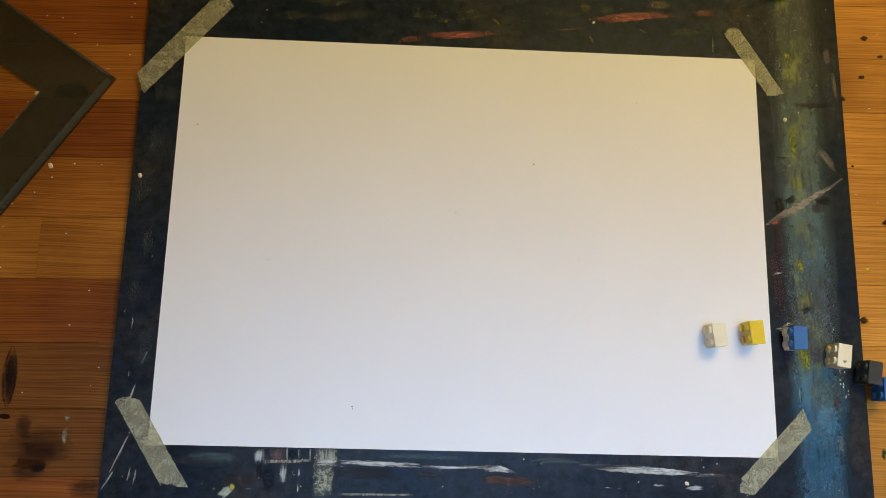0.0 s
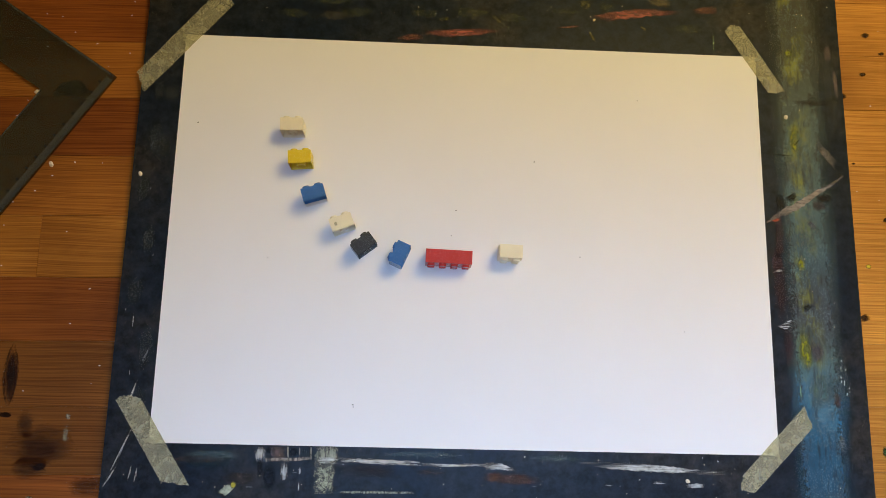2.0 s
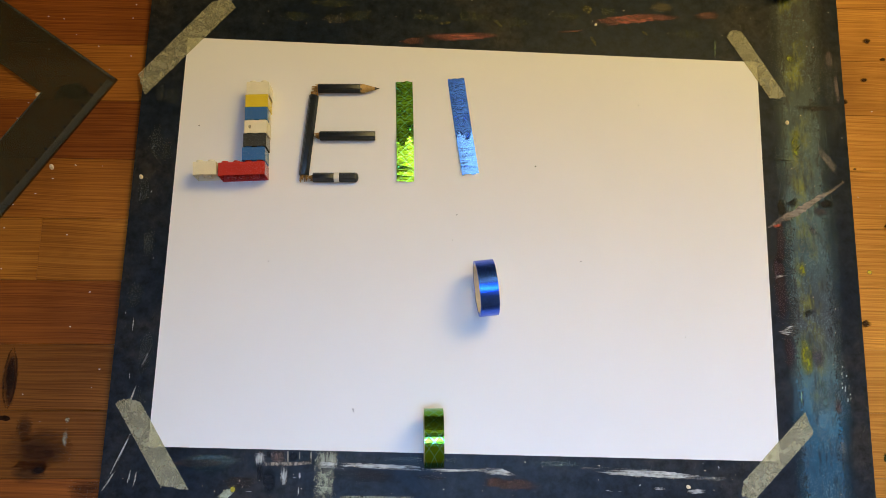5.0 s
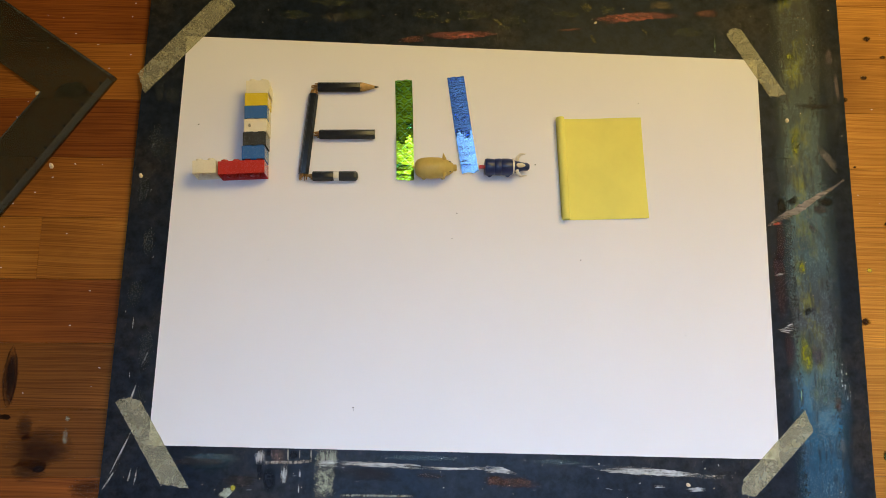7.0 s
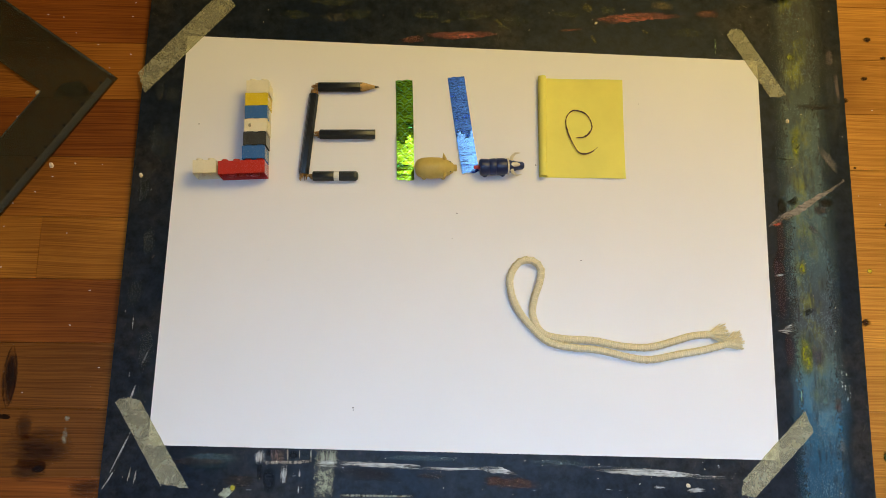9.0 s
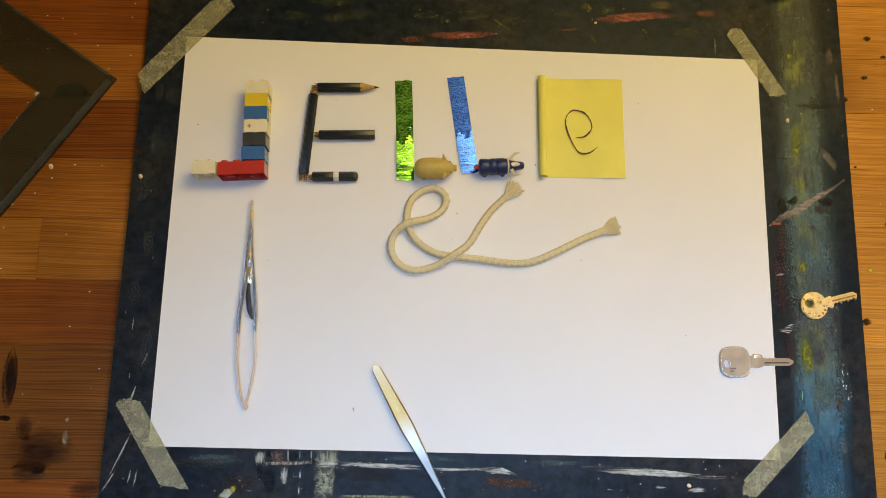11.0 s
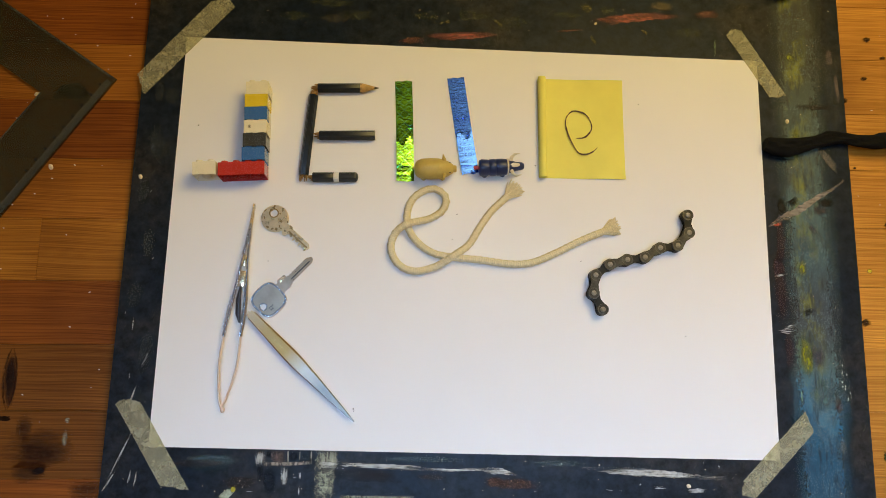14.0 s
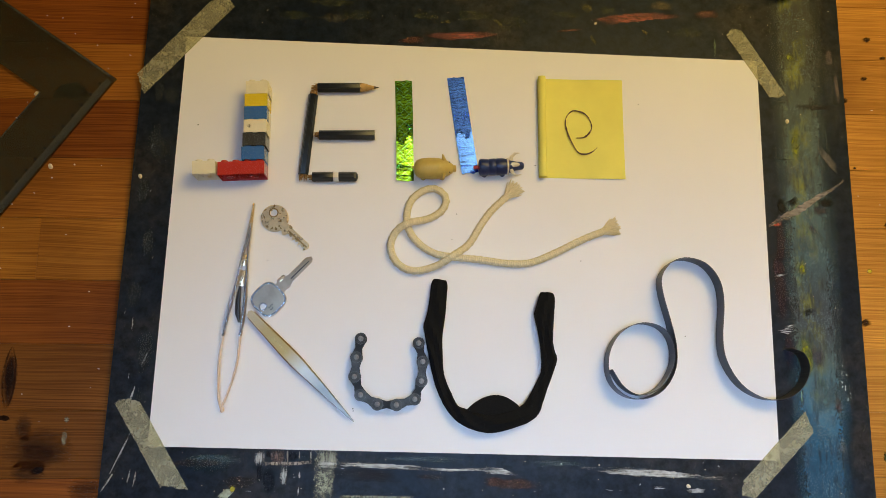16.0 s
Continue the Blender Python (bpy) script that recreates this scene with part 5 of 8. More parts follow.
def build_rope():
    ob = thing("cotton_rope", "cream braided cotton rope with frayed ends", "rope")
    made = []
    step = 0.378 / ROPE_N
    r = 0.0025
    shared = None
    for i in range(ROPE_N):
        if shared is None:
            bm = bmesh.new()
            loops = []
            n, m = 18, 8
            for k in range(m + 1):
                x = (k / m - 0.5) * step * 1.5
                loops.append([])
                for q in range(n):
                    a = 2 * math.pi * q / n
                    rr = r * (1 + 0.085 * math.sin(3 * a + x * 2 * math.pi * 3 / step) * math.sin(-3 * a + x * 2 * math.pi * 3 / step)) * (0.94 if k in (0, m) else 1)
                    loops[-1].append(bm.verts.new((x, rr * math.cos(a), rr * math.sin(a))))
            for a, b in zip(loops, loops[1:]):
                for q in range(n):
                    bm.faces.new((a[q], a[(q + 1) % n], b[(q + 1) % n], b[q]))
            bm.faces.new(loops[0][::-1])
            bm.faces.new(loops[-1])
            o = part("rope_length", bm, ROPE, ob)
            shared = o.data
        else:
            o = new("rope_length", shared)
            o.parent = ob
        made.append(o)
    for which, side in ((0, -1), (ROPE_N - 1, 1)):
        rnd = random.Random(which)
        bm = bmesh.new()
        for k in range(120):
            a, q = rnd.uniform(0, 2 * math.pi), math.sqrt(rnd.random()) * r
            y, z = q * math.cos(a), q * math.sin(a)
            ln = rnd.uniform(0.0065, 0.0130)
            rod(0.0005, 0.00028, (side * 0.001, y, z), (side * ln, y * rnd.uniform(1.8, 3.4), max(-r + 0.0002, z * rnd.uniform(0.6, 1.3))), 4, bm)
        part("frayed_end", bm, ROPE, made[which], "loose frayed threads")
    return made


ROPES = build_rope()


# ---- steel tools ----
def build_holder():
    """Spring-handled needle holder, its tip towards +x."""
    ob = thing("needle_holder", "steel needle holder with rose gilt wire handles", "needle holder")
    z = 0.0036
    tip = 0.0712

    straight = [(0.0707, -0.0002), (0.0577, 0.0), (0.0496, -0.0003), (0.0356, -0.0010), (0.0238, -0.0020), (0.0044, -0.0038), (-0.0092, -0.0043), (-0.0211, -0.0042)]
    bowed = [(0.0705, 0.0008), (0.0588, 0.0008), (0.0494, 0.0014), (0.0353, 0.0025), (0.0232, 0.0034), (0.0034, 0.0050), (-0.0103, 0.0063), (-0.0223, 0.0071)]
    wires = {1: [(-0.0200, 0.0070), (-0.0390, 0.0071), (-0.0538, 0.0053), (-0.0648, 0.0030), (-0.0707, 0.0002)], -1: [(-0.0190, -0.0041), (-0.0378, -0.0049), (-0.0511, -0.0035), (-0.0625, -0.0011), (-0.0690, 0.0008)]}
    for s, line in ((-1, straight), (1, bowed)):
        p = spline(line, 30)
        w = np.interp(np.linspace(0, 1, 31), [0, 0.12, 0.25, 0.35, 0.6, 1], [0.0010, 0.0018, 0.0024, 0.0022, 0.0026, 0.0029])
        part("arm", sweep([(x, y, z) for x, y in p], list(w), [0.0032] * 31, 10), CHROME, ob)
        part("jaw", sweep([(0.0712, s * -0.0002 + 0.0003, z + 0.0003), (0.0650, 0.0003 + s * 0.0003, z + 0.0003), (0.0570, 0.0003 + s * 0.0005, z + 0.0003)], [0.0010, 0.0014, 0.0016], [0.0034, 0.0038, 0.0038], 8), GOLD, ob, "gilt jaw insert")
        q = spline(wires[s], 24)
        part("wire_handle", sweep([(x, y, z) for x, y in q], [0.0016] * 25, [0.0020] * 25, 10), ROSE, ob, "rose gilt spring wire handle")
        for k in range(26):
            x = 0.006 - k * 0.0009
            y = float(np.interp(-x, [-a for a, _ in line], [b for _, b in line])) + s * 0.0013
            part("grip_ridge", box(x - 0.00025, y - 0.0004, z - 0.0008, x + 0.00025, y + 0.0004, z + 0.0009), CHROME, ob, smooth=False)
    part("latch", box(0.0268, -0.0002, z - 0.0010, 0.0346, 0.0022, z + 0.0014, 0.0004), GOLD, ob, "small gilt latch plate")
    part("latch", box(0.0125, -0.0012, z - 0.0010, 0.0236, 0.0028, z + 0.0010, 0.0005), GOLD, ob, "small gilt latch plate")
    part("latch_arm", sweep([(0.0130, 0.0008, z), (0.0040, 0.0010, z), (-0.0060, -0.0002, z), (-0.0120, -0.0022, z)], [0.0016, 0.0034, 0.0034, 0.0012], [0.0018, 0.0020, 0.0016, 0.0014], 8), LEAD, ob, "dark latch arm")
    part("hinge", rod(0.0012, 0.0012, (tip - 0.0215, 0.0006, z - 0.0018), (tip - 0.0215, 0.0006, z + 0.0019), 14), CHROME, ob)
    part("end_ring", ball((tip - 0.1415, 0, z), (0.0022, 0.0014, 0.0014), 12), ROSE, ob)
    return ob


def leaf_outline(length, w0, w1, n=26):
    up = []
    for k in range(n + 1):
        s = k / n
        w = w0 * min(1, math.sqrt(max(0, s) / 0.03)) if s < 0.03 else w0 + (w1 - w0) * min(1, (s - 0.03) / 0.35)
        if s > 0.45:
            w = w1 * (1 - ((s - 0.45) / 0.55)) ** 0.85 + 0.0004
        up.append((-length / 2 + s * length, w / 2))
    return up + [(x, -y) for x, y in reversed(up)]


def build_tweezers():
    """Fine pointed tweezers, the point towards +x."""
    m, n, l, b = shader("bronze_to_grey_steel")
    tc = n.new("ShaderNodeTexCoord")
    sep = n.new("ShaderNodeSeparateXYZ")
    l.new(tc.outputs["Object"], sep.inputs[0])
    mr = node(n, "MapRange", From_Min=-0.05, From_Max=0.05)
    l.new(sep.outputs["X"], mr.inputs["Value"])
    # base colour runs from bronze at the blunt end to dark grey at the tip
    r = ramp(n, [(0.0, (0.50, 0.35, 0.19)), (0.16, (0.40, 0.25, 0.095)), (0.36, (0.34, 0.20, 0.065)), (0.54, (0.42, 0.34, 0.25)), (0.72, (0.20, 0.18, 0.155))])
    l.new(mr.outputs["Result"], r.inputs["Fac"])
    l.new(r.outputs["Color"], b.inputs["Base Color"])
    b.inputs["Metallic"].default_value = 1.0
    nz = node(n, "TexNoise", Scale=500.0, Detail=3.0)
    mp = coords(n, l, (0.05, 3, 1))
    l.new(mp, nz.inputs["Vector"])
    rr = node(n, "MapRange", To_Min=0.34, To_Max=0.5)
    l.new(nz.outputs["Fac"], rr.inputs["Value"])
    l.new(rr.outputs["Result"], b.inputs["Roughness"])
    ob = thing("tweezers", "fine pointed steel tweezers with a bronze tinge", "tweezers")
    out = leaf_outline(0.1045, 0.0062, 0.0092)
    part("blade", slab(out, 0.0, 0.0012, bevel=0.0003), m, ob)
    bm = bmesh.new()
    half = out[:len(out) // 2]
    loops = [[bm.verts.new((x, y * q, z)) for q, z in ((-1, 0.0030), (-1, 0.0040), (-0.80, 0.0048), (0.80, 0.0048), (1, 0.0040), (1, 0.0030))] for x, y in half[1:]]
    for a, c in zip(loops, loops[1:]):
        for k in range(6):
            bm.faces.new((a[k], a[(k + 1) % 6], c[(k + 1) % 6], c[k]))
    bm.faces.new(loops[0][::-1])
    bm.faces.new(loops[-1])
    part("blade", bm, m, ob, smooth=False)
    part("joint", box(-0.0505, -0.0024, 0.0011, -0.040, 0.0024, 0.0035), m, ob)
    bm = bmesh.new()
    for k in range(9):
        x = -0.027 + k * 0.0018
        box(x, -0.0007, 0.00481, x + 0.0011, 0.0005, 0.00485, bm=bm)
    part("engraving", bm, BRASS, ob, "unreadable engraved lettering")
    return ob


def holed(outer, cx, cy, inner, z0, z1, n=40, bevel=0.0):
    """A flat plate, its outline given as radius by angle, with a round hole at (cx, cy)."""
    bm = bmesh.new()
    loops = []
    for z in (z0, z1):
        big, small = [], []
        for k in range(n):
            a = 2 * math.pi * k / n
            big.append(bm.verts.new((outer(a) * math.cos(a), outer(a) * math.sin(a), z)))
            r = inner(a) if callable(inner) else inner
            small.append(bm.verts.new((cx + r * math.cos(a), cy + r * math.sin(a), z)))
        loops.append((big, small))
    (b0, s0), (b1, s1) = loops
    for k in range(n):
        j = (k + 1) % n
        bm.faces.new((b1[k], b1[j], s1[j], s1[k]))
        bm.faces.new((b0[j], b0[k], s0[k], s0[j]))
        bm.faces.new((b0[k], b0[j], b1[j], b1[k]))
        bm.faces.new((s0[j], s0[k], s1[k], s1[j]))
    if bevel:
        rim = set(b1)
        bmesh.ops.bevel(bm, geom=[e for e in bm.edges if e.verts[0] in rim and e.verts[1] in rim], offset=bevel, segments=2, affect="EDGES")
    return bm


def build_silver_key():
    ob = thing("silver_key", "shiny nickel key with a rounded square head", "key", "keys on the paper")
    z1 = 0.0022
    head = holed(lambda a: 0.0108 / (abs(math.cos(a)) ** 3.2 + abs(math.sin(a)) ** 3.2) ** (1 / 3.2), -0.0060, -0.0010, 0.0021, 0.0, z1, bevel=0.0007)
    part("bow", head, KEYSTEEL, ob)
    part("rim", holed(lambda a: 0.0104 / (abs(math.cos(a)) ** 3.2 + abs(math.sin(a)) ** 3.2) ** (1 / 3.2), 0, 0, lambda a: 0.0094 / (abs(math.cos(a)) ** 3.2 + abs(math.sin(a)) ** 3.2) ** (1 / 3.2), z1 - 0.0005, z1 + 0.00015), CHROME, ob, "bright raised rim")
    part("hole_rim", holed(lambda a: 0.0027, 0, 0, 0.0021, z1 - 0.0002, z1 + 0.0002), CHROME, ob, where=pose(-0.0060, -0.0010, 0))
    neck = [(0.0095, 0.0046), (0.0118, 0.0040), (0.0135, 0.0056), (0.0190, 0.0050), (0.0195, 0.0030), (0.0195, -0.0030), (0.0160, -0.0042), (0.0120, -0.0036), (0.0095, -0.0046)]
    part("shoulder", slab(neck, 0.0001, z1 - 0.0001), KEYSTEEL, ob)
    blade = [(0.0190, 0.0028)]
    for k in range(11):
        x = 0.0205 + k * 0.0014
        blade += [(x, 0.0030 - 0.0009 * ((k * 7) % 3) / 2), (x + 0.0007, 0.0022 + 0.0006 * ((k * 5) % 3) / 2)]
    blade += [(0.0385, 0.0024), (0.0412, 0.0006), (0.0408, -0.0010), (0.0385, -0.0024), (0.0190, -0.0026)]
    part("blade", slab(blade, 0.0003, z1 - 0.0003), KEYSTEEL, ob)
    part("groove", box(0.0205, -0.0010, z1 - 0.00029, 0.0380, -0.0002, z1 - 0.00022), LEAD, ob)
    part("stop", box(0.0135, 0.0028, z1 - 0.0002, 0.0182, 0.0046, z1 + 0.0003, 0.0002), GOLD, ob, "small bright gilt facet")
    bm = bmesh.new()
    for k in range(5):
        box(-0.0040 + 0.0014 * (k % 3), -0.0050 - 0.0018 * (k // 3), z1 + 0.00001, -0.0031 + 0.0014 * (k % 3), -0.0040 - 0.0018 * (k // 3), z1 + 0.00006, bm=bm)
    part("engraving", bm, LEAD, ob, "unreadable stamped marks")
    return ob


def build_brass_key():
    ob = thing("worn_key", "worn nickelled brass key with a round head", "key", "keys on the paper")
    z1 = 0.0022
    part("bow", holed(lambda a: 0.0096, -0.0030, 0.0022, 0.0026, 0.0, z1, bevel=0.0006), KEYWORN, ob)
    part("hole_rim", holed(lambda a: 0.0034, 0, 0, 0.0026, z1 - 0.0001, z1 + 0.0002), BRASS, ob, where=pose(-0.0030, 0.0022, 0))
    shoulder = [(0.0080, 0.0034), (0.0105, 0.0030), (0.0120, 0.0038), (0.0138, 0.0036), (0.0138, -0.0036), (0.0125, -0.0050), (0.0112, -0.0046), (0.0100, -0.0030), (0.0080, -0.0034)]
    part("shoulder", slab(shoulder, 0.0001, z1 - 0.0001, bevel=0.0004), KEYWORN, ob)
    blade = [(0.0135, 0.0028), (0.0300, 0.0028), (0.0322, 0.0010), (0.0318, -0.0012)]
    for k in range(6):
        x = 0.0305 - k * 0.0027
        blade += [(x, -0.0034 + 0.0010 * (k % 2)), (x - 0.0010, -0.0012 - 0.0007 * ((k * 3) % 2)), (x - 0.0017, -0.0014)]
    blade += [(0.0135, -0.0028)]
    part("blade", slab(blade, 0.0003, z1 - 0.0002), KEYWORN, ob)
    part("groove", box(0.0125, -0.0006, z1 - 0.00019, 0.0310, 0.0004, z1 - 0.00012), BRASS, ob, "brass groove along the blade")
    rnd = random.Random(2)
    for k in range(11):
        a, q = rnd.uniform(0, 6.28), rnd.uniform(0.0048, 0.0088)
        patch("wear_spot", ragged(q * math.cos(a), q * math.sin(a), rnd.uniform(0.0005, 0.0013), rnd.uniform(0.0004, 0.0009), k * 77, 0.5, 12, k), BRASS, z1 + 0.00001, ob, 0.00003)
    return ob


HOLDER, TWEEZERS, SILVER_KEY, WORN_KEY = build_holder(), build_tweezers(), build_silver_key(), build_brass_key()


# ---- chain ----
def waisted(reach, r, waist, n=14):
    """The figure-of-eight outline of a chain plate."""
    pts = []
    for k in range(n + 1):
        a = radians(-125 + 250 * k / n)
        pts.append((reach + r * math.cos(a), r * math.sin(a)))
    pts.append((0, waist))
    for k in range(n + 1):
        a = radians(55 + 250 * k / n)
        pts.append((-reach + r * math.cos(a), r * math.sin(a)))
    pts.append((0, -waist))
    return pts


def build_chain():
    chain = thing("bicycle_chain", "short oily length of steel bicycle chain", "chain")
    half = 0.00635
    made = []
    for i in range(9):
        outer = i % 2 == 1
        link = new("outer_link" if outer else "inner_link")
        link.empty_display_size = 0.004
        link.parent = chain
        if outer:
            for z in (0.0003, 0.0069):
                part("side_plate", slab(waisted(half, 0.0041, 0.0022), z, z + 0.0011, bevel=0.00025), STEEL, link)
        else:
            for z in (0.0015, 0.0057):
                part("side_plate", slab(waisted(half, 0.0041, 0.0020), z, z + 0.0011, bevel=0.00025), STEEL_SHADED, link)
            for x in (-half, half):
                part("roller", rod(0.0039, 0.0039, (x, 0, 0.0026), (x, 0, 0.0057), 20), STEEL_SHADED, link)
                part("pin", lathe([(-0.0083, 0.0014), (-0.0081, 0.0018), (0.0, 0.0018)], 16), PIN, link, "worn bright pin head", where=pose(x, 0, 0, 0, 90, 0))
                part("boss", ring(0.0039, 0.0034, 0.00014, 20), EDGE_WORN, link, where=pose(x, 0, 0.0081, 0, 90, 0))
                if i in (0, 8) and ((x < 0) == (i == 0)):
                    part("bush", ring(0.0031, 0.0019, 0.0003, 18), STEEL, link, where=pose(x, 0, 0.0070, 0, 90, 0))
        made.append(link)
    return made


LINKS = build_chain()


# ---- black cloth ----
CLOTH_N = 44


def fade_bump(s, a, w):
    return math.exp(-((s - a) / w) ** 2)


def build_cloth():
    ob = thing("black_cloth_strip", "folded strip of black cloth on the paper", "cloth")
    made = []
    step = 0.217 / CLOTH_N
    at = [0.0, 0.034, 0.057, 0.102, 0.148, 0.175, 0.193, 0.239, 0.284, 0.33, 0.352, 0.375, 0.42, 0.489, 0.534, 0.58, 0.602, 0.648, 0.716, 0.784, 0.83, 0.864, 0.90, 0.95, 1.0]
    inner = [4.4, 5.9, 7.5, 5.6, 4.7, 4.6, 4.3, 2.6, 4.0, 4.7, 5.0, 5.2, 5.4, 5.1, 5.1, 3.1, 1.2, 3.0, 3.1, 4.5, 5.1, 6.1, 6.5, 6.1, 5.9]
    outer = [7.0, 6.9, 6.6, 5.4, 4.3, 5.1, 6.9, 5.4, 4.9, 5.7, 7.0, 6.8, 6.6, 7.0, 6.8, 7.2, 6.6, 5.3, 4.7, 5.5, 6.7, 8.0, 6.2, 5.7, 5.8]
    for i in range(CLOTH_N):
        s = (i + 0.5) / CLOTH_N
        bm = bmesh.new()
        loops = []
        m, n = 6, 26
        for k in range(m + 1):
            x = (k / m - 0.5) * step * 1.9
            ss = min(1, max(0, s + x / 0.217))
            reach = {-1: float(np.interp(ss, at, inner)) / 1000, 1: float(np.interp(ss, at, outer)) / 1000}
            ww = reach[-1] + reach[1]
            end = 1.0
            if i in (0, CLOTH_N - 1):
                q = (k / m) if i == 0 else 1 - k / m
                end = min(1, 0.80 + 0.2 * math.sqrt(q * 2)) if q < 0.5 else 1
            thick = 0.0040 + 0.0009 * math.sin(17 * ss) + 0.0008 * fade_bump(ss, 0.52, 0.1)
            loop = []
            for q in range(n):
                a = 2 * math.pi * q / n
                c, si = math.cos(a), math.sin(a)
                y = math.copysign(abs(c) ** 0.75, c) * reach[-1 if c < 0 else 1] * end
                z = thick + math.copysign(abs(si) ** 0.8, si) * thick
                if si > 0.1:
                    u = y / ww * 2
                    z += si * (0.0011 * math.sin(u * 4.2 + 6 * math.sin(ss * 11)) + 0.0006 * math.sin(u * 9 + ss * 60) * fade_bump(ss, 0.1, 0.2))
                y *= 1 - 0.05 * abs(k / m * 2 - 1) ** 4
                loop.append(bm.verts.new((x, y, max(0.0001, z))))
            loops.append(loop)
        for a, b in zip(loops, loops[1:]):
            for q in range(n):
                bm.faces.new((a[q], a[(q + 1) % n], b[(q + 1) % n], b[q]))
        bm.faces.new(loops[0][::-1])
        bm.faces.new(loops[-1])
        made.append(part("cloth_length", bm, CLOTH, ob))
    rim = []
    for k in range(37):
        x = -0.018 + 0.001 * k
        q = max(0.0, math.cos(math.pi / 2 * (x - 0.0015) / (0.0195 if x < 0.0015 else 0.0165)))
        rim.append((x, 0.0030 + 0.0092 * q ** 0.85))
    flap = part("cloth_flap", slab(([(-0.018, -0.003)] + rim + [(0.018, -0.003)])[::-1], 0.0004, 0.0078, bevel=0.0024), CLOTH, ob, "flap of cloth drawn out of the fold")
    return made, flap


CLOTHS, CLOTH_FLAP = build_cloth()


# ---- magnetic tape standing on its edge ----
RIBBON_N = 130


def build_ribbon():
    ob = thing("magnetic_tape", "long grey magnetic tape standing on its edge", "tape ribbon")
    step = 0.482 / RIBBON_N
    shared = None
    made = []
    for i in range(RIBBON_N):
        if shared is None:
            o = part("tape_length", box(-step * 0.54, -0.00012, 0.0, step * 0.54, 0.00012, 0.0126), MAGNETIC, ob, smooth=False)
            shared = o.data
        else:
            o = new("tape_length", shared)
            o.parent = ob
        made.append(o)
    return made


RIBBONS = build_ribbon()


# ---- what moves ----
def follow(pieces, shapes, height, lift=None):
    """Bends a line of rigid pieces from one curve to the next, end to end all the way; shapes: (seconds, points in mm)."""
    n = len(pieces)
    table = []
    for t, pts in shapes:
        p = spline([(x / 1000, y / 1000) for x, y in pts], n)
        d = p[1:] - p[:-1]
        turn = np.unwrap(np.arctan2(d[:, 1], d[:, 0]))
        if table:
            turn = turn + 2 * math.pi * np.round(np.mean(table[-1][2] - turn) / (2 * math.pi))
        table.append((t, np.linalg.norm(d, axis=1), turn, (p[1:] + p[:-1]).mean(0) / 2))
    rows = [[] for _ in pieces]

    def key(t, size, turn, middle):
        step = np.stack([size * np.cos(turn), size * np.sin(turn)], 1)
        mid = np.cumsum(step, 0) - step / 2
        mid += middle - mid.mean(0)
        for i in range(n):
            z, tip = height, 0.0
            if lift:
                z += lift((i + 0.5) / n, t)
                tip = -math.degrees(math.atan2(lift((i + 1) / n, t) - lift(i / n, t), 0.378 / n))
            rows[i].append((t, pose(float(mid[i][0]), float(mid[i][1]), z, 0, tip, float(np.degrees(turn[i])))))

    for (t0, *one), (t1, *two) in zip(table, table[1:]):
        count = max(1, round((t1 - t0) * 10)) if not np.allclose(one[2], two[2]) or not np.allclose(one[1], two[1]) else 1
        for k in range(count):
            f = k / count
            key(t0 + (t1 - t0) * f, *[u + (v - u) * f for u, v in zip(one, two)])
    key(table[-1][0], *table[-1][1:])
    for ob, r in zip(pieces, rows):
        walk(ob, r)
    return rows


def lay(pieces, line, roll_at, times):
    """Each length of a strip rides under its roll, then stays where it is laid."""
    n = len(pieces)
    p = spline([(x / 1000, y / 1000) for x, y in line], n)
    for i, ob in enumerate(pieces):
        a, b = p[i], p[i + 1]
        turn = math.degrees(math.atan2(b[1] - a[1], b[0] - a[0])) + 90
        t = times[0] + (times[1] - times[0]) * i / n
        rest = pose(float(a[0]), float(a[1]), 0.0002, 0, 0, turn)
        rows = []
        for k, (rt, m) in enumerate(roll_at):
            if rt < t - 0.04:
                x, y, _ = m.translation
                rows.append((rt, pose(x, y + 0.005, 0.00003 + 0.00001 * (n - i), 0, 0, turn)))
        walk(ob, rows + [(t, rest), (16, rest)])


def fade(s, a, w):
    return math.exp(-((s - a) / w) ** 2)


def rope_lift(s, t):
    """The strand that crosses above rides over the other one."""
    return min(1.0, max(0.0, t - 9.2)) * (0.0046 * fade(s, 0.163, 0.026) + 0.0046 * fade(s, 0.362, 0.026))


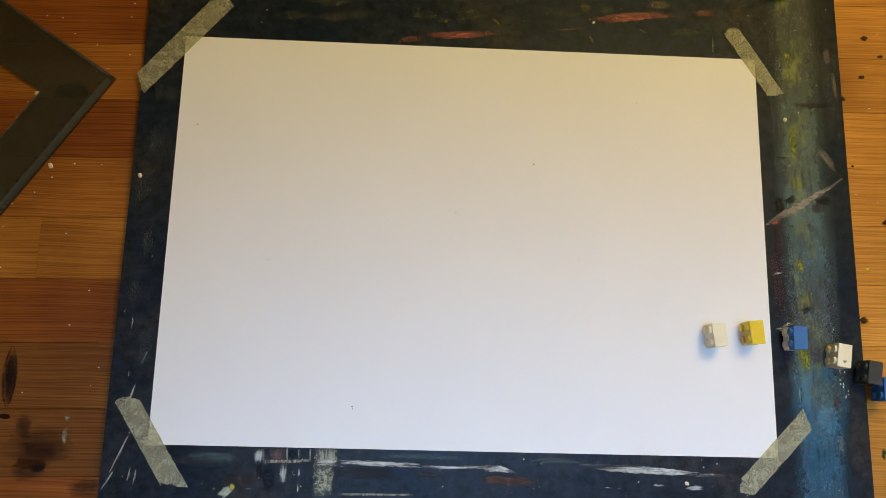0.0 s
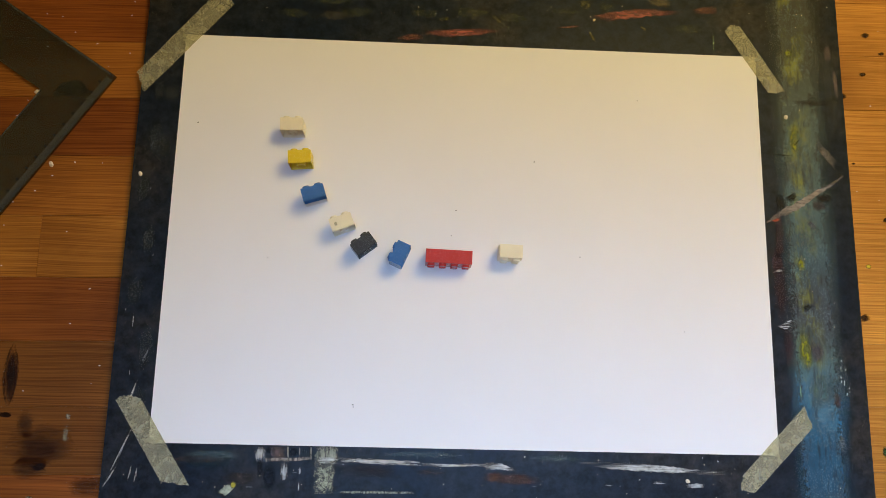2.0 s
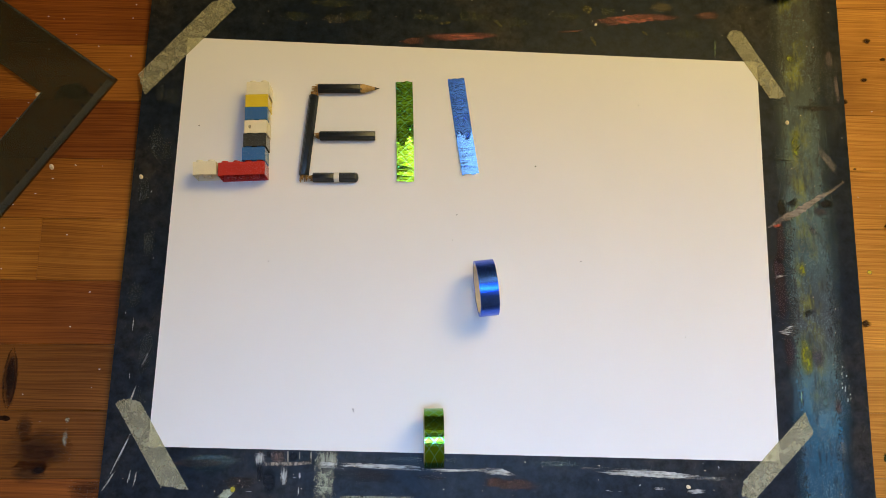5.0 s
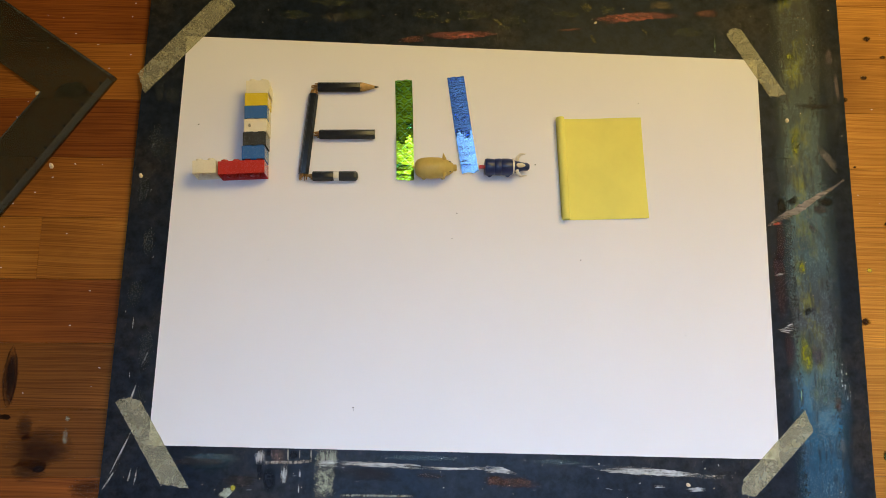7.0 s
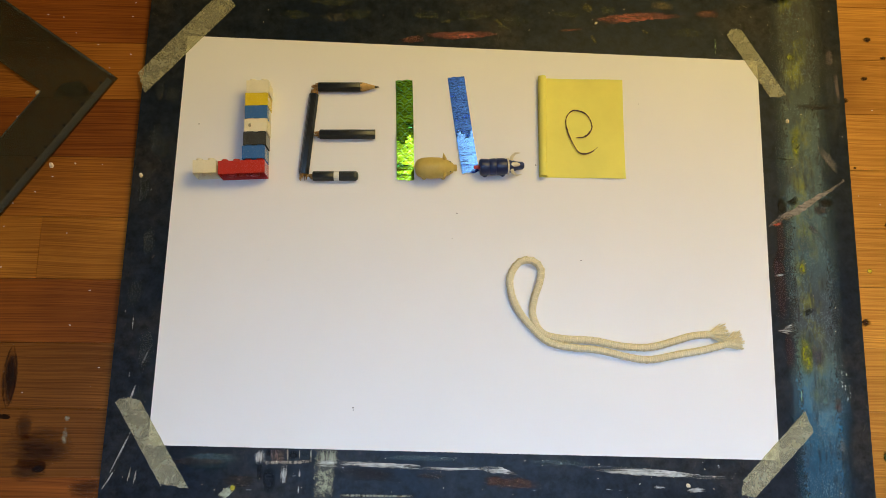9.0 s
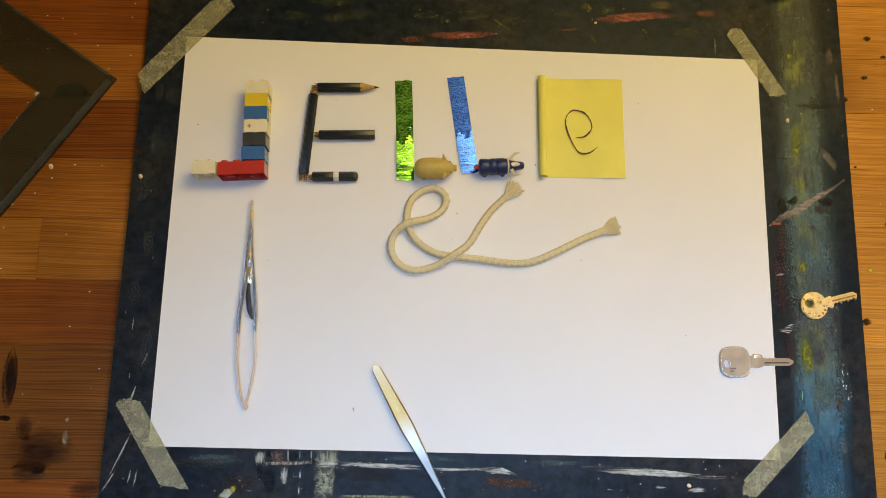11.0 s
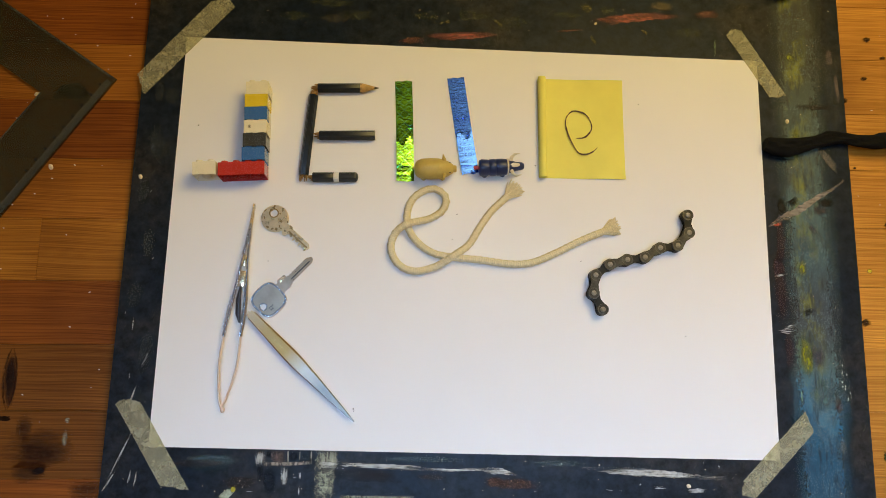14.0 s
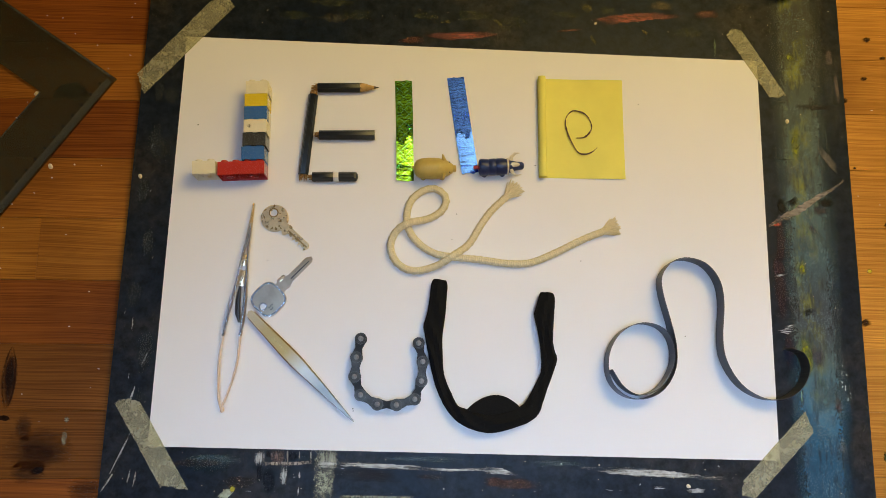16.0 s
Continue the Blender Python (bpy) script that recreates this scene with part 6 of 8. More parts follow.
def motions():
    walk(BRICKS[0], [
        (0, pose(0.1697, -0.0639, 0.0000, 0, 0, -173.6)),
        (0.2, pose(0.1450, -0.0680, 0.0000, 0, 0, -178.5)),
        (0.5, pose(0.1005, -0.0551, 0.0000, 0, 0, -208.8)),
        (0.7, pose(0.0791, -0.0309, 0.0000, 0, 0, -206.8)),
        (0.8, pose(0.0585, -0.0027, 0.0000, 0, 0, -198.6)),
        (1, pose(0.0328, 0.0124, 0.0000, 0, 0, -188.3)),
        (1.2, pose(-0.0248, 0.0048, 0.0000, 0, 0, -219.0)),
        (1.5, pose(-0.0570, 0.0215, 0.0000, 0, 0, -253.3)),
        (1.7, pose(-0.0871, 0.0336, 0.0000, 0, 0, -252.8)),
        (2, pose(-0.1289, 0.0737, 0.0000, 0, 0, -268.4)),
        (2.2, pose(-0.1402, 0.0872, 0.0000, 0, 0, -266.3)),
        (2.4, pose(-0.1489, 0.0982, 0.0000, 0, 0, -266.1)),
        (2.5, pose(-0.1494, 0.1004, 0.0000, 0, 0, -267.9)),
        (2.7, pose(-0.1539, 0.1023, 0.0000, 0, 0, -266.9)),
        (3, pose(-0.1550, 0.1018, 0.0000, 0, 0, -266.3)),
        (16, pose(-0.1550, 0.1018, 0.0000, 0, 0, -266.3)),
    ])
    walk(BRICKS[1], [
        (0, pose(0.1956, -0.0616, 0.0000, 0, 0, -175.5)),
        (0.2, pose(0.1646, -0.0640, 0.0000, 0, 0, -180.4)),
        (0.5, pose(0.1250, -0.0639, 0.0000, 0, 0, -194.4)),
        (0.7, pose(0.0933, -0.0476, 0.0000, 0, 0, -200.5)),
        (0.8, pose(0.0779, -0.0211, 0.0000, 0, 0, -203.8)),
        (1, pose(0.0601, 0.0065, 0.0000, 0, 0, -211.2)),
        (1.2, pose(0.0064, 0.0035, 0.0000, 0, 0, -224.3)),
        (1.5, pose(-0.0444, 0.0034, 0.0000, 0, 0, -241.7)),
        (1.7, pose(-0.0788, 0.0226, 0.0000, 0, 0, -252.9)),
        (2, pose(-0.1220, 0.0502, 0.0000, 0, 0, -264.8)),
        (2.2, pose(-0.1389, 0.0673, 0.0000, 0, 0, -265.4)),
        (2.4, pose(-0.1490, 0.0881, 0.0000, 0, 0, -266.0)),
        (2.5, pose(-0.1505, 0.0895, 0.0000, 0, 0, -267.9)),
        (2.7, pose(-0.1544, 0.0927, 0.0000, 0, 0, -266.9)),
        (3, pose(-0.1551, 0.0924, 0.0000, 0, 0, -266.3)),
        (16, pose(-0.1551, 0.0924, 0.0000, 0, 0, -266.3)),
    ])
    walk(BRICKS[2], [
        (0, pose(0.2255, -0.0647, 0.0000, 0, 0, 178.6)),
        (0.2, pose(0.2032, -0.0591, 0.0000, 0, 0, 179.6)),
        (0.5, pose(0.1488, -0.0659, 0.0000, 0, 0, 183.6)),
        (0.7, pose(0.1116, -0.0578, 0.0000, 0, 0, 166.6)),
        (0.8, pose(0.0951, -0.0452, 0.0000, 0, 0, 151.1)),
        (1, pose(0.0819, -0.0146, 0.0000, 0, 0, 137.4)),
        (1.2, pose(0.0287, 0.0027, 0.0000, 0, 0, 135.6)),
        (1.5, pose(-0.0234, -0.0164, 0.0000, 0, 0, 126.2)),
        (1.7, pose(-0.0635, -0.0012, 0.0000, 0, 0, 116.7)),
        (2, pose(-0.1111, 0.0247, 0.0000, 0, 0, 107.5)),
        (2.2, pose(-0.1375, 0.0455, 0.0000, 0, 0, 101.3)),
        (2.4, pose(-0.1501, 0.0697, 0.0000, 0, 0, 94.9)),
        (2.5, pose(-0.1507, 0.0767, 0.0000, 0, 0, 94.0)),
        (2.7, pose(-0.1541, 0.0831, 0.0000, 0, 0, 94.1)),
        (3, pose(-0.1548, 0.0830, 0.0000, 0, 0, 93.7)),
        (16, pose(-0.1548, 0.0830, 0.0000, 0, 0, 93.7)),
    ])
    walk(BRICKS[3], [
        (0, pose(0.2553, -0.0760, 0.0000, 0, 0, 171.6)),
        (0.2, pose(0.2425, -0.0703, 0.0000, 0, 0, 173.6)),
        (0.5, pose(0.1704, -0.0617, 0.0000, 0, 0, 188.4)),
        (0.7, pose(0.1306, -0.0603, 0.0000, 0, 0, 166.6)),
        (0.8, pose(0.1055, -0.0641, 0.0000, 0, 0, 135.5)),
        (1, pose(0.0921, -0.0375, 0.0000, 0, 0, 111.4)),
        (1.2, pose(0.0656, -0.0041, 0.0000, 0, 0, 130.1)),
        (1.5, pose(0.0126, -0.0145, 0.0000, 0, 0, 179.9)),
        (1.7, pose(-0.0397, -0.0193, 0.0000, 0, 0, 141.4)),
        (2, pose(-0.0907, 0.0045, 0.0000, 0, 0, 112.1)),
        (2.2, pose(-0.1359, 0.0193, 0.0000, 0, 0, 101.3)),
        (2.4, pose(-0.1493, 0.0471, 0.0000, 0, 0, 95.9)),
        (2.5, pose(-0.1525, 0.0602, 0.0000, 0, 0, 96.0)),
        (2.7, pose(-0.1542, 0.0728, 0.0000, 0, 0, 94.1)),
        (3, pose(-0.1544, 0.0733, 0.0000, 0, 0, 93.7)),
        (16, pose(-0.1544, 0.0733, 0.0000, 0, 0, 93.7)),
    ])
    walk(BRICKS[4], [
        (0, pose(0.2757, -0.0870, 0.0000, 0, 0, 171.6)),
        (0.2, pose(0.2633, -0.0805, 0.0000, 0, 0, 176.6)),
        (0.5, pose(0.1929, -0.0530, 0.0000, 0, 0, 199.0)),
        (0.7, pose(0.1556, -0.0565, 0.0000, 0, 0, 191.4)),
        (0.8, pose(0.1291, -0.0661, 0.0000, 0, 0, 166.6)),
        (1, pose(0.1058, -0.0541, 0.0000, 0, 0, 136.5)),
        (1.2, pose(0.0857, -0.0224, 0.0000, 0, 0, 140.5)),
        (1.5, pose(0.0406, -0.0108, 0.0000, 0, 0, 181.9)),
        (1.7, pose(-0.0116, -0.0200, 0.0000, 0, 0, 161.5)),
        (2, pose(-0.0752, -0.0100, 0.0000, 0, 0, 128.6)),
        (2.2, pose(-0.1269, -0.0010, 0.0000, 0, 0, 112.7)),
        (2.4, pose(-0.1495, 0.0228, 0.0000, 0, 0, 94.1)),
        (2.5, pose(-0.1531, 0.0380, 0.0000, 0, 0, 93.2)),
        (2.6, pose(-0.1541, 0.0501, 0.0000, 0, 0, 93.2)),
        (2.7, pose(-0.1533, 0.0609, 0.0000, 0, 0, 93.1)),
        (3, pose(-0.1544, 0.0636, 0.0000, 0, 0, 93.7)),
        (16, pose(-0.1544, 0.0636, 0.0000, 0, 0, 93.7)),
    ])
    walk(BRICKS[5], [
        (0, pose(0.2856, -0.0981, 0.0000, 0, 0, 176.6)),
        (0.2, pose(0.2748, -0.0878, 0.0000, 0, 0, 181.4)),
        (0.5, pose(0.2111, -0.0444, 0.0000, 0, 0, 201.8)),
        (0.7, pose(0.1703, -0.0499, 0.0000, 0, 0, 201.0)),
        (0.8, pose(0.1463, -0.0618, 0.0000, 0, 0, 196.1)),
        (1, pose(0.1273, -0.0610, 0.0000, 0, 0, 181.6)),
        (1.2, pose(0.0951, -0.0459, 0.0000, 0, 0, 151.1)),
        (1.5, pose(0.0689, -0.0146, 0.0000, 0, 0, 161.5)),
        (1.7, pose(0.0228, -0.0078, 0.0000, 0, 0, 166.6)),
        (2, pose(-0.0501, -0.0158, 0.0000, 0, 0, 156.4)),
        (2.2, pose(-0.0899, -0.0284, 0.0000, 0, 0, 141.6)),
        (2.3, pose(-0.1230, -0.0314, 0.0000, 0, 0, 122.6)),
        (2.4, pose(-0.1469, -0.0030, 0.0000, 0, 0, 98.9)),
        (2.5, pose(-0.1543, 0.0123, 0.0000, 0, 0, 93.2)),
        (2.6, pose(-0.1556, 0.0274, 0.0000, 0, 0, 93.2)),
        (2.7, pose(-0.1550, 0.0460, 0.0000, 0, 0, 93.2)),
        (3, pose(-0.1545, 0.0536, 0.0000, 0, 0, 93.8)),
        (16, pose(-0.1545, 0.0536, 0.0000, 0, 0, 93.8)),
    ])
    walk(BRICKS[6], [
        (0, pose(0.3136, -0.1012, 0.0000, 0, 0, -138.2)),
        (0.3, pose(0.2853, -0.0801, 0.0000, 0, 0, -133.1)),
        (0.5, pose(0.2411, -0.0455, 0.0000, 0, 0, -132.0)),
        (0.7, pose(0.1958, -0.0430, 0.0000, 0, 0, -93.1)),
        (0.8, pose(0.1710, -0.0422, 0.0000, 0, 0, -66.7)),
        (1, pose(0.1524, -0.0539, 0.0000, 0, 0, -72.7)),
        (1.2, pose(0.1207, -0.0732, 0.0000, 0, 0, -132.6)),
        (1.5, pose(0.0975, -0.0306, 0.0000, 0, 0, -143.7)),
        (1.7, pose(0.0525, -0.0068, 0.0000, 0, 0, -109.6)),
        (2, pose(-0.0164, -0.0172, 0.0000, 0, 0, -91.7)),
        (2.2, pose(-0.0628, -0.0492, 0.0000, 0, 0, -129.8)),
        (2.3, pose(-0.0928, -0.0637, 0.0000, 0, 0, -153.0)),
        (2.4, pose(-0.1565, -0.0424, 0.0000, 0, 0, -227.3)),
        (2.5, pose(-0.1634, -0.0203, 0.0000, 0, 0, -242.6)),
        (2.6, pose(-0.1643, 0.0012, 0.0000, 0, 0, -257.9)),
        (2.7, pose(-0.1637, 0.0235, 0.0000, 0, 0, -262.8)),
        (2.8, pose(-0.1625, 0.0379, 0.0000, 0, 0, -265.6)),
        (3, pose(-0.1619, 0.0426, 0.0000, 0, 0, -265.6)),
        (16, pose(-0.1619, 0.0426, 0.0000, 0, 0, -265.6)),
    ])
    walk(BRICKS[7], [
        (0, pose(0.3438, -0.1117, 0.0000, 0, 0, -169.4)),
        (0.3, pose(0.3171, -0.0982, 0.0000, 0, 0, -169.2)),
        (0.5, pose(0.2674, -0.0659, 0.0000, 0, 0, -165.1)),
        (0.7, pose(0.2260, -0.0467, 0.0000, 0, 0, -178.3)),
        (0.8, pose(0.2020, -0.0224, 0.0000, 0, 0, -193.5)),
        (1, pose(0.1771, -0.0365, 0.0000, 0, 0, -202.8)),
        (1.2, pose(0.1447, -0.1045, 0.0000, 0, 0, -208.7)),
        (1.5, pose(0.1171, -0.0605, 0.0000, 0, 0, -211.9)),
        (1.7, pose(0.0841, -0.0184, 0.0000, 0, 0, -168.2)),
        (2, pose(0.0262, -0.0122, 0.0000, 0, 0, -91.6)),
        (2.2, pose(-0.0300, -0.0849, 0.0000, 0, 0, -143.8)),
        (2.3, pose(-0.0686, -0.1021, 0.0000, 0, 0, -178.5)),
        (2.4, pose(-0.1723, -0.0868, 0.0000, 0, 0, -217.3)),
        (2.5, pose(-0.1960, -0.0356, 0.0000, 0, 0, -248.6)),
        (2.6, pose(-0.1978, -0.0031, 0.0000, 0, 0, -258.2)),
        (2.7, pose(-0.1931, 0.0124, 0.0000, 0, 0, -262.2)),
        (2.8, pose(-0.1882, 0.0361, 0.0000, 0, 0, -265.1)),
        (3, pose(-0.1872, 0.0419, 0.0000, 0, 0, -265.1)),
        (16, pose(-0.1872, 0.0419, 0.0000, 0, 0, -265.1)),
    ])
    walk(PENCIL[0], [
        (0, pose(0.0765, 0.3635, 0.0000, 0, 0, 103.3)),
        (2.75, pose(-0.0649, 0.3492, 0.0000, 0, 0, 131.7)),
        (2.9, pose(-0.0004, 0.2570, 0.0000, 0, 0, 124.6)),
        (3, pose(-0.0259, 0.2192, 0.0000, 0, 0, 137.3)),
        (3.1, pose(-0.0222, 0.2201, 0.0000, 0, 0, 127.1)),
        (3.2, pose(-0.0504, 0.1850, 0.0000, 0, 0, 122.8)),
        (3.3, pose(-0.0675, 0.1628, 0.0000, 0, 0, 119.1)),
        (3.4, pose(-0.0813, 0.1536, 0.0000, 0, 0, 117.0)),
        (3.5, pose(-0.0867, 0.1494, 0.0000, 0, 0, 111.4)),
        (3.6, pose(-0.0887, 0.1436, 0.0000, 0, 0, 83.0)),
        (3.7, pose(-0.0801, 0.1416, 0.0000, 0, 0, 38.0)),
        (3.8, pose(-0.0823, 0.1269, 0.0000, 0, 0, 12.0)),
        (3.9, pose(-0.0924, 0.1110, 0.0000, 0, 0, 3.7)),
        (4, pose(-0.0923, 0.1096, 0.0000, 0, 0, 2.4)),
        (16, pose(-0.0923, 0.1096, 0.0000, 0, 0, 2.4)),
    ])
    walk(PENCIL[1], [
        (0, pose(0.0884, 0.3129, 0.0000, 0, 0, 103.3)),
        (2.75, pose(-0.0303, 0.3104, 0.0000, 0, 0, 131.7)),
        (2.9, pose(0.0291, 0.2142, 0.0000, 0, 0, 124.6)),
        (3, pose(0.0124, 0.1840, 0.0000, 0, 0, 137.3)),
        (3.1, pose(0.0092, 0.1786, 0.0000, 0, 0, 127.1)),
        (3.2, pose(-0.0223, 0.1413, 0.0000, 0, 0, 122.8)),
        (3.3, pose(-0.0422, 0.1173, 0.0000, 0, 0, 119.1)),
        (3.4, pose(-0.0576, 0.1073, 0.0000, 0, 0, 117.0)),
        (3.5, pose(-0.0677, 0.1009, 0.0000, 0, 0, 111.4)),
        (3.6, pose(-0.0948, 0.0911, 0.0000, 0, 0, 85.7)),
        (3.7, pose(-0.1094, 0.0955, 0.0000, 0, 0, 77.0)),
        (3.8, pose(-0.1139, 0.0854, 0.0000, 0, 0, 79.9)),
        (3.9, pose(-0.1185, 0.0737, 0.0000, 0, 0, 86.5)),
        (4, pose(-0.1190, 0.0728, 0.0000, 0, 0, 86.5)),
        (16, pose(-0.1190, 0.0728, 0.0000, 0, 0, 86.5)),
    ])
    walk(PENCIL[2], [
        (0, pose(0.0999, 0.2645, 0.0000, 0, 0, 103.3)),
        (2.75, pose(0.0028, 0.2733, 0.0000, 0, 0, 131.7)),
        (2.9, pose(0.0573, 0.1732, 0.0000, 0, 0, 124.6)),
        (3, pose(0.0489, 0.1502, 0.0000, 0, 0, 137.3)),
        (3.1, pose(0.0392, 0.1389, 0.0000, 0, 0, 127.1)),
        (3.2, pose(0.0046, 0.0995, 0.0000, 0, 0, 122.8)),
        (3.3, pose(-0.0181, 0.0739, 0.0000, 0, 0, 119.1)),
        (3.4, pose(-0.0350, 0.0629, 0.0000, 0, 0, 117.0)),
        (3.5, pose(-0.0496, 0.0546, 0.0000, 0, 0, 111.4)),
        (3.6, pose(-0.0926, 0.0465, 0.0000, 0, 0, 108.3)),
        (3.7, pose(-0.0993, 0.0585, 0.0000, 0, 0, 214.9)),
        (3.8, pose(-0.0829, 0.0719, 0.0000, 0, 0, 199.4)),
        (3.9, pose(-0.0920, 0.0740, 0.0000, 0, 0, 182.5)),
        (4, pose(-0.0915, 0.0736, 0.0000, 0, 0, 182.4)),
        (16, pose(-0.0915, 0.0736, 0.0000, 0, 0, 182.4)),
    ])
    walk(PENCIL[3], [
        (0, pose(0.1081, 0.2297, 0.0000, 0, 0, 103.3)),
        (2.75, pose(0.0266, 0.2466, 0.0000, 0, 0, 131.7)),
        (2.9, pose(0.0776, 0.1438, 0.0000, 0, 0, 124.6)),
        (3, pose(0.0752, 0.1260, 0.0000, 0, 0, 137.3)),
        (3.1, pose(0.0607, 0.1104, 0.0000, 0, 0, 127.1)),
        (3.2, pose(0.0240, 0.0694, 0.0000, 0, 0, 122.8)),
        (3.3, pose(-0.0007, 0.0426, 0.0000, 0, 0, 119.1)),
        (3.4, pose(-0.0188, 0.0311, 0.0000, 0, 0, 117.0)),
        (3.5, pose(-0.0366, 0.0213, 0.0000, 0, 0, 111.4)),
        (3.6, pose(-0.0677, 0.0226, 0.0000, 0, 0, 157.0)),
        (3.7, pose(-0.0802, 0.0273, 0.0000, 0, 0, 175.8)),
        (3.8, pose(-0.0942, 0.0389, 0.0000, 0, 0, 180.0)),
        (3.9, pose(-0.0989, 0.0428, 0.0000, 0, 0, 181.6)),
        (4, pose(-0.0983, 0.0423, 0.0000, 0, 0, 182.3)),
        (16, pose(-0.0983, 0.0423, 0.0000, 0, 0, 182.3)),
    ])
    walk(SPARE[0], [
        (0, pose(0.4093, -0.0521, 0.0000, 0, 0, 82.4)),
        (3.35, pose(0.4083, -0.0516, 0.0000, 0, 0, 82.6)),
        (3.43, pose(0.3133, -0.0549, 0.0000, 0, 0, 91.2)),
        (3.5, pose(0.2472, -0.0570, 0.0000, 0, 0, 93.3)),
        (3.57, pose(0.3133, -0.0549, 0.0000, 0, 0, 91.2)),
        (3.65, pose(0.4083, -0.0516, 0.0000, 0, 0, 82.6)),
        (16, pose(0.4083, -0.0516, 0.0000, 0, 0, 82.6)),
    ])
    walk(SPARE[1], [
        (0, pose(0.4371, -0.1178, 0.0000, 0, 0, -172.4)),
        (3.35, pose(0.4362, -0.1172, 0.0000, 0, 0, -172.3)),
        (3.43, pose(0.3393, -0.1196, 0.0000, 0, 0, -172.2)),
        (3.5, pose(0.2763, -0.1212, 0.0000, 0, 0, -172.1)),
        (3.57, pose(0.3393, -0.1196, 0.0000, 0, 0, -172.2)),
        (3.65, pose(0.4362, -0.1172, 0.0000, 0, 0, -172.3)),
        (16, pose(0.4362, -0.1172, 0.0000, 0, 0, -172.3)),
    ])
    green_way = [
        (0.000, pose(-0.0245, 0.2652, 0.0190, 0.0, 0, 2.0)),
        (1.800, pose(-0.0267, 0.2413, 0.0190, 72.3, 0, 2.0)),
        (3.600, pose(-0.0290, 0.2175, 0.0190, 144.6, 0, 2.0)),
        (3.667, pose(-0.0306, 0.1992, 0.0190, 199.9, 0, 2.0)),
        (3.733, pose(-0.0322, 0.1809, 0.0190, 255.2, 0, 2.0)),
        (3.800, pose(-0.0337, 0.1627, 0.0190, 310.5, 0, 2.0)),
        (3.850, pose(-0.0423, 0.1517, 0.0190, 352.4, 0, 2.0)),
        (3.900, pose(-0.0509, 0.1407, 0.0190, 394.4, 0, 2.0)),
        (4.000, pose(-0.0540, 0.1173, 0.0190, 465.8, 0, 2.0)),
        (4.100, pose(-0.0537, 0.0977, 0.0190, 524.7, 0, 2.0)),
        (4.200, pose(-0.0529, 0.0819, 0.0190, 572.5, 0, 2.0)),
        (4.300, pose(-0.0512, 0.0626, 0.0190, 630.9, 0, 2.0)),
        (4.400, pose(-0.0496, 0.0433, 0.0190, 689.3, 0, 2.0)),
        (4.500, pose(-0.0471, 0.0198, 0.0190, 760.7, 0, 2.0)),
        (4.600, pose(-0.0446, -0.0037, 0.0190, 832.0, 0, 2.0)),
        (4.675, pose(-0.0408, -0.0282, 0.0190, 906.7, 0, 2.0)),
        (4.750, pose(-0.0371, -0.0527, 0.0190, 981.5, 0, 2.0)),
        (4.825, pose(-0.0333, -0.0772, 0.0190, 1056.2, 0, 2.0)),
        (4.900, pose(-0.0296, -0.1017, 0.0190, 1130.9, 0, 2.0)),
        (4.975, pose(-0.0258, -0.1262, 0.0190, 1205.7, 0, 2.0)),
        (5.050, pose(-0.0220, -0.1507, 0.0190, 1280.4, 0, 2.0)),
        (5.125, pose(-0.0183, -0.1752, 0.0190, 1355.1, 0, 2.0)),
        (5.200, pose(-0.0145, -0.1997, 0.0190, 1429.9, 0, 2.0)),
        (5.300, pose(-0.0124, -0.2147, 0.0190, 1475.6, 0, 2.0)),
        (5.400, pose(-0.0103, -0.2297, 0.0190, 1521.3, 0, 2.0)),
        (16.000, pose(-0.0103, -0.2297, 0.0190, 1521.3, 0, 2.0)),
    ]
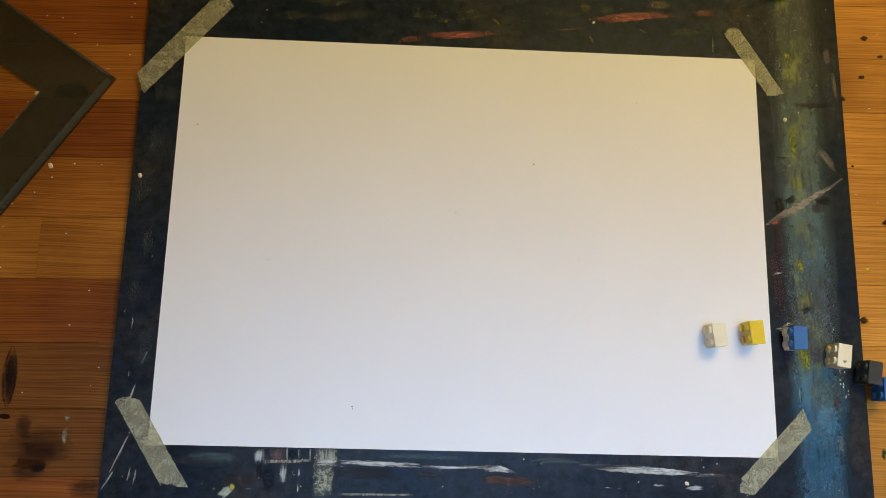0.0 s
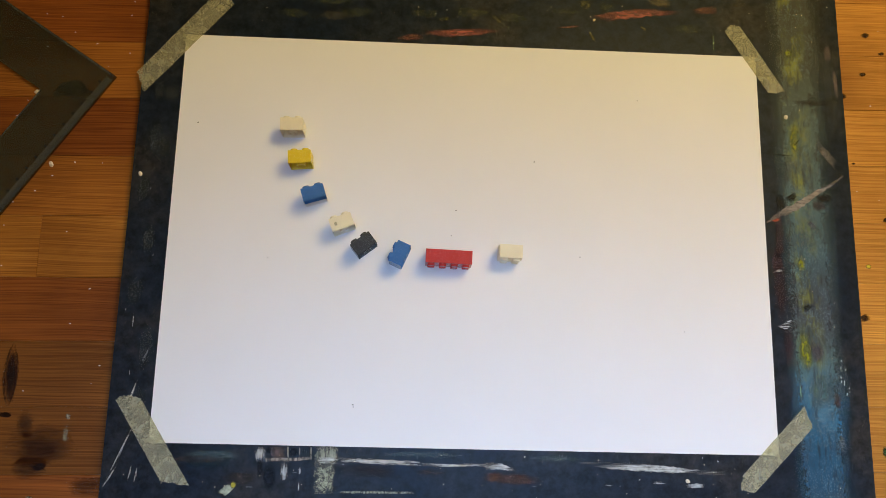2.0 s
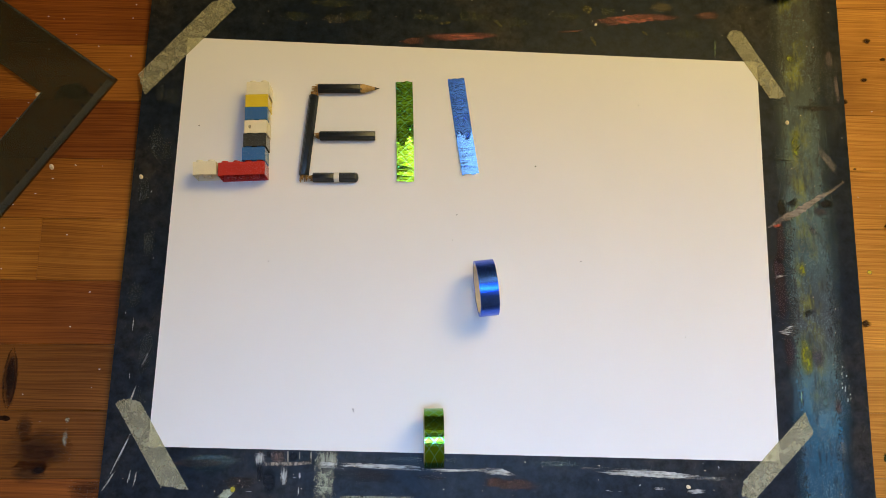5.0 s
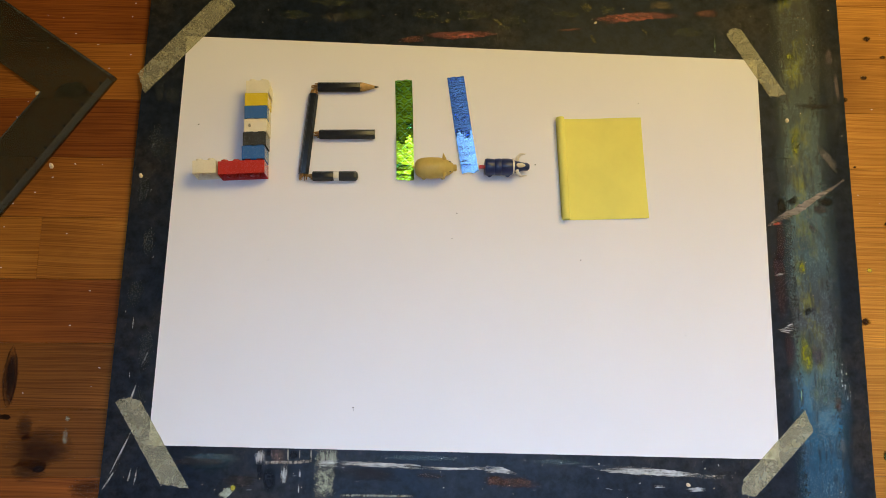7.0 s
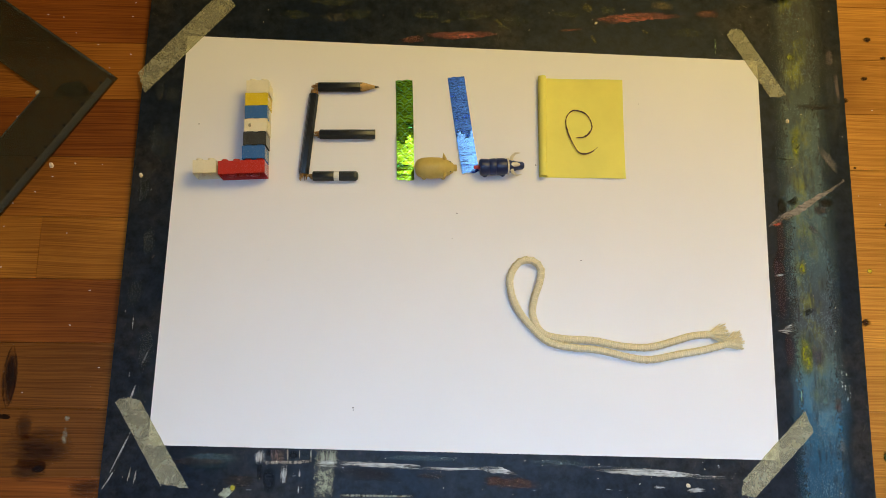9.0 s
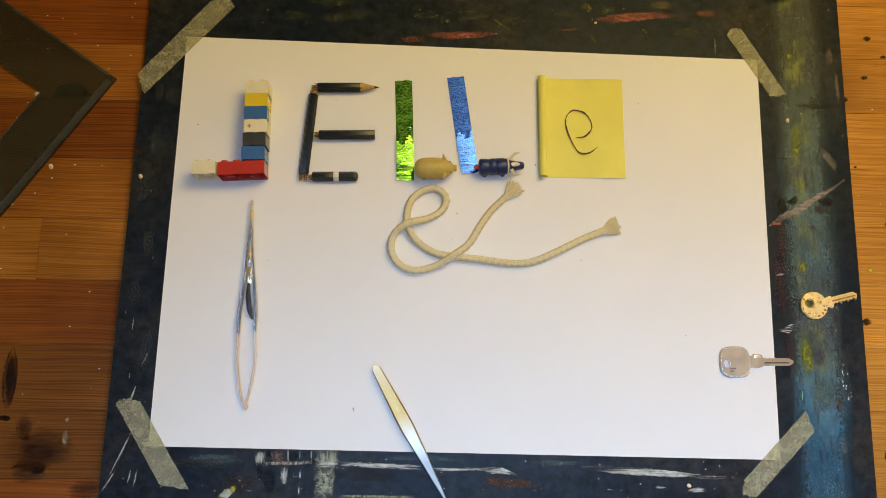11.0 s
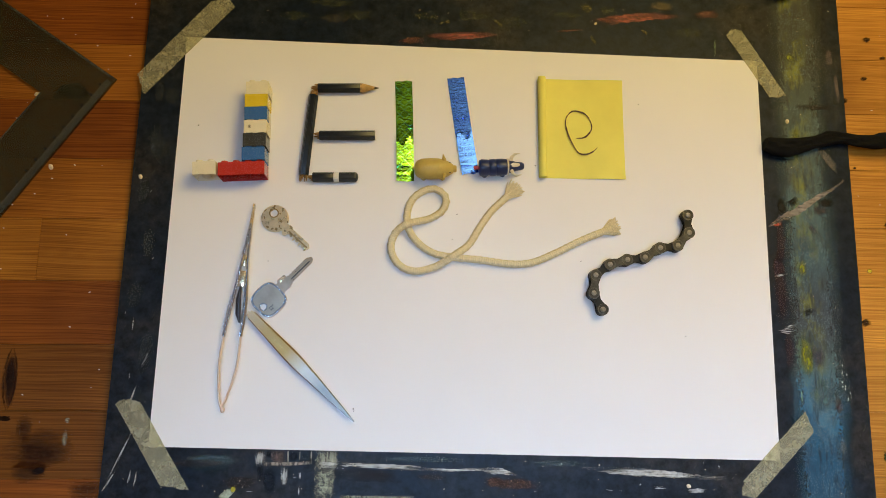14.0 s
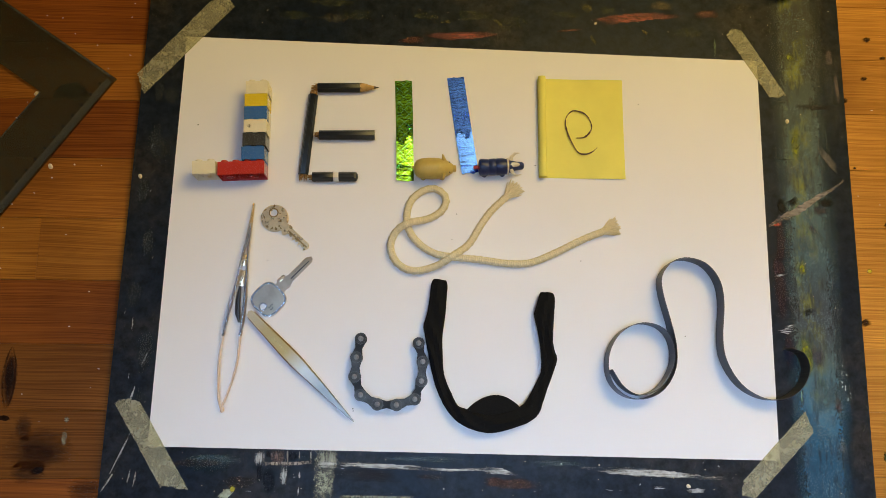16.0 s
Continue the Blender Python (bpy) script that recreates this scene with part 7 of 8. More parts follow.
    blue_way = [
        (0.000, pose(0.0133, 0.3060, 0.0190, 0.0, 0, 8.0)),
        (1.233, pose(0.0116, 0.2881, 0.0190, 54.4, 0, 8.0)),
        (2.467, pose(0.0099, 0.2701, 0.0190, 108.8, 0, 8.0)),
        (3.700, pose(0.0082, 0.2522, 0.0190, 163.2, 0, 8.0)),
        (3.767, pose(0.0058, 0.2280, 0.0190, 236.5, 0, 8.0)),
        (3.833, pose(0.0035, 0.2038, 0.0190, 309.8, 0, 8.0)),
        (3.900, pose(0.0011, 0.1796, 0.0190, 383.1, 0, 8.0)),
        (3.950, pose(-0.0014, 0.1631, 0.0190, 433.5, 0, 8.0)),
        (4.000, pose(-0.0040, 0.1465, 0.0190, 483.9, 0, 8.0)),
        (4.100, pose(-0.0085, 0.1280, 0.0190, 541.3, 0, 8.0)),
        (4.200, pose(-0.0144, 0.1137, 0.0190, 588.3, 0, 8.0)),
        (4.300, pose(-0.0131, 0.0991, 0.0190, 632.4, 0, 8.0)),
        (4.400, pose(-0.0117, 0.0845, 0.0190, 676.5, 0, 8.0)),
        (4.500, pose(-0.0080, 0.0651, 0.0190, 736.0, 0, 8.0)),
        (4.600, pose(-0.0043, 0.0457, 0.0190, 795.6, 0, 8.0)),
        (4.750, pose(-0.0002, 0.0218, 0.0190, 868.7, 0, 8.0)),
        (4.900, pose(0.0039, -0.0021, 0.0190, 941.9, 0, 8.0)),
        (4.975, pose(0.0070, -0.0267, 0.0190, 1016.6, 0, 8.0)),
        (5.050, pose(0.0100, -0.0513, 0.0190, 1091.4, 0, 8.0)),
        (5.125, pose(0.0131, -0.0759, 0.0190, 1166.2, 0, 8.0)),
        (5.200, pose(0.0162, -0.1005, 0.0190, 1241.0, 0, 8.0)),
        (5.275, pose(0.0193, -0.1251, 0.0190, 1315.8, 0, 8.0)),
        (5.350, pose(0.0223, -0.1497, 0.0190, 1390.5, 0, 8.0)),
        (5.425, pose(0.0254, -0.1743, 0.0190, 1465.3, 0, 8.0)),
        (5.500, pose(0.0285, -0.1989, 0.0190, 1540.1, 0, 8.0)),
        (5.600, pose(0.0304, -0.2140, 0.0190, 1585.9, 0, 8.0)),
        (5.700, pose(0.0323, -0.2291, 0.0190, 1631.7, 0, 8.0)),
        (16.000, pose(0.0323, -0.2291, 0.0190, 1631.7, 0, 8.0)),
    ]
    walk(ROLLS[0], green_way)
    walk(ROLLS[1], blue_way)
    lay(LENGTHS_G, [(-52.7, 117.7), (-50.8, 84.6), (-48.9, 41.8)], green_way, (4.07, 4.42))
    lay(LENGTHS_B, [(-14.7, 122.0), (-9.0, 86.3), (-2.5, 49.4)], blue_way, (4.22, 4.62))
    walk(PIG, [
        (0, pose(0.3948, 0.0132, 0.0000, 0, 0, 1.9)),
        (4.9, pose(0.3933, 0.0139, 0.0000, 0, 0, 1.9)),
        (5.6, pose(0.1455, 0.0137, 0.0000, 0, 0, 12.0)),
        (6.1, pose(0.0044, 0.0417, 0.0000, 0, 0, 27.6)),
        (6.3, pose(-0.0273, 0.0523, 0.0000, 0, 0, 31.0)),
        (6.4, pose(-0.0292, 0.0493, 0.0000, 0, 0, 4.3)),
        (7, pose(-0.0284, 0.0494, 0.0000, 0, 0, 2.2)),
        (16, pose(-0.0287, 0.0495, 0.0000, 0, 0, 2.2)),
    ])
    walk(BULL, [
        (0, pose(0.4585, 0.0153, 0.0000, 0, 0, 1.9)),
        (5.1, pose(0.4569, 0.0161, 0.0000, 0, 0, 1.9)),
        (5.8, pose(0.2068, 0.0158, 0.0000, 0, 0, -4.1)),
        (6.2, pose(0.0488, 0.0475, 0.0000, 0, 0, -8.2)),
        (6.3, pose(0.0187, 0.0529, 0.0000, 0, 0, 2.2)),
        (7, pose(0.0183, 0.0525, 0.0000, 0, 0, 2.2)),
        (7.3, pose(0.0157, 0.0527, 0.0000, 0, 0, 4.3)),
        (7.5, pose(0.0145, 0.0526, 0.0000, 0, 0, 4.3)),
        (16, pose(0.0143, 0.0529, 0.0000, 0, 0, 4.3)),
    ])
    walk(NOTE_OB, [
        (0, pose(0.3594, -0.1754, 0.0000, 0, 0, 128.6)),
        (6.1, pose(0.3584, -0.1745, 0.0000, 0, 0, 128.7)),
        (6.3, pose(0.2556, -0.1010, 0.0000, 0, 0, 96.2)),
        (6.4, pose(0.2009, -0.0679, 0.0000, 0, 0, 22.5)),
        (6.5, pose(0.1854, -0.0486, 0.0000, 0, 0, -13.3)),
        (6.6, pose(0.1836, -0.0266, 0.0000, 0, 0, -78.4)),
        (6.7, pose(0.1641, -0.0175, 0.0000, 0, 0, -113.7)),
        (6.8, pose(0.1255, 0.0127, 0.0000, 0, 0, -145.8)),
        (6.9, pose(0.1081, 0.0384, 0.0000, 0, 0, -167.8)),
        (7, pose(0.0899, 0.0559, 0.0000, 0, 0, -176.8)),
        (7.1, pose(0.0802, 0.0752, 0.0000, 0, 0, -177.7)),
        (7.2, pose(0.0753, 0.0880, 0.0000, 0, 0, -180.8)),
        (7.3, pose(0.0743, 0.0892, 0.0000, 0, 0, -180.8)),
        (7.4, pose(0.0759, 0.0854, 0.0000, 0, 0, -177.6)),
        (7.5, pose(0.0742, 0.0849, 0.0000, 0, 0, -178.2)),
        (7.6, pose(0.0751, 0.0853, 0.0000, 0, 0, -178.7)),
        (8, pose(0.0749, 0.0863, 0.0000, 0, 0, -179.1)),
        (16, pose(0.0749, 0.0863, 0.0000, 0, 0, -179.1)),
    ])
    walk(NOTE_EDGE, [(t, pose(x / 1000, 0, 0)) for t, x in ((0, 0), (7.1, 0), (7.2, 4.0), (7.6, 4.0), (7.7, 9.5), (7.85, 9.5), (8.0, 0), (16, 0))])
    for i, (ob, x, y, a) in enumerate(INKS):
        s = i / len(INKS)
        t = 7.40 + 0.60 * s / 0.80 if s < 0.8 else 8.0 + 0.2 * (s - 0.8) / 0.2
        low, top = pose(x, y, 0.00005, 0, 0, a), pose(x, y, 0.00125, 0, 0, a)
        walk(ob, [(0, low), (t, low), (t + 0.04, top), (16, top)])
    walk(HOLDER, [
        (0, pose(-0.1635, -0.3812, 0.0000, 0, 0, 93.3)),
        (9.5, pose(-0.1639, -0.3807, 0.0000, 0, 0, 93.3)),
        (10.3, pose(-0.1487, -0.1541, 0.0000, 0, 0, 91.0)),
        (10.9, pose(-0.1520, -0.0489, 0.0000, 0, 0, 92.3)),
        (11.3, pose(-0.1518, -0.0481, 0.0000, 0, 0, 92.1)),
        (11.5, pose(-0.1506, -0.0490, 0.0000, 0, 0, 90.8)),
        (11.6, pose(-0.1583, -0.0497, 0.0000, 0, 0, 89.6)),
        (12, pose(-0.1585, -0.0505, 0.0000, 0, 0, 87.4)),
        (12.5, pose(-0.1589, -0.0505, 0.0000, 0, 0, 85.4)),
        (16, pose(-0.1589, -0.0505, 0.0000, 0, 0, 85.4)),
    ])
    walk(TWEEZERS, [
        (0, pose(0.0602, -0.3141, 0.0000, 0, 0, -43.5)),
        (9.9, pose(0.0596, -0.3134, 0.0000, 0, 0, -43.4)),
        (10.7, pose(0.0008, -0.2018, 0.0000, 0, 0, -52.5)),
        (11.1, pose(-0.0484, -0.1143, 0.0000, 0, 0, -62.1)),
        (11.3, pose(-0.0609, -0.0939, 0.0000, 0, 0, -65.2)),
        (11.4, pose(-0.0731, -0.0951, 0.0000, 0, 0, -55.1)),
        (11.5, pose(-0.0870, -0.0950, 0.0000, 0, 0, -42.7)),
        (11.6, pose(-0.1055, -0.0797, 0.0000, 0, 0, -24.9)),
        (11.7, pose(-0.1020, -0.0650, 0.0000, 0, 0, -5.5)),
        (11.8, pose(-0.1010, -0.0614, 0.0000, 0, 0, -2.8)),
        (11.9, pose(-0.1022, -0.0699, 0.0000, 0, 0, -12.7)),
        (12, pose(-0.1154, -0.0901, 0.0000, 0, 0, -44.2)),
        (12.5, pose(-0.1152, -0.0904, 0.0000, 0, 0, -43.6)),
        (16, pose(-0.1152, -0.0904, 0.0000, 0, 0, -43.6)),
    ])
    walk(SILVER_KEY, [
        (0, pose(0.3636, -0.0999, 0.0000, 0, 0, 6.7)),
        (10.6, pose(0.3624, -0.0990, 0.0000, 0, 0, 6.8)),
        (11, pose(0.1833, -0.0804, 0.0000, 0, 0, 1.5)),
        (11.3, pose(0.0827, -0.0754, 0.0000, 0, 0, -3.0)),
        (11.4, pose(0.0592, -0.0776, 0.0000, 0, 0, 14.1)),
        (11.5, pose(0.0417, -0.0853, 0.0000, 0, 0, 40.1)),
        (11.6, pose(0.0106, -0.0819, 0.0000, 0, 0, 131.3)),
        (11.7, pose(-0.0054, -0.0731, 0.0000, 0, 0, 166.1)),
        (11.8, pose(-0.0263, -0.0553, 0.0000, 0, 0, 200.3)),
        (11.9, pose(-0.0409, -0.0491, 0.0000, 0, 0, 218.7)),
        (11.95, pose(-0.0762, -0.0494, 0.0000, 0, 0, 281.2)),
        (12, pose(-0.1123, -0.0516, 0.0000, 0, 0, 331.4)),
        (12.1, pose(-0.1252, -0.0485, 0.0000, 0, 0, 344.3)),
        (12.2, pose(-0.1328, -0.0487, 0.0000, 0, 0, 370.9)),
        (12.3, pose(-0.1375, -0.0471, 0.0000, 0, 0, 383.3)),
        (12.4, pose(-0.1376, -0.0455, 0.0000, 0, 0, 397.4)),
        (12.5, pose(-0.1395, -0.0456, 0.0000, 0, 0, 398.1)),
        (12.6, pose(-0.1395, -0.0456, 0.0000, 0, 0, 403.3)),
        (12.8, pose(-0.1394, -0.0461, 0.0000, 0, 0, 407.5)),
        (16, pose(-0.1394, -0.0461, 0.0000, 0, 0, 407.5)),
    ])
    walk(WORN_KEY, [
        (0, pose(0.4118, -0.0432, 0.0000, 0, 0, 25.8)),
        (10.7, pose(0.4104, -0.0424, 0.0000, 0, 0, 25.8)),
        (11, pose(0.2421, -0.0393, 0.0000, 0, 0, 15.2)),
        (11.3, pose(0.1395, -0.0469, 0.0000, 0, 0, 28.5)),
        (11.4, pose(0.1246, -0.0540, 0.0000, 0, 0, 56.0)),
        (11.5, pose(0.1094, -0.0576, 0.0000, 0, 0, 108.9)),
        (11.6, pose(0.0719, -0.0523, 0.0000, 0, 0, 178.3)),
        (11.7, pose(0.0448, -0.0401, 0.0000, 0, 0, 224.4)),
        (11.8, pose(0.0144, -0.0349, 0.0000, 0, 0, 273.2)),
        (11.9, pose(-0.0110, -0.0451, 0.0000, 0, 0, 327.6)),
        (11.95, pose(-0.0372, -0.0548, 0.0000, 0, 0, 391.5)),
        (12, pose(-0.0613, -0.0633, 0.0000, 0, 0, 444.6)),
        (12.1, pose(-0.0654, -0.0580, 0.0000, 0, 0, 521.9)),
        (12.2, pose(-0.0721, -0.0531, 0.0000, 0, 0, 478.7)),
        (12.3, pose(-0.0756, -0.0422, 0.0000, 0, 0, 461.7)),
        (12.4, pose(-0.0992, -0.0044, 0.0000, 0, 0, 379.7)),
        (12.5, pose(-0.1169, 0.0095, 0.0000, 0, 0, 337.9)),
        (12.6, pose(-0.1319, 0.0123, 0.0000, 0, 0, 350.4)),
        (12.7, pose(-0.1413, 0.0120, 0.0000, 0, 0, 332.4)),
        (12.8, pose(-0.1390, 0.0112, 0.0000, 0, 0, 319.3)),
        (16, pose(-0.1390, 0.0112, 0.0000, 0, 0, 319.3)),
    ])
    rope_out = [(467.7, -41.1), (430.8, -36.1), (388.6, -41.4), (355.9, -38.3), (340.2, -30.7), (333.4, -16.7), (325.8, -9.6), (315.3, -11.1), (310.8, -19.5), (313.5, -29.5), (325.1, -37.2), (347.0, -44.6), (387.7, -48.3), (429.3, -47.1), (478.4, -52.9)]
    rope_loop = [(352.0, 2.4), (326.1, -6.7), (295.1, -19.9), (278.8, -27.3), (261.8, -36.3), (245.2, -40.8), (229.2, -38.1), (215.4, -30.5), (208.1, -16.6), (200.4, -9.5), (190.1, -11.1), (186.0, -19.3), (189.2, -29.3), (200.9, -36.9), (220.7, -44.3), (240.6, -48.5), (265.3, -43.8), (281.3, -46.5), (292.3, -51.4), (320.1, -67.2), (351.7, -76.2)]
    rope_fork = [(228.4, 53.8), (221.2, 30.2), (211.7, 9.0), (194.4, -8.0), (173.5, -20.9), (151.1, -25.6), (129.3, -14.3), (113.3, -6.7), (101.2, -11.2), (101.0, -23.3), (116.7, -34.7), (136.6, -38.1), (156.7, -37.4), (180.4, -46.6), (204.0, -55.8), (232.1, -56.9), (256.6, -52.2), (278.1, -42.8)]
    rope_tail = [(168.5, -61.6), (153.7, -63.2), (139.7, -67.5), (123.7, -71.9), (104.0, -71.7), (84.4, -68.4), (64.8, -67.8), (49.2, -64.4), (42.5, -52.9), (43.2, -41.1), (47.1, -29.0), (47.9, -19.0), (41.1, -13.6), (32.4, -15.5), (26.5, -25.7), (27.4, -37.6), (32.6, -49.3), (41.3, -59.9), (53.1, -70.1), (68.7, -73.5), (88.3, -74.8), (107.8, -78.9), (123.5, -80.4), (143.3, -76.3), (161.3, -72.7), (179.4, -67.5)]
    rope_turn = [(81.4, -54.8), (68.8, -56.8), (53.1, -58.4), (37.4, -55.0), (19.7, -47.7), (5.8, -38.3), (-2.3, -26.7), (1.4, -10.6), (3.2, -0.4), (-6.9, 4.5), (-20.7, -1.2), (-28.2, -13.6), (-25.9, -27.5), (-15.8, -39.0), (0.1, -50.3), (17.8, -57.5), (37.4, -61.6), (59.0, -64.1), (87.7, -62.4)]
    rope_rest = [(24.9, 33.7), (20.1, 28.9), (12.2, 20.8), (4.4, 9.1), (-2.6, -3.0), (-12.3, -11.3), (-24.0, -18.9), (-39.6, -23.4), (-51.5, -19.0), (-57.4, -8.0), (-54.3, 3.4), (-44.6, 9.8), (-30.8, 14.4), (-21.8, 20.8), (-19.7, 30.0), (-27.5, 36.3), (-37.4, 33.5), (-45.1, 24.9), (-46.6, 10.5), (-40.3, -1.4), (-28.2, -9.9), (-14.3, -12.6), (5.5, -14.0), (25.4, -16.1), (41.2, -14.8), (59.2, -6.9), (77.3, 2.6), (94.4, 10.1)]
    follow(ROPES, [(0, rope_out), (8.1, rope_out), (8.5, rope_loop), (8.8, rope_fork), (9.0, rope_tail), (9.2, rope_turn), (10.3, rope_rest), (16, rope_rest)], 0.003, rope_lift)
    chain_out = [(92.0, 215.8), (87.8, 227.4), (81.4, 239.0), (75.0, 253.1), (68.5, 264.9), (62.0, 276.7), (55.4, 288.7), (48.8, 300.7), (44.3, 315.4), (39.8, 330.3)]
    chain_dips = [(122.8, 148.5), (111.1, 155.6), (101.9, 164.3), (94.8, 176.3), (89.4, 188.5), (83.1, 201.2), (79.0, 215.1), (74.8, 226.7), (68.3, 238.3), (64.0, 250.1)]
    chain_hook = [(147.8, 129.8), (135.2, 134.6), (123.5, 139.9), (110.8, 143.4), (100.8, 149.2), (96.7, 162.7), (92.7, 174.8), (90.2, 185.3), (87.4, 197.7), (83.2, 209.7)]
    chain_bow = [(127.6, 79.6), (134.2, 90.7), (142.8, 97.6), (151.6, 108.9), (152.1, 122.2), (146.1, 134.5), (138.0, 146.2), (129.8, 156.3), (121.4, 165.0), (113.0, 171.0)]
    chain_wave = [(135.6, 41.2), (124.3, 49.6), (118.0, 59.5), (119.1, 71.9), (124.4, 83.3), (133.5, 93.7), (143.7, 100.2), (152.0, 109.8), (153.3, 122.3), (155.1, 134.9)]
    chain_hang = [(145.3, -10.5), (143.7, 1.7), (139.1, 11.4), (132.1, 19.4), (126.3, 30.8), (124.6, 43.3), (124.9, 56.0), (127.3, 68.0), (131.8, 79.8), (137.3, 97.3)]
    chain_step = [(90.3, -46.7), (84.1, -35.8), (85.9, -22.2), (96.4, -14.7), (108.5, -11.1), (121.0, -9.0), (132.1, -1.8), (144.7, 0.3), (152.8, 10.0), (152.0, 22.3)]
    chain_lean = [(65.2, -77.3), (79.3, -72.3), (95.6, -61.0), (103.8, -44.7), (112.2, -23.8), (128.6, -10.4), (142.1, -6.3)]
    chain_tilt = [(40.0, -62.5), (59.1, -71.2), (79.4, -72.2), (95.7, -57.8), (107.1, -39.7), (128.4, -19.9)]
    chain_arch = [(-24.0, -53.1), (-17.7, -40.8), (-6.1, -35.7), (6.1, -35.3), (19.5, -38.5), (28.6, -46.8), (37.6, -56.7), (46.2, -66.5), (55.6, -74.4), (65.7, -82.2)]
    chain_arc = [(-25.1, -81.2), (-33.8, -63.0), (-29.2, -47.0), (-15.4, -37.2), (1.8, -35.1), (17.9, -42.4), (29.0, -53.5), (35.3, -64.2)]
    chain_round = [(-18.9, -87.1), (-34.7, -83.0), (-42.8, -67.9), (-38.8, -50.4), (-26.3, -39.1), (-10.7, -38.6), (3.5, -44.4), (16.5, -53.8)]
    chain_cup = [(-9.7, -87.4), (-21.5, -103.2), (-38.4, -109.6), (-53.9, -101.0), (-62.2, -84.3), (-61.3, -69.0), (-51.0, -56.4), (-40.4, -49.5)]
    chain_bowl = [(-25.4, -72.6), (-26.4, -90.9), (-38.6, -105.1), (-55.1, -110.0), (-69.4, -102.9), (-76.1, -89.2), (-75.3, -72.5), (-69.8, -57.0)]
    chain_near = [(-35.0, -74.0), (-29.2, -86.8), (-31.9, -99.0), (-36.9, -110.7), (-50.0, -114.7), (-62.1, -114.3), (-73.3, -108.2), (-77.3, -95.3), (-76.7, -82.8), (-73.1, -70.1)]
    chain_rest = [(-35.7, -73.3), (-32.6, -85.8), (-33.0, -98.3), (-37.2, -110.7), (-49.5, -114.8), (-62.0, -114.7), (-73.2, -109.0), (-77.9, -97.2), (-77.3, -84.4), (-74.9, -71.4)]
    follow(LINKS, [(0, chain_out), (12.6, chain_out), (12.8, chain_dips), (13.0, chain_hook), (13.2, chain_bow), (13.5, chain_wave), (13.7, chain_hang), (14.0, chain_step), (14.2, chain_lean), (14.3, chain_tilt),
                   (14.5, chain_arch), (14.6, chain_arc), (14.7, chain_round), (14.8, chain_cup), (14.9, chain_bowl), (15.0, chain_near), (15.5, chain_rest), (16, chain_rest)], 0.0001)
    cloth_out = [(360.3, 90.8), (386.6, 94.1), (412.7, 95.1), (438.6, 94.0), (464.2, 90.6), (489.9, 87.1), (515.3, 81.5), (540.6, 75.9), (566.3, 72.5)]
    cloth_in = [(214.4, 77.5), (219.4, 76.4), (232.1, 76.9), (244.9, 80.1), (253.5, 82.6), (266.4, 84.4), (283.3, 83.8), (296.0, 83.0), (303.8, 84.2), (339.1, 86.9), (382.2, 87.7), (425.4, 86.8), (457.8, 85.5)]
    cloth_bend = [(174.3, 15.8), (183.1, 28.6), (196.1, 41.6), (209.3, 54.8), (226.5, 64.0), (243.6, 68.9), (265.0, 73.2), (286.2, 74.0), (315.7, 71.7), (340.8, 68.3)]
    cloth_sickle = [(157.8, -98.7), (161.8, -87.9), (159.8, -79.5), (154.5, -64.9), (152.5, -53.2), (154.2, -41.3), (156.6, -29.3), (159.5, -17.2), (164.4, -6.9), (170.2, 5.6), (179.3, 17.0), (187.3, 21.4), (200.1, 29.8), (212.8, 35.7), (229.9, 43.1), (251.5, 54.1), (269.0, 62.9), (277.0, 67.9)]
    cloth_bow = [(184.5, -120.4), (164.7, -110.4), (149.8, -93.7), (142.7, -72.8), (141.5, -49.5), (146.3, -25.5), (155.1, -5.1), (168.1, 13.7), (183.2, 30.8), (192.8, 42.5)]
    cloth_hook = [(183.8, -74.2), (176.6, -76.3), (164.3, -84.7), (154.5, -94.2), (144.0, -102.8), (134.8, -109.5), (122.3, -112.4), (112.6, -112.6), (101.4, -111.4), (89.9, -104.9), (82.3, -94.9), (79.3, -84.3), (79.5, -70.9), (82.0, -59.2), (86.5, -43.4), (92.7, -28.5), (99.0, -11.9), (105.3, 3.3), (106.7, 11.2)]
    cloth_cup = [(108.7, -26.8), (108.8, -38.7), (109.3, -50.6), (111.8, -62.2), (114.3, -73.8), (114.5, -83.4), (112.3, -93.0), (108.6, -102.6), (102.9, -112.9), (93.6, -118.7), (81.6, -121.6), (70.5, -121.1), (60.5, -118.8), (49.8, -113.4), (43.2, -102.3), (38.6, -91.9), (34.3, -80.2), (28.4, -65.4), (23.6, -50.8), (19.9, -37.5), (18.3, -33.6)]
    cloth_rest = [(50.9, -38.2), (50.3, -51.6), (51.4, -66.7), (52.4, -81.2), (49.1, -96.4), (43.5, -110.0), (38.7, -116.7), (32.1, -120.0), (23.4, -122.9), (14.8, -124.6), (6.7, -124.0), (-2.4, -120.3), (-12.9, -110.9), (-20.1, -96.9), (-23.6, -80.0), (-25.0, -63.2), (-24.0, -48.4), (-22.6, -31.4)]
    cloth_rows = follow(CLOTHS, [(0, cloth_out), (13.7, cloth_out), (14.0, cloth_in), (14.2, cloth_bend), (14.5, cloth_sickle), (14.7, cloth_bow), (14.8, cloth_hook), (15.0, cloth_cup), (15.5, cloth_rest), (16, cloth_rest)], 0.0002)
    # the flap rides under the strip and is drawn out to the hollow of the curve
    beside = cloth_rows[20][-1][1].inverted() @ pose(0.0159, -0.1188, 0.0, 0, 0, 4.6)
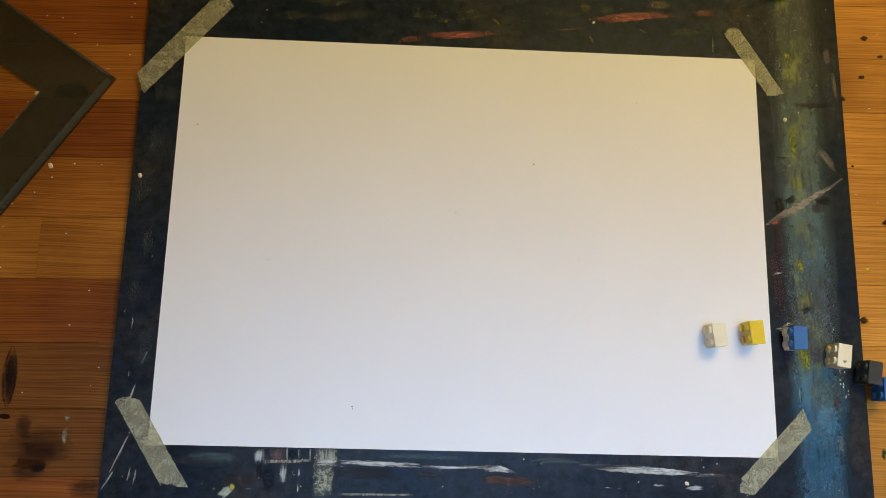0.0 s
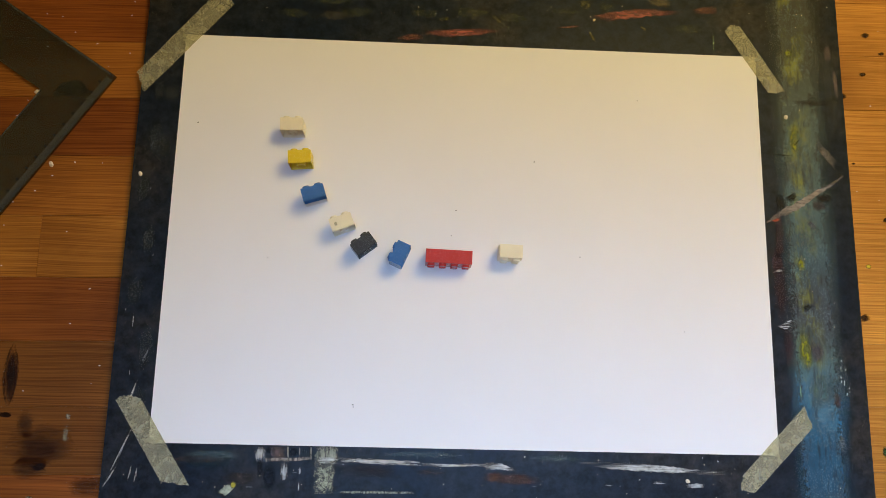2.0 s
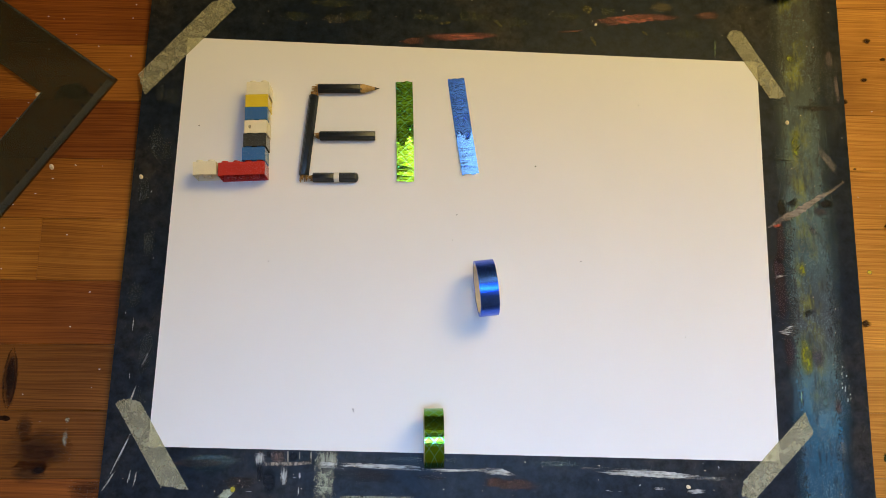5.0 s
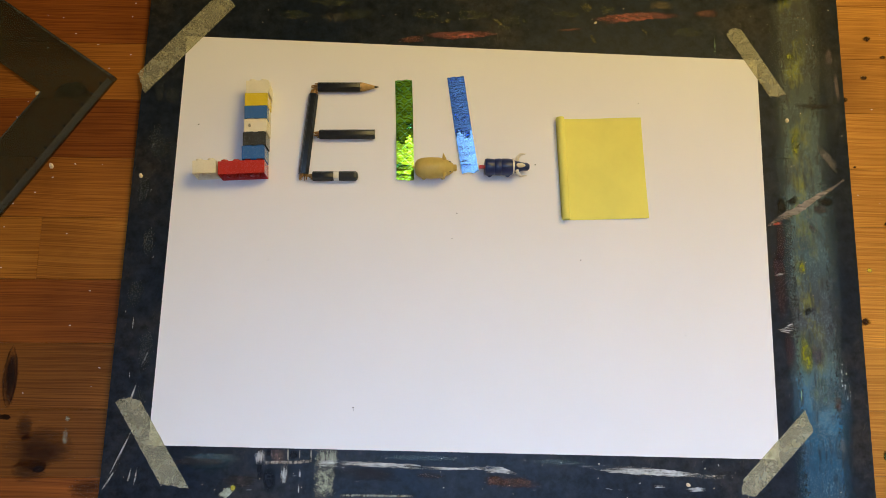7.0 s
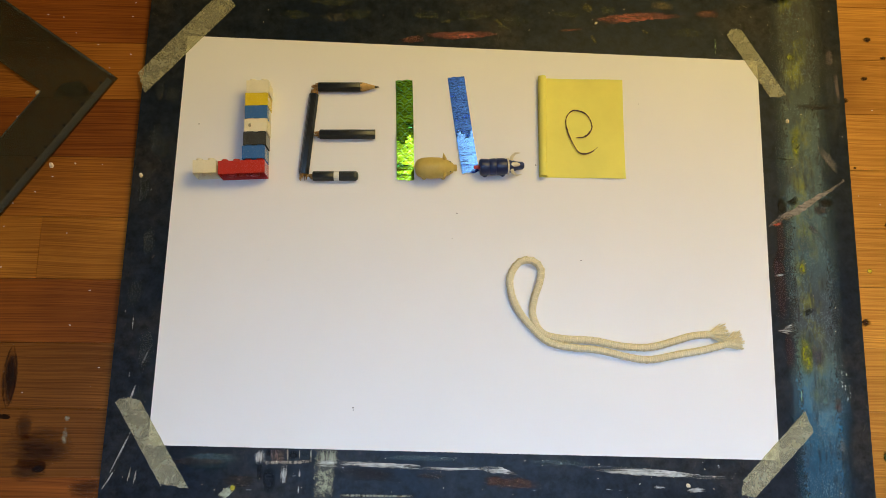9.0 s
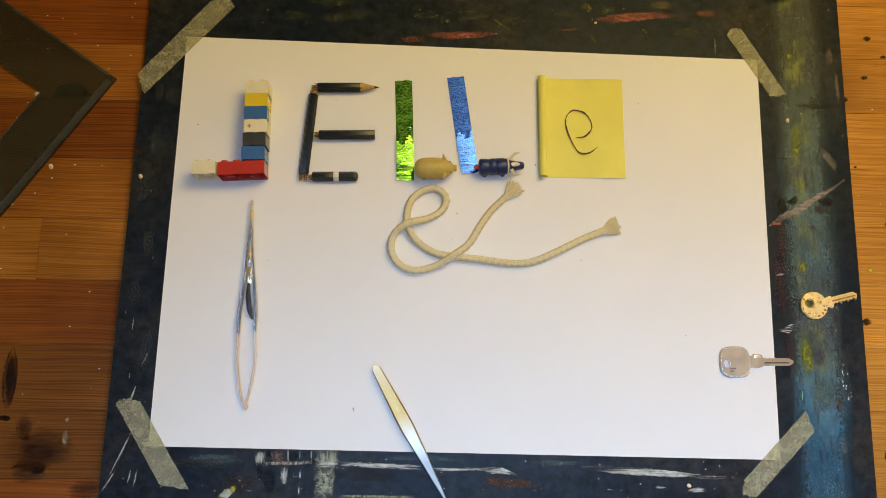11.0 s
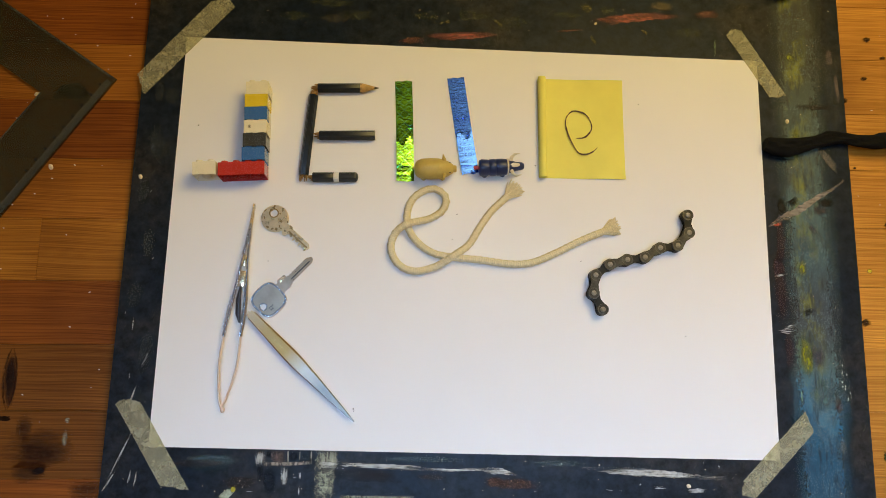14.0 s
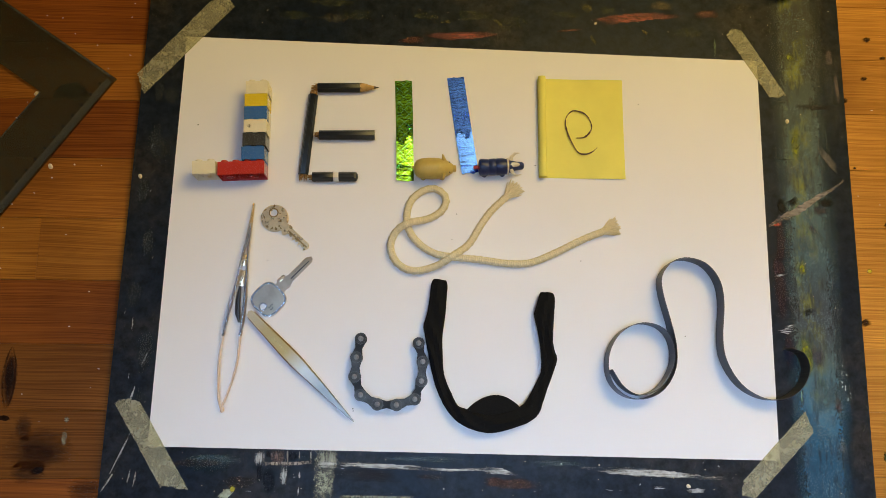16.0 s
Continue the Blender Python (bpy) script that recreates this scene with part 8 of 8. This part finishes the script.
    walk(CLOTH_FLAP, [(t, m @ beside @ pose(0, -0.0085 + 0.0085 * min(1.0, max(0.0, (t - 14.4) / 0.5)), 0)) for t, m in cloth_rows[20]])
    ribbon_out = [(370.1, -107.5), (376.7, -118.7), (388.1, -124.1), (402.9, -118.1), (414.3, -102.5), (415.1, -87.1), (408.3, -77.5), (394.3, -75.2), (379.2, -82.2), (369.5, -96.0), (367.6, -111.3), (374.3, -122.5), (387.7, -126.7), (404.9, -118.0), (420.0, -125.3), (435.6, -128.7), (451.7, -128.3), (468.5, -124.1), (485.7, -118.0), (502.7, -113.8), (518.8, -115.4), (534.6, -118.8), (550.7, -120.4), (567.2, -120.0), (584.1, -117.7), (597.3, -113.5), (611.0, -107.4), (621.1, -99.4), (626.9, -91.4), (624.4, -83.6), (621.0, -79.8), (616.8, -79.9), (612.6, -80.0)]
    ribbon_edge = [(260.4, -110.1), (267.4, -121.3), (278.7, -126.6), (293.0, -120.7), (303.6, -105.3), (303.9, -90.0), (296.7, -80.5), (282.9, -78.2), (268.4, -85.1), (259.3, -98.8), (258.1, -114.0), (265.1, -125.1), (278.5, -129.2), (295.0, -120.6), (310.1, -127.8), (325.6, -131.2), (341.5, -130.8), (357.8, -126.7), (374.5, -120.6), (391.0, -116.5), (406.9, -118.0), (422.5, -121.4), (438.4, -122.9), (454.6, -122.6), (471.2, -120.3), (484.0, -116.2), (497.2, -110.1), (506.8, -102.2), (512.2, -94.3), (509.4, -86.6), (506.0, -82.8), (501.8, -82.9), (497.7, -83.0)]
    ribbon_coil = [(185.5, -93.8), (192.7, -105.0), (204.2, -110.4), (218.3, -104.4), (228.4, -88.9), (228.2, -73.5), (220.8, -63.9), (207.0, -61.6), (192.7, -68.6), (184.1, -82.4), (183.3, -97.7), (190.6, -108.8), (204.0, -113.0), (219.9, -110.4), (235.1, -117.5), (250.5, -120.9), (266.3, -120.5), (282.4, -116.4), (298.8, -110.3), (315.1, -106.1), (330.9, -107.7), (346.5, -111.1), (362.3, -112.6), (378.3, -112.2), (394.7, -109.9), (407.3, -105.8), (420.3, -99.7), (429.6, -91.8), (434.8, -83.8), (431.8, -76.1), (428.2, -72.3), (424.1, -72.4), (420.0, -72.5)]
    ribbon_rise = [(132.0, -89.9), (139.5, -101.1), (150.9, -106.4), (164.8, -100.4), (174.5, -84.9), (174.1, -69.5), (166.6, -60.0), (152.8, -57.7), (138.7, -64.7), (130.4, -78.4), (130.0, -93.7), (137.4, -104.9), (150.8, -109.1), (166.3, -92.4), (177.6, -77.9), (182.3, -62.3), (185.4, -40.6), (188.6, -16.6), (195.3, -4.2), (207.7, -0.5), (221.6, -7.4), (232.8, -23.2), (239.5, -42.9), (248.1, -62.4), (258.8, -79.6), (270.0, -88.9), (281.7, -92.5), (293.7, -92.2), (306.4, -84.1), (311.6, -72.3), (308.5, -62.6), (300.6, -60.9), (296.5, -61.0)]
    ribbon_rest = [(95.1, -87.8), (102.7, -99.0), (114.1, -104.3), (127.9, -98.3), (137.3, -82.9), (136.7, -67.5), (129.1, -58.0), (115.3, -55.7), (101.4, -62.7), (93.4, -76.4), (93.1, -91.7), (100.6, -102.8), (114.1, -107.0), (129.0, -100.9), (138.0, -86.7), (139.3, -71.3), (135.9, -53.9), (131.0, -34.4), (130.9, -22.4), (138.5, -12.5), (149.4, -9.4), (162.6, -13.4), (171.3, -25.1), (173.4, -41.0), (171.5, -64.6), (173.6, -80.0), (182.7, -95.0), (196.0, -103.4), (209.6, -105.0), (223.0, -98.6), (230.6, -85.4), (228.2, -73.8), (219.7, -70.2)]
    follow(RIBBONS, [(0, ribbon_out), (15.2, ribbon_out), (15.5, ribbon_edge), (15.7, ribbon_coil), (15.9, ribbon_rise), (16, ribbon_rest)], 0.0001)


motions()
